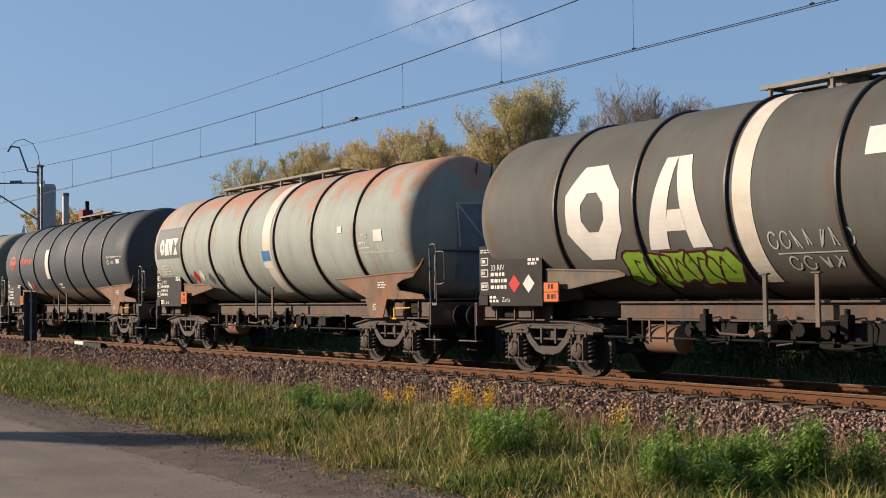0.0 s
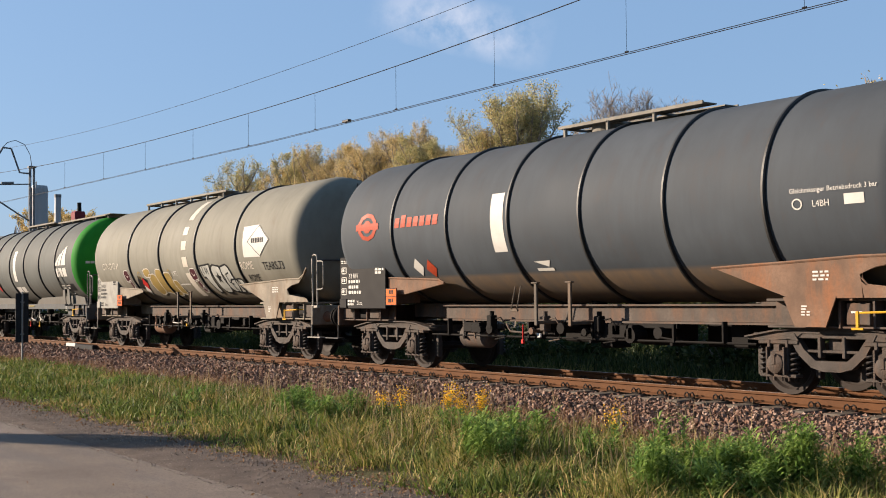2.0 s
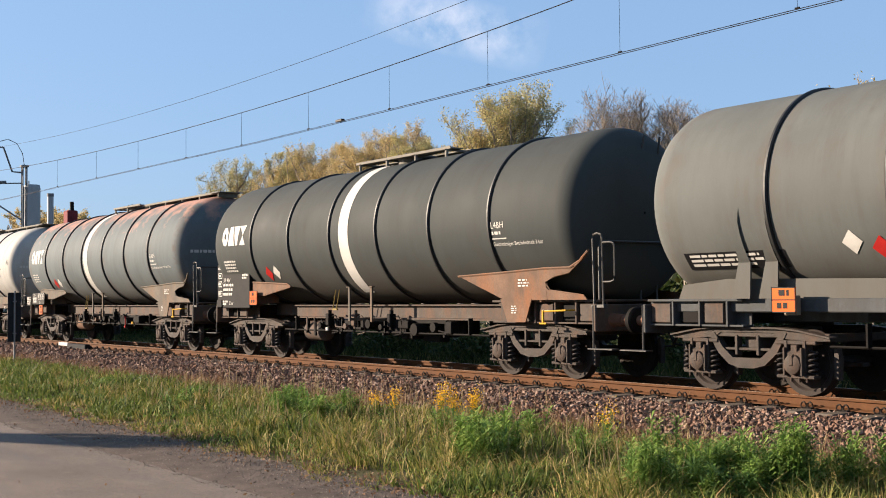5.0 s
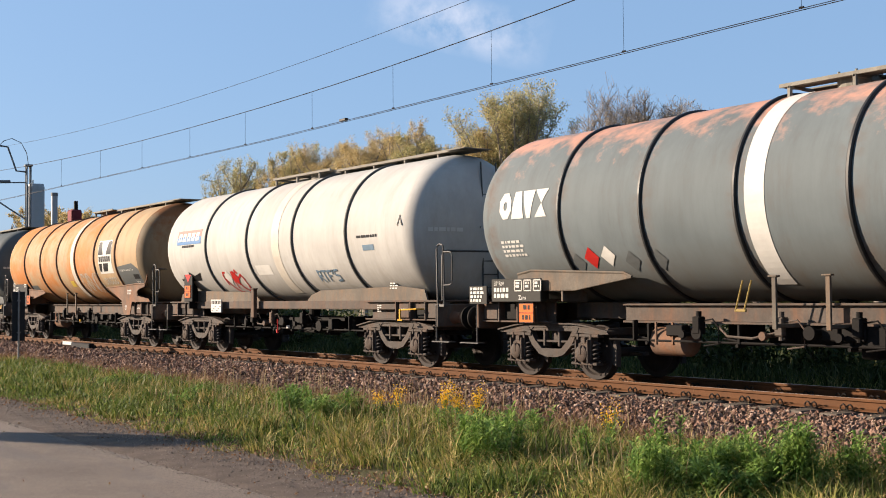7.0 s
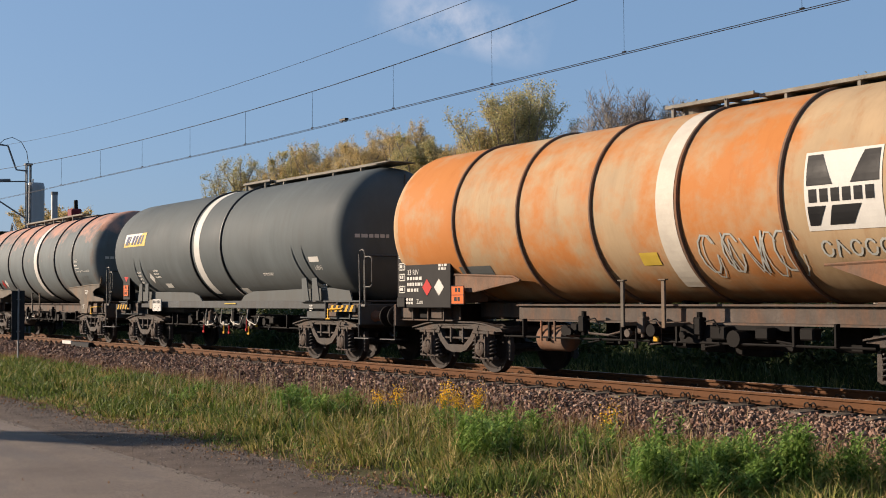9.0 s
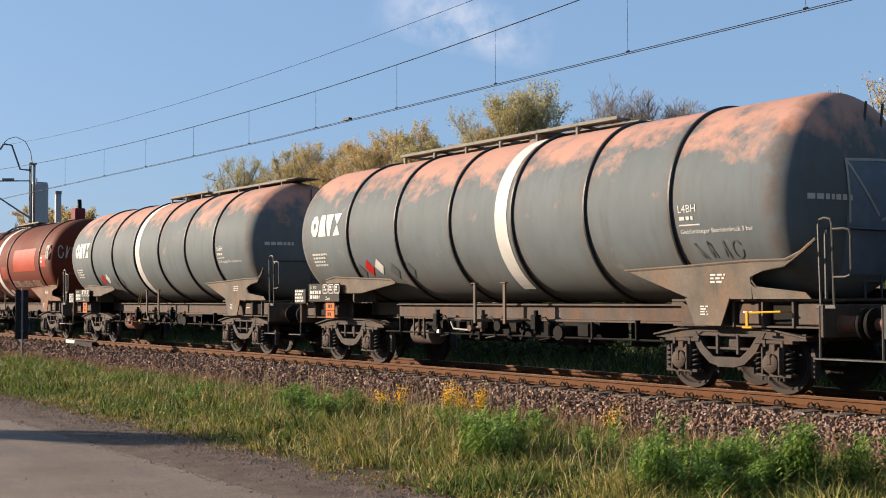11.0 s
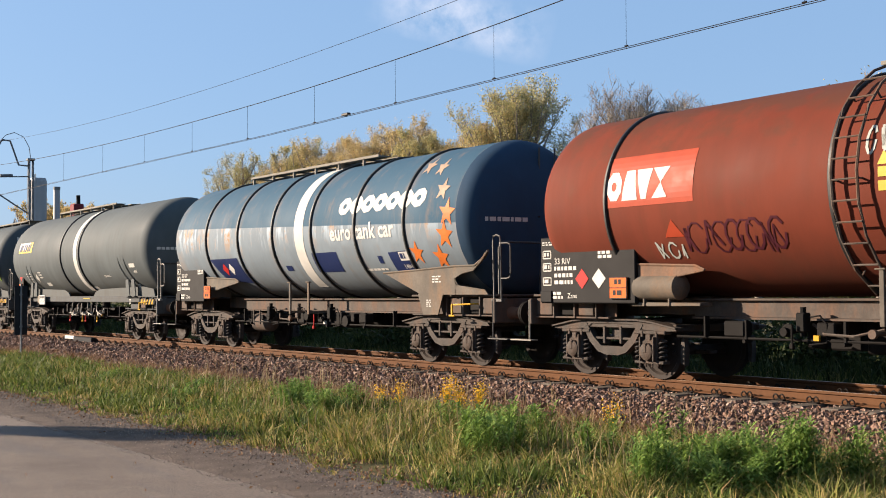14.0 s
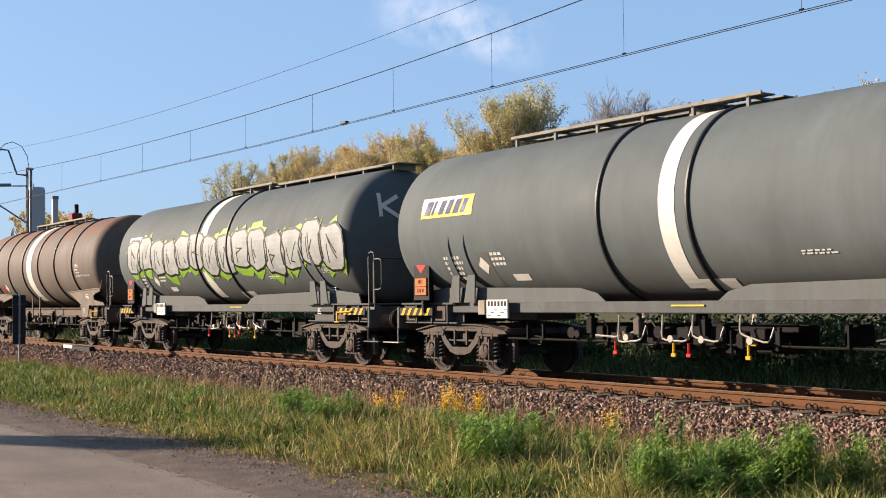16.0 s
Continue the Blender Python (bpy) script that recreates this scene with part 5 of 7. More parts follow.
def marks_dark(rng):
    r, w, d = Build(), Build(), Build()
    ringed(-5.8, 3.0, 0.78, 0.6, r, k=10, hole=0.7)
    strips(rect(-6.25, 2.93, -5.35, 3.07), 0.009, 0.1, r)
    ringed(-5.8, 3.0, 0.34, 0.28, r, k=8, hole=0.3)
    for i in range(7):
        strips(rect(-4.72 + 0.23 * i, 2.92, -4.55 + 0.23 * i, 3.12 + 0.05 * (i == 1), 0.03), 0.007, 0.1, r)
    diamond(-3.72, 2.06, 0.18, r)
    diamond(-4.15, 2.1, 0.18, w)
    lettering("Gleichmässiger Betriebsdruck 3 bar", 5.4, 2.85, 0.07, w)
    lettering("L4BH", 5.77, 2.65, 0.09, w)
    ringed(5.52, 2.7, 0.18, 0.16, w, k=10, hole=0.75)
    strips(rect(6.29, 2.65, 6.6, 2.79), 0.007, 0.1, w)
    strips(rect(-0.45, 1.93, 0.0, 1.98), 0.007, 0.1, w)
    strips([(-0.45, 2.1), (-0.1, 2.0), (0.0, 2.11)], 0.007, 0.1, w)
    return [("red round mark and lettering bars", "signal", r), ("white data lettering", "white", w)]


def marks_beige(rng):
    w, k, g, m, r, o, t = (Build() for _ in range(7))
    strips([(4.34, 2.56), (5.26, 2.55), (5.83, 2.96), (5.2, 3.36), (4.34, 3.34)], 0.006, 0.08, w)
    stroke([(4.63, 2.95), (5.21, 3.34), (5.81, 2.96), (5.26, 2.57), (4.63, 2.95)], 0.016, k, 0.011)
    bars(4.83, 2.9, 0.76, 0.13, 1, k, rng, lift=0.011, gap=0.05)
    # silver letters with black outlines
    for q in ([(1.42, 2.42), (2.08, 2.46), (2.02, 2.14), (1.5, 2.1)], [(1.62, 2.13), (1.98, 2.13), (1.98, 1.7), (1.8, 1.68)]):
        strips(q, 0.010, 0.08, g)
    stroke([(1.42, 2.42), (2.08, 2.46), (2.02, 2.14), (1.98, 1.7), (1.8, 1.68), (1.62, 2.11), (1.5, 2.1), (1.42, 2.42)], 0.045, k, 0.013)
    stroke([(1.58, 2.38), (1.6, 2.2)], 0.03, k, 0.013)
    stroke([(1.74, 2.38), (1.75, 2.22), (1.86, 2.36), (1.88, 2.2)], 0.03, k, 0.013)
    for u, v0, wd, h in ((2.42, 2.06, 0.62, 0.74), (2.98, 2.05, 0.6, 0.72), (3.24, 1.85, 0.5, 0.36), (3.56, 1.84, 0.36, 0.4)):
        ring = blob(u, v0, wd, h, rng, g, 0.010, rough=0.07)
        stroke(ring + ring[:1], 0.045, k, 0.013)
    star(2.42, 2.08, 0.17, k, lift=0.014)
    stroke([(3.1, 2.2), (2.92, 2.16), (2.9, 1.95), (3.1, 1.9)], 0.035, k, 0.013)
    lettering("TEARS.73", 5.26, 2.22, 0.2, k)
    lettering("ROME", 4.2, 1.96, 0.17, k, slant=0.1)
    stroke([(4.78, 1.9), (4.9, 1.9), (4.82, 1.8), (4.96, 1.8)], 0.025, k)
    lettering("ROME", 3.98, 2.26, 0.2, t)
    scribble(5.3, 1.72, 0.85, 0.24, 4, 0.03, w, rng)
    # two maroon figures with pale outlines
    for u, v0 in ((-4.26, 2.26), (0.86, 2.2)):
        ring = blob(u, v0, 0.42, 0.36, rng, m, 0.010, rough=0.06)
        stroke(ring + ring[:1], 0.022, w, 0.013)
        for q in ([(u - 0.02, v0 - 0.15), (u + 0.16, v0 - 0.12), (u + 0.2, v0 - 0.5), (u + 0.04, v0 - 0.48)],):
            strips(q, 0.009, 0.08, m)
            stroke(q, 0.022, w, 0.013)
        stroke([(u - 0.08, v0 + 0.04), (u - 0.02, v0 - 0.04), (u + 0.08, v0)], 0.02, w, 0.014)
        stroke([(u + 0.06, v0 - 0.4), (u + 0.22, v0 - 0.3), (u + 0.2, v0 - 0.48), (u + 0.36, v0 - 0.4)], 0.022, w, 0.014)
    # ochre letters, thinly filled
    for u, v0, wd, h in ((-2.55, 2.32, 0.5, 0.26), (-2.2, 1.98, 0.62, 0.62), (-1.62, 2.06, 0.62, 0.7), (-1.1, 1.98, 0.6, 0.66), (-0.66, 1.86, 0.4, 0.4)):
        ring = blob(u, v0, wd, h, rng, o, 0.009, rough=0.1)
        stroke(ring + ring[:1], 0.028, t, 0.012)
    for u, v0 in ((-3.2, 2.26), (-0.84, 2.26)):
        ringed(u, v0, 0.24, 0.26, o, k=10, hole=0.75, lift=0.011)
    lettering("LIFE", -0.6, 2.2, 0.13, w)
    bars(-0.45, 1.92, 0.8, 0.04, 1, w, rng, gap=0.1)
    strips([(-3.7, 1.9), (-3.05, 1.74), (-2.75, 2.12), (-3.4, 2.26)], 0.006, 0.08, k)
    diamond(-3.05, 2.0, 0.19, r, 0.014)
    diamond(-3.2, 1.82, 0.16, w, 0.012)
    scribble(-6.2, 2.5, 1.5, 0.2, 5, 0.025, t, rng)
    return [("white panels and thin tags", "white", w), ("grey puffy spray letters", "pale_spray", g), ("black outlines and tags", "black", k), ("maroon sprayed figures", "maroon", m), ("red hazard diamond", "red", r), ("faded ochre spray letters", "ochre_spray", o), ("thin pale spray lines", "cream", t)]


def marks_green(rng):
    w, k, r = Build(), Build(), Build()
    for q in ([(4.9, 2.78), (5.15, 2.78), (5.6, 3.2), (5.45, 3.17)], [(5.25, 2.78), (5.5, 2.78), (5.85, 3.35), (5.7, 3.3)], [(5.6, 2.78), (6.1, 2.78), (6.1, 3.45), (5.95, 3.42)]):
        strips(q, 0.007, 0.08, w)
    for i in range(3):
        strips(rect(4.8 + 0.46 * i, 2.38, 5.18 + 0.46 * i, 2.68), 0.007, 0.1, w)
    strips(rect(4.75, 1.88, 6.35, 2.12), 0.007, 0.08, k)
    bars(4.85, 1.91, 1.35, 0.18, 2, w, rng, lift=0.011)
    strips(rect(-6.6, 1.85, -4.7, 2.1), 0.007, 0.08, k)
    bars(-6.5, 1.87, 1.5, 0.2, 3, w, rng, lift=0.011)
    diamond(-3.55, 2.15, 0.16, w)
    diamond(-3.12, 2.06, 0.16, r)
    strips(rect(-0.7, 1.88, -0.15, 2.08), 0.007, 0.1, w)
    strips(rect(-0.05, 1.88, 0.4, 2.08), 0.007, 0.1, w)
    return [("white owner's mark and labels", "white", w), ("black data panels", "black", k), ("red hazard diamond", "red", r)]


def marks_white(rng):
    b, k, r, n, q, s = Build(), Build(), Build(), Build(), Build(), Build()
    for i in range(5):
        strips(rect(-5.42 + 0.29 * i, 3.08, -5.2 + 0.29 * i, 3.3, 0.03), 0.011, 0.1, q)
        strips(rect(-5.35 + 0.29 * i, 3.15, -5.28 + 0.29 * i, 3.22, 0.02), 0.014, 0.1, b)
    bars(-5.15, 2.9, 0.95, 0.07, 1, k, rng, gap=0.1)
    # loose red tag of three letters, a blue one of four
    stroke([(-2.93, 1.86), (-2.95, 2.08), (-2.88, 2.17), (-2.76, 2.17), (-2.74, 2.05), (-2.9, 1.98), (-2.7, 1.74), (-2.52, 1.63), (-2.42, 1.66)], 0.045, r)
    stroke([(-2.5, 1.76), (-2.42, 2.02), (-2.4, 2.17), (-2.28, 2.17), (-2.24, 1.98), (-2.2, 1.8)], 0.045, r)
    stroke([(-2.46, 1.92), (-2.22, 1.94)], 0.04, r)
    stroke([(-2.06, 2.14), (-2.14, 2.22), (-2.2, 2.12), (-2.16, 2.02), (-2.02, 2.04), (-1.9, 2.1), (-1.82, 2.0), (-1.82, 1.82), (-1.9, 1.7), (-2.05, 1.68), (-2.2, 1.78)], 0.05, r)
    diamond(-2.67, 2.03, 0.2, q, 0.012)
    diamond(-2.28, 2.02, 0.2, r, 0.012)
    for pts in ([(2.13, 1.87), (2.15, 2.1), (2.29, 2.08), (2.27, 1.99), (2.15, 1.98), (2.31, 1.85)], [(2.34, 2.09), (2.54, 2.09)], [(2.44, 2.09), (2.42, 1.86)], [(2.76, 2.09), (2.6, 2.08), (2.59, 1.86)], [(2.59, 1.98), (2.71, 1.98)], [(2.84, 2.1), (2.82, 2.02)], [(3.08, 2.1), (2.92, 2.09), (2.92, 1.99), (3.06, 1.98), (3.08, 1.88), (2.9, 1.86)]):
        stroke(pts, 0.045, n)
    strips([(-5.2, 1.98), (-4.45, 1.99), (-4.3, 2.2), (-4.75, 2.12), (-5.05, 2.24)], 0.007, 0.08, k)
    strips(rect(-0.84, 2.06, -0.04, 2.3), 0.005, 0.08, q)
    bars(-5.75, 1.75, 0.5, 0.3, 4, k, rng, gap=0.2)
    strips(rect(-5.5, 2.99, -3.9, 3.19), 0.006, 0.08, b)
    strips(rect(-5.5, 3.19, -3.9, 3.38), 0.006, 0.08, s)
    bars(4.3, 2.75, 1.1, 0.06, 1, k, rng, gap=0.1)
    strips(rect(4.5, 2.48, 4.95, 2.6), 0.006, 0.1, n)
    stroke([(5.95, 2.95), (6.03, 3.15), (6.11, 2.95)], 0.03, k)
    return [("light blue lettering bars", "lightblue", b), ("black tags and data", "black", k), ("red scrawled tag", "red", r), ("dull blue tag", "dull_blue", n), ("white signs and patch", "white", q), ("faded red band of the owner's mark", "faded_red", s)]


def marks_orange(rng):
    w, k, g, s, y = Build(), Build(), Build(), Build(), Build()
    strips(rect(3.4, 2.33, 4.62, 3.4), 0.006, 0.08, w)
    for q in ([(3.44, 2.94), (3.86, 2.94), (3.68, 3.36), (3.44, 3.36)], [(4.14, 2.94), (4.58, 2.94), (4.58, 3.36), (4.34, 3.36)], [(3.44, 2.4), (3.6, 2.4), (3.74, 2.66), (3.44, 2.66)], [(3.76, 2.4), (4.14, 2.4), (4.3, 2.66), (3.84, 2.66)]):
        strips(q, 0.011, 0.08, k)
    for i in range(6):
        strips(rect(3.47 + 0.18 * i, 2.71, 3.6 + 0.18 * i, 2.89), 0.011, 0.08, k)
    strips([(5.02, 2.52), (5.1, 1.84), (6.74, 1.84), (6.78, 2.4), (6.3, 2.6)], 0.006, 0.08, g)
    strips(rect(-5.0, 1.78, -4.0, 2.05), 0.006, 0.08, g)
    lettering("Zulässiger Betriebsdruck 3,0 bar", 5.15, 2.38, 0.065, w, lift=0.011)
    strips(rect(6.2, 2.12, 6.65, 2.26), 0.011, 0.1, k)
    lettering("L4BH", 6.25, 1.98, 0.09, w, lift=0.015)
    scribble(1.25, 1.78, 1.9, 0.62, 4, 0.03, s, rng)
    scribble(1.35, 1.7, 1.9, 0.7, 5, 0.02, s, rng)
    scribble(3.5, 1.98, 1.15, 0.22, 5, 0.03, s, rng)
    strips(rect(0.0, 1.95, 0.4, 2.15), 0.008, 0.1, y)
    return [("white square mark and data", "white", w), ("black shapes of the mark", "black", k), ("grey touched-up panels", "patch", g), ("silver spray tags", "pale_spray", s), ("yellow label", "yellow_mark", y)]


def marks_millet(spray):
    def made(rng):
        y, b, w, r, s, k, g, d = (Build() for _ in range(8))
        strips(rect(-6.1, 3.07, -4.4, 3.2), 0.006, 0.08, y)
        strips([(-5.2, 3.2), (-4.4, 3.2), (-4.4, 3.47), (-4.75, 3.47)], 0.006, 0.08, y)
        strips(rect(-6.1, 3.07, -4.4, 3.47), 0.004, 0.08, w)
        strips(rect(-4.55, 1.7, -4.05, 2.34), 0.004, 0.08, d)
        for i in range(6):
            strips(rect(-5.99 + 0.24 * i, 3.13, (-5.8, -5.68, -5.36, -5.12, -4.86, -4.66)[i], 3.4, 0.1), 0.011, 0.1, b)
        bars(-5.5, 1.8, 0.6, 0.5, 5, w, rng)
        bars(-4.0, 2.05, 0.5, 0.28, 3, w, rng)
        diamond(-4.3, 2.1, 0.16, w)
        strips(rect(-3.6, 1.8, -3.15, 1.92), 0.007, 0.1, w)
        strips(rect(0.8, 1.56, 1.55, 1.74), 0.007, 0.1, w)
        lettering("L4BH", 5.75, 2.12, 0.1, w)
        strips(rect(5.6, 2.3, 6.05, 2.42), 0.007, 0.1, w)
        bars(3.0, 2.02, 0.7, 0.08, 2, w, rng)
        out = [("blue and yellow mark", "yellow_mark", y), ("blue bars of the mark", "blue", b), ("white data and signs", "white", w), ("dark repainted patch", "patch", d)]
        if spray:
            for i in range(14):
                v0 = 2.86 + 0.1 * math.sin(i * 1.7) - 0.012 * i
                ring = blob(-5.65 + 0.93 * i, v0, 1.05, 1.02, rng, s, 0.012, rough=0.12)
                blob(-5.65 + 0.93 * i, v0 - 0.04, 1.12, 1.16, rng, g, 0.009, k=22, rough=0.3)
                stroke(ring + ring[:1], 0.055, k, 0.015)
                stroke([(-5.65 + 0.93 * i + rng.uniform(-0.25, 0.25), v0 + rng.uniform(-0.32, 0.32)) for _ in range(3)], 0.03, k, 0.015)
                stroke([(-5.85 + 0.93 * i, v0 - 0.35), (-5.85 + 0.93 * i + rng.uniform(-0.1, 0.1), v0 + rng.uniform(0, 0.3))], 0.03, k, 0.015)
            out += [("silver puffy spray letters", "silver_spray", s), ("black outlines of spray letters", "black", k), ("green splashes round spray letters", "green_spray", g)]
        return out
    return made


def marks_red(rng):
    w, r, s, d, p, y, k = (Build() for _ in range(7))
    strips(rect(-5.4, 2.8, -3.5, 3.62), 0.005, 0.08, r)
    mark_four(-5.38, 2.9, 1.36, 0.48, w, 0.01)
    strips(rect(2.38, 2.55, 5.27, 3.4), 0.005, 0.08, r)
    strips(rect(5.85, 2.67, 6.65, 3.1), 0.005, 0.08, r)
    strips(rect(0.6, 2.31, 1.44, 2.78), 0.005, 0.08, d)
    strips(rect(0.62, 1.66, 1.0, 1.84), 0.006, 0.08, p)
    strips(rect(-0.05, 1.7, 0.08, 1.9), 0.006, 0.08, p)
    strips([(-0.3, 3.06), (-0.12, 3.06), (-0.21, 3.26)], 0.007, 0.08, y)
    for v in (2.72, 2.9):
        strips(rect(-0.29, v, -0.13, v + 0.13), 0.007, 0.08, y)
    scribble(-0.5, 3.2, 0.55, 0.4, 3, 0.04, s, rng)
    lettering("EILEN.", 0.45, 2.06, 0.2, k, bold=0.01)
    scribble(-3.8, 2.03, 2.0, 0.48, 5, 0.04, k, rng)
    scribble(-3.75, 2.0, 1.9, 0.5, 4, 0.025, k, rng)
    scribble(-4.5, 1.95, 0.8, 0.26, 3, 0.03, s, rng)
    strips([(-4.2, 2.28), (-3.8, 2.28), (-4.0, 2.55)], 0.007, 0.08, r)
    bars(6.03, 2.76, 0.32, 0.28, 2, w, rng, lift=0.01)
    lettering("ZONKe .t. BONe . FUNK.", 1.75, 1.96, 0.24, s, bold=-0.004)
    scribble(6.6, 2.9, 0.35, 0.6, 4, 0.03, s, rng)
    return [("white owner's mark", "white", w), ("fresh red panels", "signal", r), ("pale spray tags", "pale_spray", s), ("dull red repainted patch", "dull_red", d), ("small pale plates", "cream", p), ("yellow warning labels", "yellow_mark", y), ("dark sprayed tag", "maroon", k)]


def marks_blue(rng):
    w, o, b, r, p = (Build() for _ in range(5))
    # the owner's mark: a row of seven slanted rings
    for i in range(7):
        u = 2.5 + 0.49 * i
        k = 0.52
        for j in range(8):
            a, c = 0.5 + 2 * math.pi * j / 8, 0.5 + 2 * math.pi * (j + 1) / 8
            q = [(u + k / 2 * math.cos(t) * n + 0.2 * math.sin(t) * n * 0.2, 3.37 + 0.2 * math.sin(t) * n) for t, n in ((a, 0.3), (a, 1), (c, 1), (c, 0.3))]
            strips(q, 0.007, 0.1, w)
    lettering("euro tank car", 1.9, 2.63, 0.345, w, bold=0.026)
    for i, (su, sv) in enumerate(((5.29, 4.03), (5.81, 3.96), (6.23, 3.48), (6.49, 3.01), (6.36, 2.58), (5.24, 2.26), (6.03, 2.15))):
        star(su, sv, (0.2, 0.2, 0.24, 0.29, 0.29, 0.25, 0.27)[i], p if i < 3 else o)
    strips([(-4.75, 2.38), (-3.1, 2.38), (-2.95, 1.72), (-4.3, 1.8)], 0.007, 0.08, b)
    strips(rect(0.9, 1.94, 2.03, 2.38), 0.007, 0.08, b)
    strips([(4.2, 1.9), (4.86, 1.92), (4.82, 2.32), (4.16, 2.3)], 0.007, 0.08, b)
    strips(rect(3.7, 2.08, 3.86, 2.24), 0.007, 0.1, b)
    strips(rect(4.55, 2.12, 4.88, 2.3), 0.011, 0.1, w)
    bars(4.58, 2.15, 0.26, 0.12, 1, b, rng, lift=0.015, gap=0.1)
    lettering("L4BH", 4.58, 1.96, 0.09, w, lift=0.012)
    bars(2.95, 1.93, 1.15, 0.05, 1, w, rng, gap=0.1)
    strips(rect(-0.6, 2.0, -0.3, 2.12), 0.007, 0.1, b)
    diamond(-4.02, 2.1, 0.16, r, 0.012)
    diamond(-3.65, 2.1, 0.15, w, 0.012)
    return [("white lettering and shapes of the owner's mark", "white", w), ("orange stars", "star", o), ("dark blue panels", "blue", b), ("red hazard diamond", "red", r), ("faded pale orange stars", "star_pale", p)]


GREY, PINK = (0.104, 0.121, 0.127), (0.36, 0.195, 0.145)
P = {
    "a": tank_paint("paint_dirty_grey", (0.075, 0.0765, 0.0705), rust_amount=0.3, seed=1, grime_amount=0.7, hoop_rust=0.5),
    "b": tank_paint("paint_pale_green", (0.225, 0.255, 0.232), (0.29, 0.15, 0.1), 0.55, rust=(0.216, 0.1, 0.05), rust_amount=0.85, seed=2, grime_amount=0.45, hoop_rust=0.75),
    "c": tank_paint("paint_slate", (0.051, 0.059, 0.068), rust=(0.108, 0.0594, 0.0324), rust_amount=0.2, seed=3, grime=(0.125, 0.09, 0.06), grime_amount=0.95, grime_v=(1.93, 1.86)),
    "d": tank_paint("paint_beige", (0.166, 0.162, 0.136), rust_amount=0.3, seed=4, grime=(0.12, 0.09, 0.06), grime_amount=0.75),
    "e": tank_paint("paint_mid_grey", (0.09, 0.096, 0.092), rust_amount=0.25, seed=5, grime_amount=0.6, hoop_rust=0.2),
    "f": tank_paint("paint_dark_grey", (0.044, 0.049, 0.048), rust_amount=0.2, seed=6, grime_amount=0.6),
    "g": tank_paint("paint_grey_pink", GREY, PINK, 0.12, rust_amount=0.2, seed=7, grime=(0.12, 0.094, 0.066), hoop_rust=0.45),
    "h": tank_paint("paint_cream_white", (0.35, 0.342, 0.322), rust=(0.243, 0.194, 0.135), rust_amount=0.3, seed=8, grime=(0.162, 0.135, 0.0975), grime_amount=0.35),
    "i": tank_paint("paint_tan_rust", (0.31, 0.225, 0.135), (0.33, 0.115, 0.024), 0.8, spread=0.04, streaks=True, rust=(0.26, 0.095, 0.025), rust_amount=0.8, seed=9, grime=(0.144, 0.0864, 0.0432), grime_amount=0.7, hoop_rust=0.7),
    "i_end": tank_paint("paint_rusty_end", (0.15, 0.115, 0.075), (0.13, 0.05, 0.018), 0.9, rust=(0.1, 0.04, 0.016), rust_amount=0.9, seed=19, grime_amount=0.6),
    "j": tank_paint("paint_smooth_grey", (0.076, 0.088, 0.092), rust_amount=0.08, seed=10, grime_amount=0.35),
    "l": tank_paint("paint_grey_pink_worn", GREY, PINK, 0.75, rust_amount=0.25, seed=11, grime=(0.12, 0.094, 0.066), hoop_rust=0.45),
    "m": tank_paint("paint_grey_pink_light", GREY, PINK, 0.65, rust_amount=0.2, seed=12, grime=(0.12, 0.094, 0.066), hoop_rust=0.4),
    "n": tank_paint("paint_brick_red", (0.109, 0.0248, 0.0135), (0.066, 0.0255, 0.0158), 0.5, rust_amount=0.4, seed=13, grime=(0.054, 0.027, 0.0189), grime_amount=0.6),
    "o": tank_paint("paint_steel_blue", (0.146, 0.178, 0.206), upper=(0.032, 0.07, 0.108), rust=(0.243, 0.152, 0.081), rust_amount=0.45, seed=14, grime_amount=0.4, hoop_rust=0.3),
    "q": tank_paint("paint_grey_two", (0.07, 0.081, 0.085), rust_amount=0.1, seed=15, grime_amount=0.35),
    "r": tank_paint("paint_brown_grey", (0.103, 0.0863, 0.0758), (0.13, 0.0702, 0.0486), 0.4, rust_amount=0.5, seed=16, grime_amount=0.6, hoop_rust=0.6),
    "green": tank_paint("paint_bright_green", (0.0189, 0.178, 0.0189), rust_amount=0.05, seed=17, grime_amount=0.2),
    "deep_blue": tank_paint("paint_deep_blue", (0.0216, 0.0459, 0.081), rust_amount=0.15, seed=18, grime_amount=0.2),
}


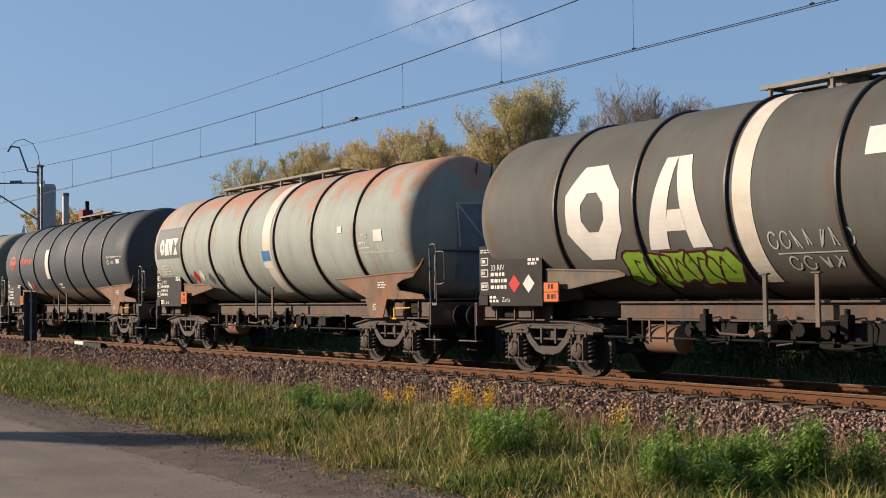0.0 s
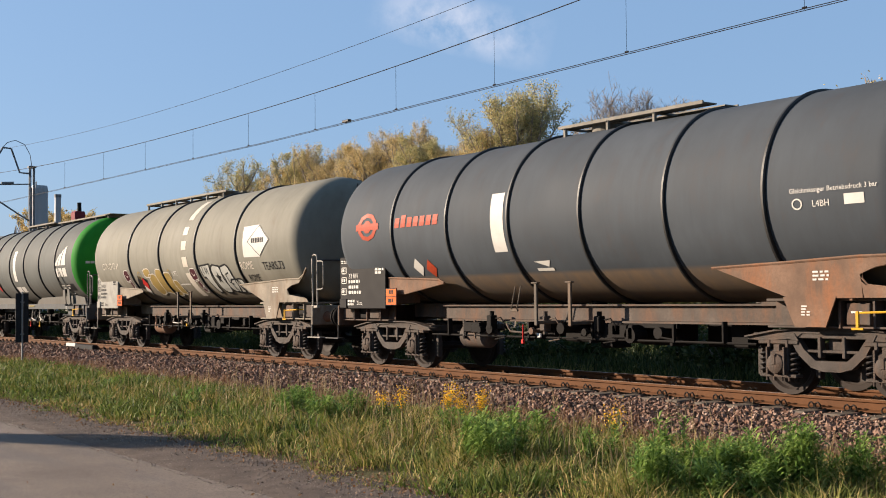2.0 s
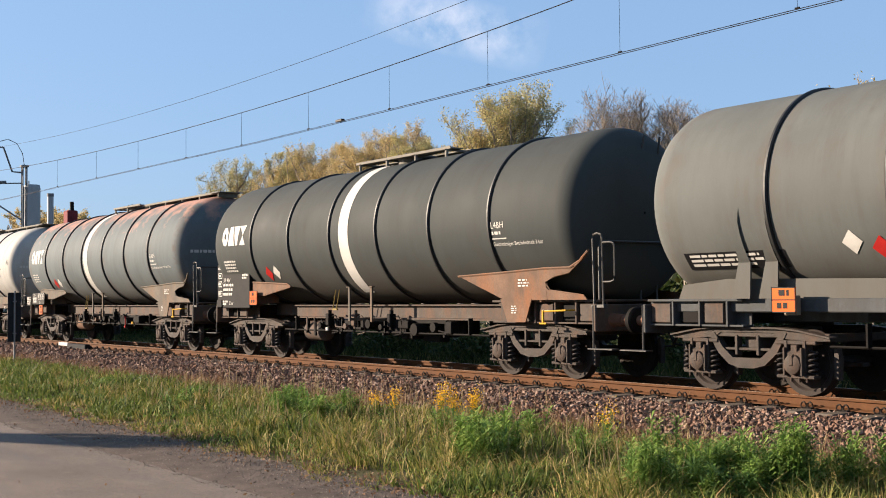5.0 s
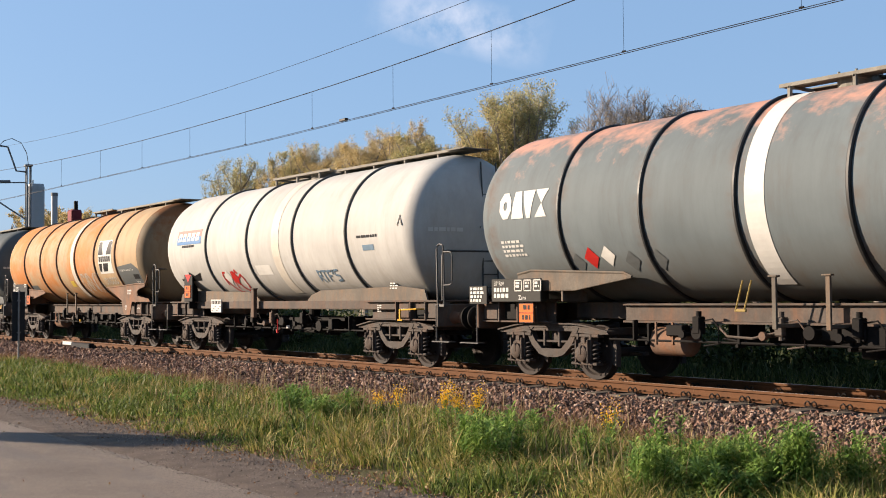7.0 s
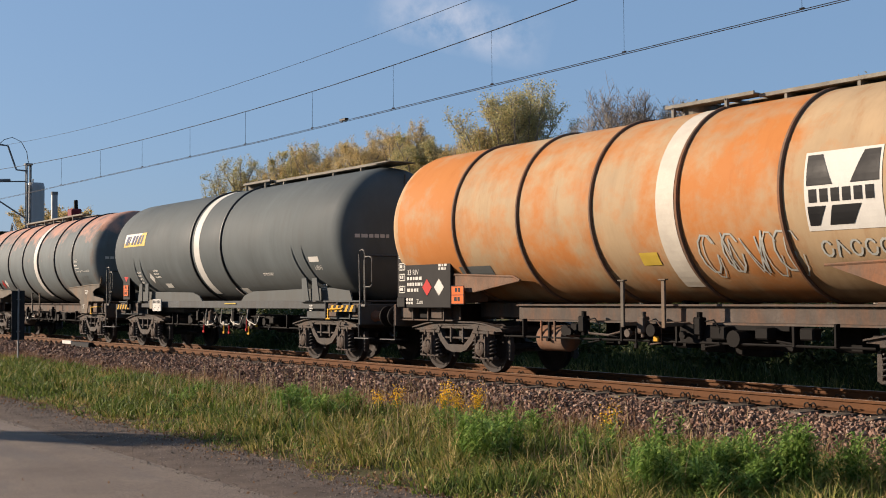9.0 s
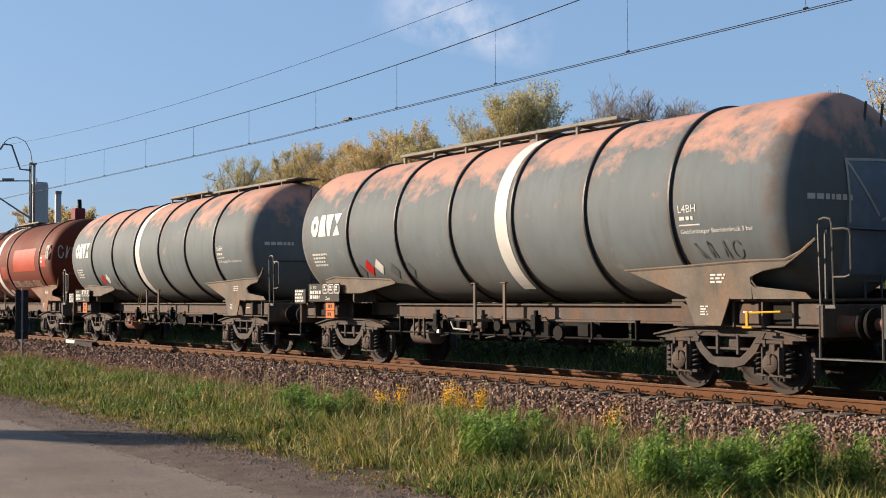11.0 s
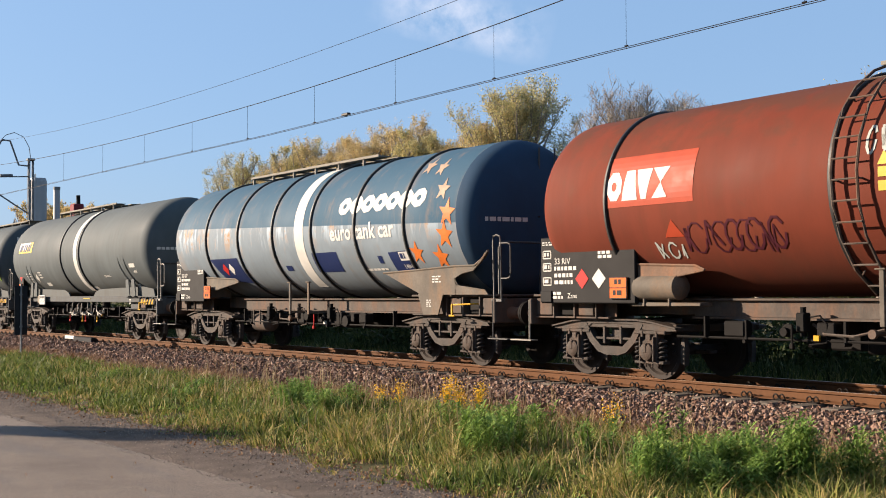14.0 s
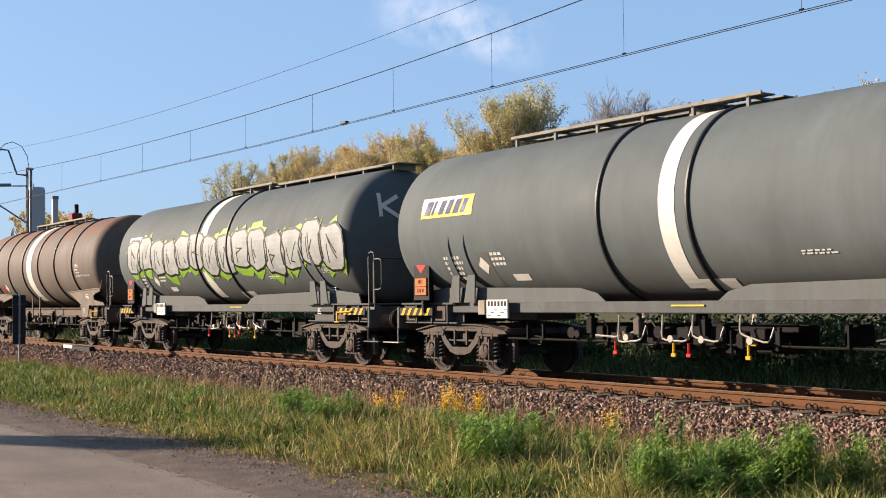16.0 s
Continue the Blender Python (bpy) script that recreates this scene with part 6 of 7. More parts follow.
def build_train():
    t = []
    t.append(wagon("dirty dark grey tank wagon with huge white mark and green graffiti", -11.18, 11.35, P["a"], stripe=(-0.8, -0.45), marks=marks_big, walkway=(-1.2, 2.6), seed=1))
    t.append(wagon("pale green-grey tank wagon with rust-pink shoulders and grey panel", -27.82, 11.15, P["b"], saddle="saddle_rust", marks=marks_cream, stripe=(0.4, 0.83), walkway=(-4.4, 2.4), end_patch=True, seed=2))
    t.append(wagon("slate grey tank wagon with red mark and rusty saddles", -44.42, 11.3, P["c"], saddle="saddle_rust", stripe=(-1.44, -1.06), stripe_v=(2.3, 3.38), marks=marks_dark, walkway=(-0.8, 2.8), seed=3))
    t.append(wagon("dirty beige tank wagon covered in graffiti", -60.67, 11.1, P["d"], saddle="saddle_beige", hoops=(-3.8, -1.33, 1.28, 3.89), stripe=(0.35, 0.68), stripe_v=((1.6, 2.25), (2.42, 2.7), (2.9, 3.15), (3.32, 3.55), (3.75, 4.3)), board="board_grey", marks=marks_beige, pipe="pale_pipe", walkway=(-5.2, 0.9), seed=4))
    t.append(wagon("grey tank wagon with bright green leading end", -76.8, 11.3, P["e"], stripe=(-0.45, -0.1), stripe_v=(2.3, 3.5), end_paint=P["green"], board=None, marks=marks_green, walkway=(-2.3, 1.2), long_walk=True, posts=False, modern=True, orange_at=(-4.9, 1.2), seed=5))
    t.append(wagon("dark grey tank wagon with white mark and black data board", -92.97, 11.1, P["f"], marks=marks_owner(text_u=5.0, patchy=False), stripe=(-0.5, -0.1), saddle="saddle_rust", seed=6))
    t.append(wagon("grey tank wagon with pink worn patches and broad white band", -109.55, 11.3, P["g"], marks=marks_owner(), stripe=(-0.74, -0.38), board="low", walkway=(-1.0, 1.4), long_walk=True, seed=7))
    t.append(wagon("clean cream-white tank wagon with small scrawled tags", -125.38, 10.05, P["h"], hoops=(-3.56, -1.08, 1.36, 3.85), half=6.7, stripe=(0.28, 0.66), marks=marks_white, board="small", walkway=(-1.8, 1.2), long_walk=True, modern=True, fins=False, orange_at=(-5.4, 1.5), hoop_mat="hoop_grey", seed=9))
    t.append(wagon("orange-tan rust-streaked tank wagon with square black mark", -140.85, 10.9, P["i"], end_paint=P["i_end"], marks=marks_orange, stripe=(0.58, 0.96), saddle="saddle_rust", walkway=(-0.3, 1.6), long_walk=True, seed=10, hoop_mat="saddle_rust"))
    t.append(wagon("smooth grey tank wagon with one white band", -157.18, 11.25, P["j"], hoops=(-0.95, 1.0), stripe=(-0.75, -0.38), marks=marks_millet(False), board="small", walkway=(0.0, 1.6), long_walk=True, modern=True, orange_at=(-6.6, 1.55), seed=11, posts=False))
    t.append(wagon("grey tank wagon with large pink bare patches", -173.2, 11.2, P["l"], marks=marks_owner(tag=True), stripe=(0.52, 0.87), board="low", walkway=(-4.4, 2.6), end_patch=True, seed=12))
    t.append(wagon("grey tank wagon with pink patches and white band", -190.0, 11.4, P["m"], marks=marks_owner(), stripe=(-0.82, -0.48), board="low", walkway=(-0.9, 2.0), long_walk=True, seed=13))
    t.append(wagon("brick red rusty tank wagon with brighter red panels", -206.57, 11.7, P["n"], hoops=(-5.42, -1.02, 1.65, 5.88), stripe=(-0.06, 0.36), marks=marks_red, pipe="pale_pipe", saddle="saddle_rust", walkway=(-1.0, 1.9), ladder=-0.72, seed=14))
    t.append(wagon("steel blue tank wagon with orange stars and white lettering", -222.98, 11.35, P["o"], end_paint=P["deep_blue"], marks=marks_blue, stripe=(0.22, 0.65), walkway=(-4.4, 2.2), seed=15))
    t.append(wagon("smooth grey tank wagon with blue and yellow mark", -239.45, 11.0, P["j"], hoops=(-0.91, 1.09), stripe=(0.48, 0.82), marks=marks_millet(False), board="small", walkway=(-4.6, 1.6), long_walk=False, modern=True, orange_at=(-6.6, 1.55), pipe="pale_pipe", seed=16, posts=False))
    t.append(wagon("grey tank wagon covered with silver graffiti letters", -255.62, 11.35, P["q"], hoops=(-0.95, 1.0), stripe=(-0.75, -0.32), marks=marks_millet(True), board="small", walkway=(-1.2, 1.4), long_walk=True, modern=True, orange_at=(-6.6, 1.55), seed=17, posts=False))
    t.append(wagon("brown-grey weathered tank wagon with close hoops", -272.0, 11.2, P["r"], hoops=(-4.9, -2.95, -1.0, 0.95, 2.9, 4.85), stripe=(-0.5, 0.1), marks=marks_owner(), walkway=(-3.0, 3.0), seed=18))
    return t


# ------------------------------------------------------------- overhead line
def build_wires():
    def contact(x):
        return 5.83 + max(0.0, (-30 - x)) * 0.0095

    def carrier(x):
        return 6.79 + 0.0016 * (x + 30) ** 2 if x > -30 else 6.79 + 0.00095 * (x + 30) ** 2

    line = thing("overhead_line", "overhead contact wires with droppers above the track", "overhead wire")
    xs = [-64 + 2 * i for i in range(42)]
    for dy in (-0.05, 0.05):
        part("contact_wire", Build().tube([(x, MID + dy, contact(x)) for x in xs], 0.0075, 5), M["wire"], line)
    part("carrier_wire", Build().tube([(x, MID, carrier(x)) for x in xs], 0.011, 5), M["wire"], line)
    for x in (-57.5, -52.0, -47.5, -43.0, -38.9, -34.9, -31.0, -27.1, -23.25, -19.5, -15.6, -11.7, -8.0, -4):
        part("dropper", Build().tube([(x, MID, contact(x)), (x, MID, carrier(x))], 0.0045, 4).tube([(x - 0.04, MID, contact(x) + 0.03), (x + 0.04, MID, contact(x) + 0.03)], 0.018, 5), M["wire"], line)
    part("wire_joint", Build().box(-25.65, -25.35, MID - 0.05, MID + 0.05, 5.84, 5.9, 0.01), M["wire"], line)
    part("feeder_wire", Build().tube([(x, RAIL + 2.5, 8.38 + 0.0011 * (x + 33) ** 2) for x in [-66 + 3 * i for i in range(30)]], 0.007, 5), M["wire"], line)
    # mast with its cantilever
    y = RAIL + 3.5
    m = thing("line_mast", "grey lattice steel mast of the overhead line", "mast", at=(-61.4, y, GROUND))
    for dx in (-0.11, 0.11):
        for dy in (-0.1, 0.1):
            part("leg", Build().box(dx - 0.025, dx + 0.025, dy - 0.025, dy + 0.025, 0, 8.75, 0.005), M["mast"], m)
    for s in (-0.11, 0.11):
        b = Build()
        for k in range(17):
            b.tube([(-0.11, s * 0.9, 0.3 + 0.5 * k), (0.11, s * 0.9, 0.55 + 0.5 * k)], 0.014, 4).tube([(0.11, s * 0.9, 0.55 + 0.5 * k), (-0.11, s * 0.9, 0.8 + 0.5 * k)], 0.014, 4)
        part("lattice", b, M["mast"], m)
    part("footing", Build().box(-0.4, 0.4, -0.4, 0.4, -0.3, 0.25, 0.03), M["sleeper"], m)
    part("mast_cap", Build().box(-0.2, 0.2, -0.18, 0.18, 8.72, 8.82, 0.02), M["mast"], m)
    part("top_arm", Build().tube([(-0.1, -0.1, 8.45), (-0.35, -0.5, 8.5), (-0.45, -0.9, 9.7), (-0.5, -1.3, 9.75)], 0.05, 6).tube([(-0.5, -1.3, 9.75), (-0.5, -1.45, 9.45)], 0.05, 6), M["mast"], m)
    part("jumper", Build().tube([(0, 0, 8.8), (0.02, -0.1, 9.4), (-0.05, -0.35, 9.9), (-0.25, -0.75, 10.12), (-0.4, -1.1, 10.0), (-0.5, -1.3, 9.78)], 0.018, 5), M["wire"], m)
    part("cantilever", Build().tube([(0, -0.15, 7.9), (0, -2.75, 7.75)], 0.035, 6).tube([(0, -0.15, 6.05), (0, -2.6, 7.6)], 0.04, 6).tube([(0, -0.9, 7.92), (0, -1.5, 7.88)], 0.075, 8).tube([(0, -1.9, 7.1), (0, -3.1, 6.55)], 0.025, 6), M["mast"], m)


# ------------------------------------------------------------- line-side things
def build_lineside():
    s = thing("trackside_sign", "narrow dark marker board on a thin pale post in the grass", "sign", at=(-38.33, 10.86, GROUND))
    part("post", Build().tube([(0, 0, -0.2), (0, 0, 2.25)], 0.03, 8), M["galv"], s)
    part("board", Build().box(-0.05, -0.03, -0.2, 0.2, 0.66, 2.2, 0.006), M["sign_back"], s)
    for z in (0.9, 1.9):
        part("clamp", Build().box(-0.035, 0.04, -0.05, 0.05, z, z + 0.04, 0.004), M["galv"], s)
    b = thing("track_magnet", "low black trackside box with a white face beside the rail", "signal box", at=(-42.5, RAIL - 0.42, 0))
    part("face", Build().box(-0.9, 0.1, -0.06, 0.02, -0.12, 0.0, 0.01), M["white"], b)
    part("case", Build().box(0.1, 2.0, -0.08, 0.12, -0.22, -0.02, 0.03), M["black"], b)
    # works in the distance
    def at(dist, x, z0, r, h, name, label, mat):
        ob = thing(name, label, "silo" if name == "silo" else "chimney", at=(x, dist, GROUND))
        part("shell", Build().tube([(0, 0, 0), (0, 0, h)], r, 24), mat, ob, smooth=40)
        return ob
    s1 = at(60, -202.2, 0, 1.35, 21.0, "silo", "tall pale metal silo of a distant works", M["silo"])
    part("roof", Build().tube([(0, 0, 21.0), (0, 0, 21.5)], [1.35, 1.2], 24), M["silo"], s1)
    part("railing", pipe_loop([(-0.8, -0.4, 20.6), (-0.8, -0.4, 22.2), (-0.3, -0.4, 22.2), (-0.3, -0.4, 20.9)], 0.06), M["mast"], s1)
    part("ladder", Build().box(-0.15, 0.15, -1.5, -1.34, 2, 21.2, 0.03), M["mast"], s1)
    c1 = at(60, -192.4, 0, 0.5, 19.2, "chimney", "plain pale chimney of a distant works", M["silo"])
    part("rim", Build().tube([(0, 0, 18.8), (0, 0, 19.3)], 0.55, 20), M["mast"], c1)
    d = thing("dust_filter", "dark red plant housing with a slanted duct", "works plant", at=(-182.2, 60, GROUND))
    part("housing", Build().box(-1.3, 0.9, -0.8, 0.8, 13.2, 15.9, 0.2), M["plant_red"], d)
    part("duct", Build().tube([(0.6, 0, 14), (0.3, 0, 17.2)], 0.32, 10), M["frame_dark"], d)
    part("frame", Build().box(-1.0, 0.6, -0.6, 0.6, 0, 13.25, 0.1), M["mast"], d)
    tr = thing("conveyor_tower", "rusty steel conveyor tower of a distant works", "works plant", at=(-213.5, 60, GROUND))
    g = Build()
    for x, h in ((-5, 12), (-2.5, 15.5), (0, 13.5), (3, 12.5)):
        g.tube([(x, 0, 0), (x, 0, h)], 0.12, 6)
    g.tube([(-5, 0, 12), (-2.5, 0, 15.5), (3, 0, 12)], 0.12, 6).tube([(-7, 0, 9), (3, 0, 12.6)], 0.25, 6)
    part("frame", g, M["mast"], tr)
    part("hall", Build().box(-12, 2.5, -3, 3, 0, 10.6, 0.2), M["silo"], tr)


# ------------------------------------------------------------- plants
def leaves_shape(points, size, rng, squash=1.0):
    """Small folded leaves, one at each point."""
    n = len(points)
    p = np.asarray(points, float)
    d = rng.normal(size=(n, 3))
    d /= np.linalg.norm(d, axis=1)[:, None]
    e = np.cross(d, rng.normal(size=(n, 3)))
    e /= np.linalg.norm(e, axis=1)[:, None]
    s = size * rng.uniform(0.6, 1.4, (n, 1))
    up = np.cross(d, e) * 0.12
    v = np.stack([p - d * s, p + e * s * 0.42 * squash + up * s, p + d * s, p - e * s * 0.42 * squash + up * s], 1).reshape(-1, 3)
    return v, np.arange(4 * n).reshape(-1, 4)


def quick_mesh(name, v, f):
    me = bpy.data.meshes.new(name)
    me.from_pydata(v.tolist() if hasattr(v, "tolist") else v, [], f.tolist() if hasattr(f, "tolist") else f)
    me.update()
    return me


def tree(name, label, x, y, height, width, leaf, seed, leaves=5000, limbs=9, size=0.16, low=0.18, bare=False, fork=5):
    """Trunk, limbs and twigs that taper, with leaves gathered round the twigs."""
    rng, r = np.random.default_rng(seed), random.Random(seed)
    t = thing(name, label, "tree", at=(x, y, GROUND))
    base = max(0.1, height * 0.018)
    lean = Vector((r.uniform(-0.05, 0.05), r.uniform(-0.05, 0.05), 1))
    spine = [Vector((0, 0, -0.2)) + lean * height * 0.88 * k / 6 + Vector((r.uniform(-1, 1), r.uniform(-1, 1), 0)) * height * 0.012 * k for k in range(7)]
    part("trunk", Build().tube(spine, [base * (1 - 0.13 * k) for k in range(7)], 8), M["bark"], t)
    tips = []
    for i in range(limbs):
        h = low + (0.97 - low) * (i + r.random() * 0.5) / limbs
        k = min(5.99, h * 6)
        root = spine[int(k)].lerp(spine[int(k) + 1], k % 1)
        a = i * 2.4 + r.uniform(-0.4, 0.4)
        reach = width / 2 * (0.35 + 0.65 * math.sin(math.pi * min(1, h * 0.75 + 0.2))) * r.uniform(0.75, 1.05)
        tip = root + Vector((math.cos(a) * reach, math.sin(a) * reach, (height - root.z) * r.uniform(0.5, 0.95)))
        midp = root.lerp(tip, 0.45) + Vector((math.cos(a), math.sin(a), -0.2)) * reach * 0.12
        lb = Build().tube([root, midp, tip], [base * 0.45, base * 0.26, base * 0.06], 5)
        for j in range(fork):
            q = root.lerp(tip, 0.25 + 0.72 * j / fork)
            e = q + Vector((r.uniform(-1, 1), r.uniform(-1, 1), r.uniform(0.3, 1.6))).normalized() * width * r.uniform(0.1, 0.2)
            lb.tube([q, q.lerp(e, 0.5) + Vector((0, 0, -0.03 * width * r.random())), e], [base * 0.14, base * 0.09, base * 0.03], 4)
            tips.append((q.lerp(e, 0.2), e))
            for _ in range(9 if bare else 3):
                b0 = q.lerp(e, r.uniform(0.2, 1))
                e2 = b0 + (Vector((r.uniform(-1, 1), r.uniform(-1, 1), r.uniform(0.3, 1.5))).normalized()) * width * r.uniform(0.05, 0.13)
                lb.tube([b0, e2], [base * 0.06, base * 0.03], 3, False)
                tips.append((b0, e2))
                for _ in range(7 if bare else 0):
                    b1 = b0.lerp(e2, r.uniform(0.2, 1))
                    lb.tube([b1, b1 + Vector((r.uniform(-1, 1), r.uniform(-1, 1), r.uniform(0.2, 1.3))).normalized() * width * r.uniform(0.025, 0.06)], [base * 0.035, base * 0.02], 3, False)
        tips.append((midp, tip))
        part("limb", lb, M["bark"], t)
    if leaves:
        n = leaves
        # some twigs are nearly bare, others full
        weight = rng.uniform(0.1, 1.0, len(tips)) ** 1.5
        pick = rng.choice(len(tips), n, p=weight / weight.sum())
        a = np.array([q[0] for q in tips])[pick]
        b = np.array([q[1] for q in tips])[pick]
        u = rng.uniform(0, 1.08, (n, 1))
        pts = a + (b - a) * u + rng.normal(size=(n, 3)) * width * 0.03 * (1.15 - 0.6 * u)
        v, f = leaves_shape(pts, size, rng)
        part("crown", quick_mesh("crown", v, f), M[leaf], t, "thin autumn foliage with gaps")
    return t


def bush(x, y, w, h, seed, leaf="bush_leaf", n=1400):
    rng, r = np.random.default_rng(seed), random.Random(seed)
    t = thing("bush", "dense uneven wild bush behind the track", "bush", "bushes behind the track", at=(x, y, GROUND))
    stems, tips = Build(), []
    for k in range(9):
        a, q = k * 2.4, r.uniform(0.2, 1) * w / 2
        tip = Vector((math.cos(a) * q, math.sin(a) * q, h * r.uniform(0.6, 1.05)))
        stems.tube([(0, 0, -0.1), tip * 0.5 + Vector((0, 0, h * 0.1)), tip], [0.03, 0.02, 0.006], 4)
        tips.append(tip)
    tagged(part("stem", stems, M["bark"], t), kind="stuff")
    pick = rng.integers(0, len(tips), n)
    b = np.array(tips)[pick]
    pts = b * rng.uniform(0.1, 1.05, (n, 1)) + rng.normal(size=(n, 3)) * np.array([w * 0.14, w * 0.14, h * 0.1])
    pts[:, 2] = np.abs(pts[:, 2])
    v, f = leaves_shape(pts, 0.085, rng)
    part("foliage", quick_mesh("foliage", v, f), M[leaf], t)
    return t


def blades(name, xy, base, height, width, lean, material, label, category, seed, face=None):
    """Grass: a two-step blade at each point."""
    rng = np.random.default_rng(seed)
    n = len(xy)
    a = rng.uniform(0, 2 * np.pi, n) if face is None else face
    d = np.stack([np.cos(a), np.sin(a), np.zeros(n)], 1)
    # blades turn their flat side in all directions
    b = rng.uniform(0, 2 * np.pi, n)
    s = np.stack([np.cos(b), np.sin(b), np.zeros(n)], 1)
    p = np.column_stack([xy, base])
    h, w, k = height[:, None], width[:, None], lean[:, None]
    up = np.array([0, 0, 1.0])
    v = np.stack([p - s * w, p + s * w, p + up * h * 0.55 + d * h * k * 0.3 + s * w * 0.8, p + up * h * 0.55 + d * h * k * 0.3 - s * w * 0.8, p + up * h * (1 - 0.25 * k) + d * h * k], 1).reshape(-1, 3)
    q = np.arange(n)[:, None] * 5
    faces = (q + np.array([0, 1, 2, 3])).tolist() + (q + np.array([3, 2, 4])).tolist()
    ob = part(name, quick_mesh(name, v, faces), M[material])
    return tagged(ob, label, category, kind="stuff")


def edge_noise(x, y, k=0.6):
    return np.array([noise.noise(Vector((a * k, b * k, 3.1))) for a, b in zip(x, y)])


def build_grass():
    rng = np.random.default_rng(5)
    # tufts between lane and ballast, denser where the camera is near
    k = 9000
    cx = -4.5 - 50 * rng.random(k) ** 1.6
    cy = rng.uniform(6.2, 12.0, k)
    z, z2 = edge_noise(cx, cy, 0.5), edge_noise(cx, cy, 1.9)
    keep = (cy > 6.5 + 0.4 * z + 0.3 * z2) & (cy < 11.25 + 0.5 * z + 0.4 * z2) & (rng.random(k) < 0.75 + 0.8 * z2)
    cx, cy, z2 = cx[keep], cy[keep], z2[keep]
    tall = np.clip(0.13 + 0.2 * rng.random(len(cx)) ** 2 + 0.22 * z2, 0.06, 0.42) * np.clip((cy - 6.0) / 1.3, 0.3, 1) * np.where(cx > -17, 1.2, 1.0) * np.clip((12.2 - cy) / 1.8, 0.35, 1)
    m = 19
    off = rng.normal(size=(len(cx), m, 2)) * (0.05 + 0.12 * tall[:, None, None])
    xy = (np.stack([cx, cy], 1)[:, None] + off).reshape(-1, 2)
    face = (np.arctan2(off[..., 1], off[..., 0]) + rng.normal(size=off.shape[:2]) * 0.7).reshape(-1)
    h = (tall[:, None] * rng.uniform(0.35, 1.15, (len(cx), m))).reshape(-1)
    base = GROUND + np.clip((xy[:, 1] - 11.3) / 1.6, 0, 1) * 0.19 - 0.01
    far = np.clip(0.0055 + 0.00018 * (-xy[:, 0] - 6), 0.0055, 0.013)
    wide, bend = far * rng.uniform(0.6, 1.4, len(h)), rng.uniform(0.25, 1.1, len(h))
    lush = np.repeat(edge_noise(cx, cy, 0.9) + 0.5 * edge_noise(cx + 40, cy, 3.0) + rng.normal(size=len(cx)) * 0.12 > 0.02 + 0.22 * np.clip((cx + 18) / 6, -1, 1), m)
    blades("grass", xy[~lush], base[~lush], h[~lush], wide[~lush], bend[~lush], "grass", "uncut green and straw-coloured roadside grass in tufts", "grass", 1, face[~lush])
    blades("grass", xy[lush], base[lush], h[lush], wide[lush] * 1.2, bend[lush], "lush", "lush dark green roadside grass in tufts", "grass", 6, face[lush])
    # dry stalks
    n = 1500
    x = -5 - 22 * rng.random(n) ** 1.3
    y = rng.uniform(8.0, 12.2, n)
    z = edge_noise(x, y, 0.5)
    keep = z > -0.1
    x, y = x[keep], y[keep]
    blades("dry_stalks", np.column_stack([x, y]), GROUND + np.clip((y - 11.3) / 1.6, 0, 1) * 0.19, rng.uniform(0.25, 0.62, len(x)), np.full(len(x), 0.0045), rng.uniform(0.05, 0.35, len(x)), "straw", "thin dry straw-coloured stalks among the grass", "dry grass", 2)
    # grass behind the track, its dark leaf colour standing for the train's shade
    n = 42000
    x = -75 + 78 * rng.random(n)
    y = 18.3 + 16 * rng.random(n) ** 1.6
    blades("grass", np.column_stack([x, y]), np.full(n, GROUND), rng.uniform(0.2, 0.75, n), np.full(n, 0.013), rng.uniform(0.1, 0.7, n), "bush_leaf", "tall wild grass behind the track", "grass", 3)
    # lighter copy of that grass for the strip where sun reaches under the wagons
    n = 11000
    x = -60 + 62 * rng.random(n)
    y = rng.uniform(17.7, 19.6, n)
    keep = edge_noise(x, y, 0.5) > -0.08
    x, y = x[keep], y[keep]
    blades("grass", np.column_stack([x, y]), np.full(len(x), GROUND), rng.uniform(0.15, 0.5, len(x)), np.full(len(x), 0.011), rng.uniform(0.2, 0.9, len(x)), "grass", "straw-coloured wild grass along the far side of the track", "grass", 7)
    # low broad-leaved weeds and brown dead growth
    n = 16000
    x = -5 - 36 * rng.random(n) ** 1.5
    y = rng.uniform(6.7, 11.4, n)
    keep = edge_noise(x, y, 1.1) > 0.02
    x, y = x[keep], y[keep]
    v, f = leaves_shape(np.column_stack([x, y, GROUND + 0.02 + 0.13 * rng.random(len(x)) ** 2]), 0.019, rng, 1.5)
    tagged(part("low_weeds", quick_mesh("low_weeds", v, f), M["herb"]), "low broad-leaved weeds among the grass", "weeds", kind="stuff")
    n = 17000
    x = -5 - 45 * rng.random(n) ** 1.4
    y = rng.normal(size=n) * 0.35 + 11.25
    keep = edge_noise(x, y, 0.8) > -0.05
    x, y = x[keep], y[keep]
    blades("dead_growth", np.column_stack([x, y]), GROUND + np.clip((y - 11.3) / 1.6, 0, 1) * 0.19, rng.uniform(0.05, 0.24, len(x)), np.full(len(x), 0.009), rng.uniform(0.2, 1.2, len(x)), "litter", "brown dead growth at the foot of the ballast", "dry plants", 4)
    # dead leaves along the lane's edge
    n = 3200
    x = -5 - 26 * rng.random(n) ** 1.4
    y = 6.55 + rng.normal(size=n) * 0.34 + 0.1
    far = rng.random(n) < 0.012
    y[far] = rng.uniform(3.5, 6, far.sum())
    v, f = leaves_shape(np.column_stack([x, y, GROUND + 0.02 + 0.03 * rng.random(n)]), 0.02, rng, 1.4)
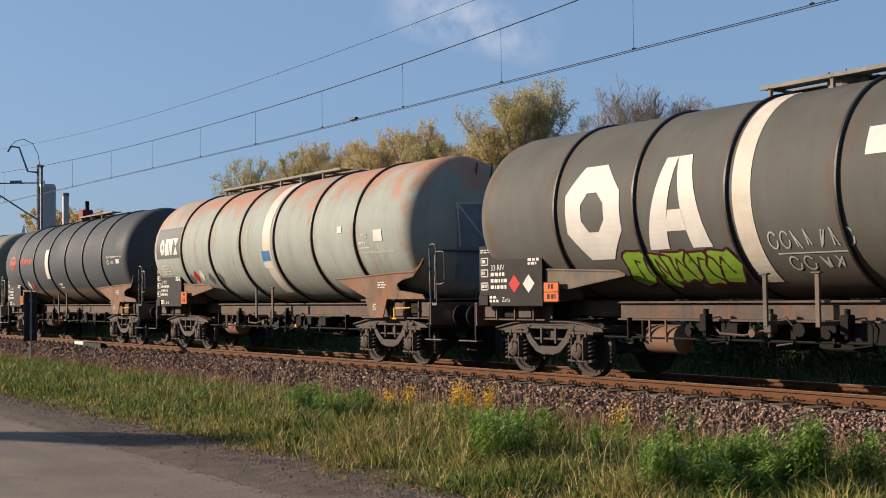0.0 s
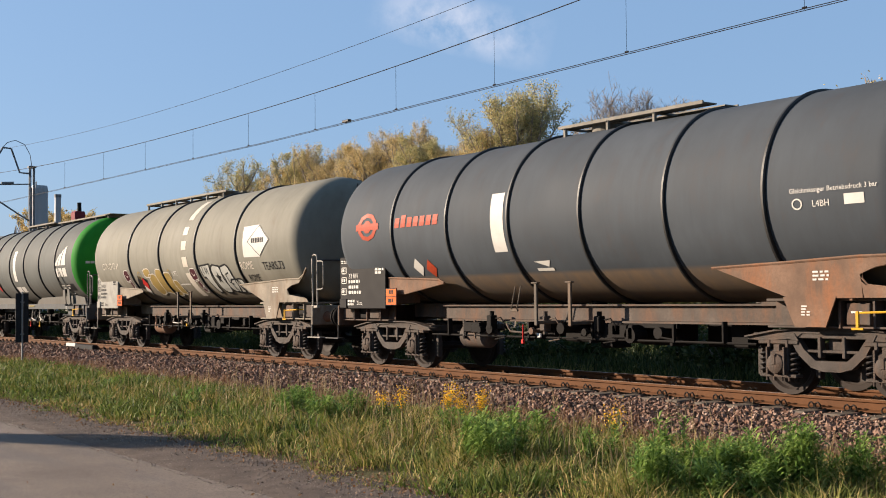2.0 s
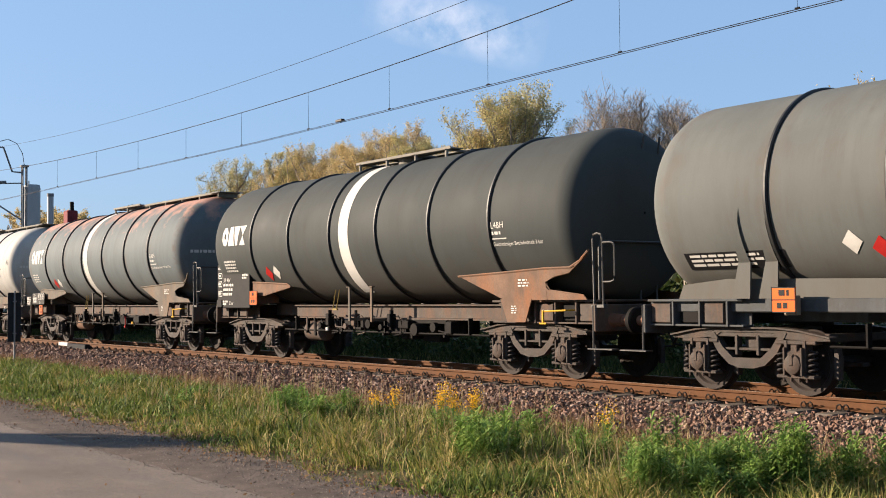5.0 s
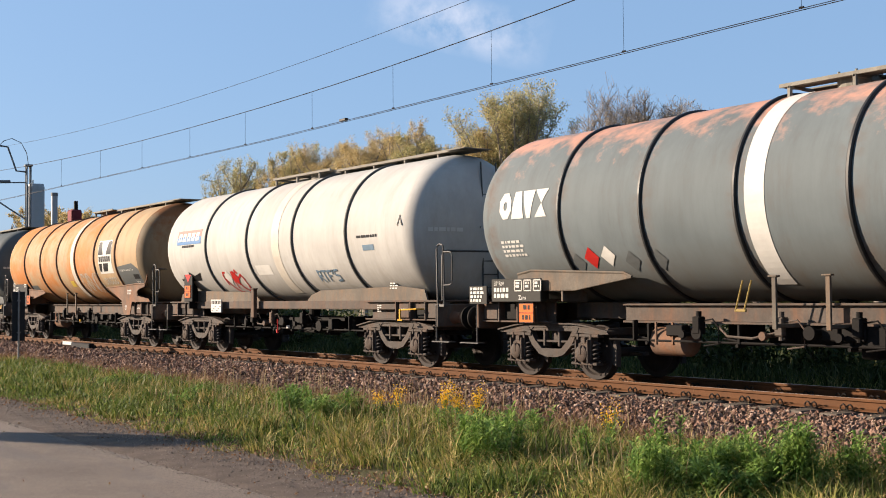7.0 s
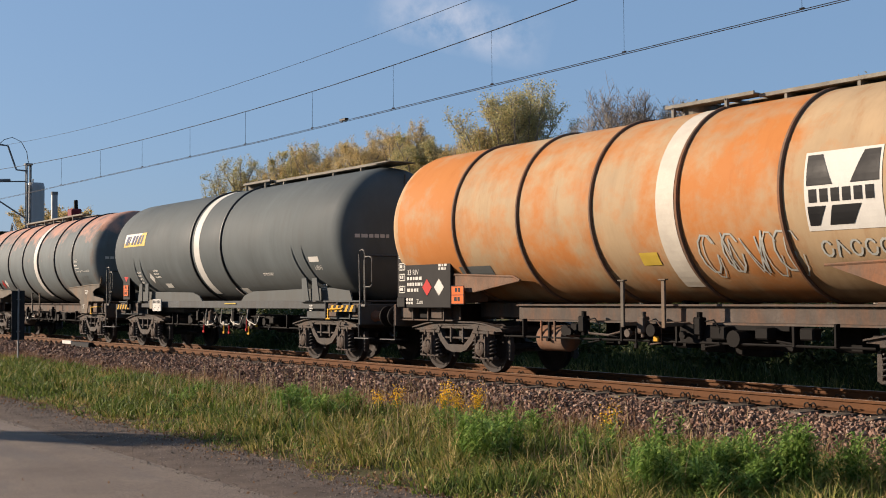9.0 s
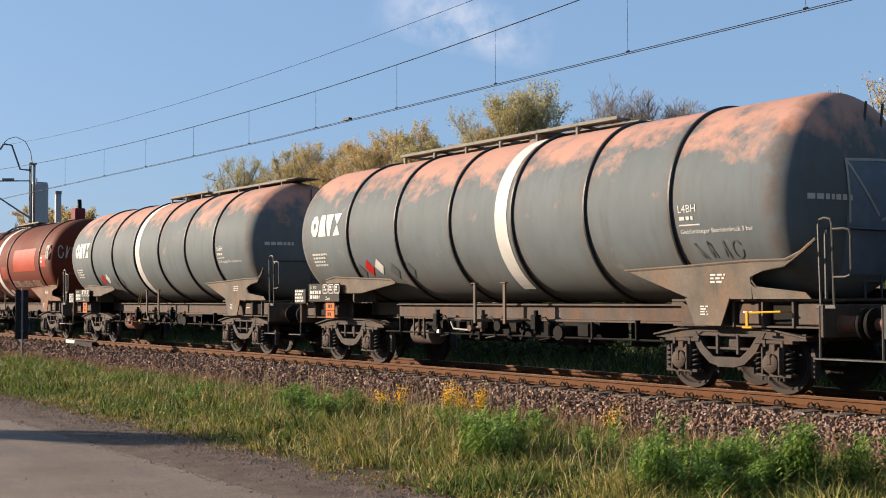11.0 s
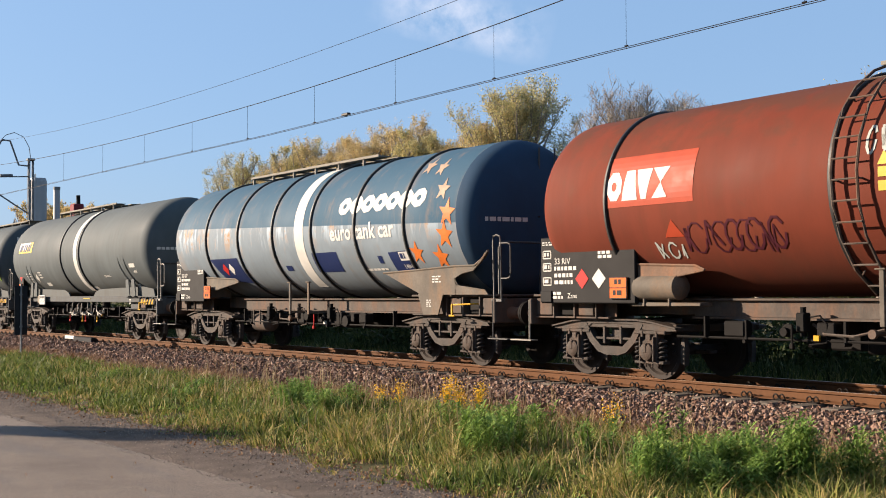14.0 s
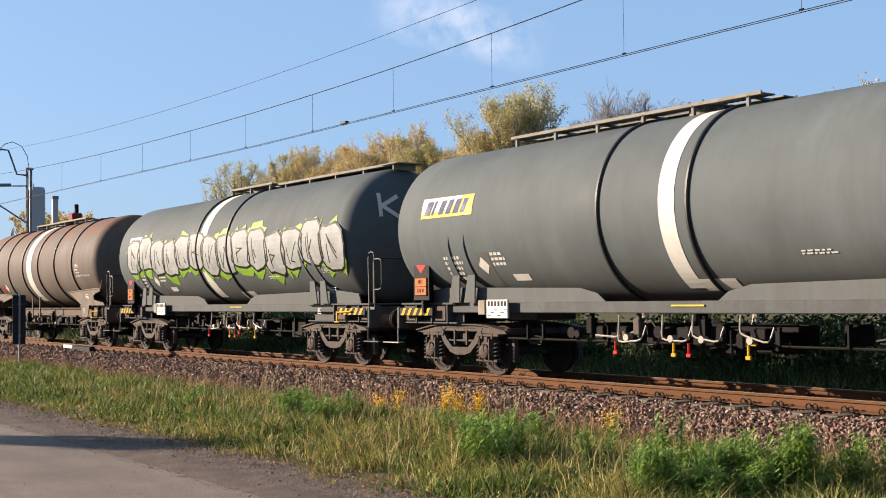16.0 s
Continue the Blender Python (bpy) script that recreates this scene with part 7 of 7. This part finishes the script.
    tagged(part("fallen_leaves", quick_mesh("fallen_leaves", v, f), M["litter"]), "dry brown leaves fallen along the lane's edge", "fallen leaves", kind="stuff")


def herb(name, label, x, y, h, w, stems, seed, flower=0, leaf=0.06, z=GROUND):
    rng, r = np.random.default_rng(seed), random.Random(seed)
    t = thing(name, label, "wild plant", "wild plants in the verge", at=(x, y, z))
    st, pts, tops = Build(), [], []
    dirs = []
    for k in range(stems):
        a, q = r.uniform(0, 6.28), w / 2 * math.sqrt(r.random())
        foot = Vector((math.cos(a) * q * 0.6, math.sin(a) * q * 0.6, 0))
        top = Vector((math.cos(a) * q, math.sin(a) * q, h * r.uniform(0.55, 1.0)))
        st.tube([foot, foot.lerp(top, 0.6), top], [0.006, 0.005, 0.003], 4)
        m = int(24 + 85 * h)
        for j in range(m):
            u = (j + 1.5) / (m + 1)
            c = foot.lerp(top, u)
            b = j * 2.4 + r.random()
            dirs.append(Vector((math.cos(b), math.sin(b), r.uniform(0.1, 0.9))))
            pts.append(c)
        tops.append(top)
    tagged(part("stem", st, M["herb"], t), kind="stuff")
    v, f = [], []
    for c, d in zip(pts, dirs):
        ln = leaf * r.uniform(0.7, 1.5)
        s = d.cross(Vector((0, 0, 1))).normalized() * ln * 0.085
        k = len(v)
        v += [tuple(c), tuple(c + d * ln * 0.5 + s + Vector((0, 0, 0.1 * ln))), tuple(c + d * ln + Vector((0, 0, -0.25 * ln))), tuple(c + d * ln * 0.5 - s + Vector((0, 0, 0.1 * ln)))]
        f.append((k, k + 1, k + 2, k + 3))
    part("leaves", quick_mesh("leaves", v, f), M["herb"], t)
    if flower:
        n = flower * stems
        pick = rng.integers(0, len(tops), n)
        p = np.array(tops)[pick] + rng.normal(size=(n, 3)) * np.array([0.055, 0.055, 0.07]) + np.array([0, 0, 0.02])
        vv, ff = leaves_shape(p, 0.012, rng, 1.6)
        tagged(part("flower_head", quick_mesh("flower_head", vv, ff), M["flower"], t, "bright yellow flower sprays"), kind="stuff")
    return t


def build_herbs():
    for i, (x, y, h, k) in enumerate(((-16.5, 10.4, 0.42, 2), (-15.95, 10.35, 0.4, 2), (-14.8, 10.5, 0.48, 4), (-14.65, 10.6, 0.44, 3), (-14.3, 10.75, 0.44, 4), (-11.3, 10.6, 0.5, 4))):
        herb("goldenrod", "goldenrod plant with yellow flower sprays in the grass", x, y, h, 0.16, k, 40 + i, 50 if x > -12 else 110)
    r = random.Random(8)
    for i in range(38):
        k = r.random()
        q = r.uniform(-0.15, 0.75)
        x, y = -8.55 + 2.1 * k + 0.6 * q, 8.35 + 2.1 * k - 0.75 * q
        herb("nettle", "leafy green nettle clump in the roadside verge", x, y, r.uniform(0.34, 0.72), 0.42, 7, 100 + i, leaf=0.105)
    for i, (x, y, h) in enumerate(((-10.9, 8.0, 0.62), (-11.15, 8.2, 0.58), (-10.6, 8.1, 0.6), (-10.75, 8.45, 0.66), (-11.3, 8.6, 0.5), (-18.4, 9.9, 0.5), (-18.2, 9.75, 0.42), (-16.2, 9.1, 0.42), (-16.0, 9.2, 0.38), (-16.6, 9.9, 0.45), (-11.4, 9.0, 0.5), (-16.7, 9.3, 0.5), (-16.9, 9.0, 0.45), (-13.4, 9.6, 0.4), (-18.2, 9.6, 0.35), (-10.3, 9.4, 0.4), (-12.4, 10.3, 0.4), (-21.5, 9.5, 0.3), (-20.0, 8.5, 0.3), (-25.0, 9.0, 0.3))):
        herb("leafy_weed", "leafy green weed standing in the grass", x, y, h, 0.5, 8, 200 + i, leaf=0.11)


def build_ballast():
    """Crushed stone on the shoulder of the bed, heaped unevenly."""
    rng = np.random.default_rng(11)
    base = np.array([(1, 0, 0), (-1, 0, 0), (0, 1, 0), (0, -1, 0), (0, 0, 1), (0, 0, -1)], float)
    tri = np.array([(0, 2, 4), (2, 1, 4), (1, 3, 4), (3, 0, 4), (2, 0, 5), (1, 2, 5), (3, 1, 5), (0, 3, 5)])

    def scatter(n, x0, x1, y0, y1, size, bias=1.4):
        x = x1 - (x1 - x0) * rng.random(n) ** bias
        y = rng.uniform(y0, y1, n)
        z = np.interp(y, [11.3, 12.9, 13.3, 14.1, 16.1, 2 * MID - 13.3, 2 * MID - 11.3], [GROUND - 0.02, -0.26, -0.22, -0.215, -0.215, -0.22, GROUND])
        z = z - 0.02 * ((y > 13.05) & (y < 14.3))
        s = size * rng.uniform(0.55, 1.35, n) * (1 + np.clip((-x - 12) / 60, 0, 1))
        rot = rng.normal(size=(n, 3, 3))
        u = rot[:, 0] / np.linalg.norm(rot[:, 0], axis=1)[:, None]
        w = np.cross(u, rot[:, 1])
        w /= np.linalg.norm(w, axis=1)[:, None]
        fr = np.stack([u, w, np.cross(u, w)], 1)
        sh = base[None] * rng.uniform(0.6, 1.15, (n, 6, 3)) + rng.normal(size=(n, 6, 3)) * 0.2
        v = np.einsum("nij,njk->nik", sh * s[:, None, None], fr) + np.stack([x, y, z + s * rng.uniform(0.0, 0.8, n)], 1)[:, None]
        f = tri[None] + 6 * np.arange(n)[:, None, None]
        return v.reshape(-1, 3), f.reshape(-1, 3)

    a, fa = scatter(42000, -52, -3, 11.1, 14.2, 0.034, 1.6)
    b, fb = scatter(4500, -40, -3, 14.45, 15.75, 0.034, 1.5)
    c, fc = scatter(5500, -48, -3, 10.6, 11.7, 0.036, 1.5)
    d, fd = scatter(15000, -40, -4, 5.15, 6.65, 0.009, 1.5)
    d[:, 2] += GROUND - np.interp(5.9, [11.3, 12.9], [GROUND - 0.02, -0.26]) + 0.015
    tagged(part("loose_gravel", quick_mesh("loose_gravel", d, fd), M["gravel"]), "loose gravel and grit along the lane's edge", "gravel", kind="stuff")
    v = np.concatenate([a, b, c])
    f = np.concatenate([fa, fb + len(a), fc + len(a) + len(b)])
    tagged(part("ballast_stones", quick_mesh("ballast_stones", v, f), M["ballast"]), "brown and grey crushed stones heaped along the track", "ballast", kind="stuff")


def build_trees():
    gold = "autumn tree with thinning golden foliage"
    for i, (x, h, w, leaf) in enumerate(((-93.4, 13.6, 6.4, "green_leaf"), (-89.2, 13.0, 6.4, "gold_leaf"), (-86.0, 13.2, 6.0, "gold_leaf"), (-83.4, 14.1, 5.4, "green_leaf"), (-79.8, 13.6, 6.4, "gold_leaf"), (-76.6, 14.0, 6.0, "gold_leaf"), (-73.2, 13.5, 6.4, "gold_leaf"), (-70.0, 13.9, 5.6, "gold_leaf"), (-67.6, 12.2, 5.0, "gold_leaf"), (-65.1, 12.7, 5.2, "green_leaf"), (-62.6, 12.0, 5.2, "gold_leaf"), (-60.6, 13.0, 5.0, "gold_leaf"))):
        tree("autumn_tree", gold, x, 45 + (i % 3) * 0.9, h, w, leaf, 300 + i, 30000, 22, 0.055, low=0.3, fork=6)
    tree("willow_tree", "tall willow with thin yellow-green foliage", -56.3, 45, 14.2, 7.6, "green_leaf", 330, 44000, 34, 0.06, low=0.3, fork=7)
    tree("autumn_tree", gold, -58.0, 43.6, 12.4, 4.2, "gold_leaf", 331, 22000, 20, 0.06, low=0.3, fork=6)
    tree("bare_tree", "leafless tree with fine grey twigs", -45.6, 45.5, 11.6, 8.8, "gold_leaf", 340, 0, 28, bare=True, fork=9)
    tree("bare_tree", "leafless tree with fine grey twigs", -42.9, 46, 11.3, 5.6, "gold_leaf", 341, 0, 18, bare=True, fork=8)
    tree("maple_tree", "young tree with few yellow leaves", -38.1, 45, 11.2, 2.6, "gold_leaf", 350, 1500, 12, 0.07, low=0.3)
    tree("maple_tree", "young tree with few yellow leaves", -31.4, 45, 11.8, 4.6, "gold_leaf", 351, 2000, 14, 0.07, low=0.3)
    # distant woods by the works
    for i, x in enumerate((-232, -226, -219, -213, -207)):
        tree("distant_tree", "small distant autumn tree", x, 68 + i % 2, 19.5 - 0.4 * i, 9, "gold_leaf", 360 + i, 6000, 12, 0.2, low=0.3)
    # tree beside the lane whose shade falls across it
    tree("roadside_tree", "small roadside tree beside the lane", -27.3, -4.7, 6.0, 1.8, "green_leaf", 370, 3600, 16, 0.09, low=0.3)
    r = random.Random(3)
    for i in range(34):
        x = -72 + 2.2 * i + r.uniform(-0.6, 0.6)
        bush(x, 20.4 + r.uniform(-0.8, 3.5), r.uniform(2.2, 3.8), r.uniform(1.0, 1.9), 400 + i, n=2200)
    rng = np.random.default_rng(9)
    # far belt of woods along the horizon
    n = 26000
    x = rng.uniform(-900, 700, n)
    y = 260 + 30 * rng.random(n)
    z = GROUND + 13 * rng.random(n) ** 0.8 * (0.7 + 0.3 * np.sin(x * 0.05))
    v, f = leaves_shape(np.column_stack([x, y, z]), 2.4, rng, 1.5)
    tagged(part("far_woods", quick_mesh("far_woods", v, f), M["bush_leaf"]), "belt of distant woods along the horizon", "woods", kind="stuff")


def build_cloud():
    """A wisp of cloud, so far off that it never shifts."""
    d = Vector((-0.787, 0.574, 0.224)).normalized() * 2400
    m, n, l, b = shader("cloud_wisp", 1.0)
    c = coords(n, l)
    x = n.new("ShaderNodeSeparateXYZ")
    l.new(c, x.inputs[0])
    fall = times(n, l, ramp(n, l, times(n, l, x.outputs[0], x.outputs[0]), 0, 190 ** 2, 1, 0), ramp(n, l, times(n, l, x.outputs[1], x.outputs[1]), 0, 62 ** 2, 1, 0))
    puff = noise_node(n, l, c, 0.012, 6, 0.6)
    a = times(n, l, fall, ramp(n, l, puff, 0.38, 0.66, 0, 0.62))
    e, t, s = n.new("ShaderNodeEmission"), n.new("ShaderNodeBsdfTransparent"), n.new("ShaderNodeMixShader")
    e.inputs[0].default_value, e.inputs[1].default_value = (0.8, 0.83, 0.9, 1), 0.37
    for p, q in ((a, s.inputs[0]), (t.outputs[0], s.inputs[1]), (e.outputs[0], s.inputs[2]), (s.outputs[0], n["Material Output"].inputs[0])):
        l.new(p, q)
    ob = part("cloud", Build().add([(-200, -70, 0), (200, -70, 0), (200, 70, 0), (-200, 70, 0)], [(0, 1, 2, 3)]), m)
    ob.matrix_world = look(d + Vector((0, 0, EYE)), (0, 0, EYE), 194) @ pose(0, 0, 0, 0, 180, 0)
    tagged(ob, "thin white wisp of cloud in the blue sky", "cloud", kind="structure")


build_cloud()
build_wires()
build_lineside()
train = build_train()
build_herbs()
build_trees()
build_grass()
build_ballast()
build_track()


def motions():
    """The train runs past at an even speed, its wheels rolling with it."""
    for w in train:
        x = w.location.x
        walk(w, [(0, pose(x, MID, 0)), (16, pose(x + 16 * SPEED, MID, 0))])
    turn = math.degrees(SPEED / WHEEL / FPS)
    for ws, ax in ROLLING:
        walk(ws, [(k / FPS, pose(ax, 0, WHEEL, 0, (turn * k) % 360, 0)) for k in range(16 * FPS + 1)])


motions()
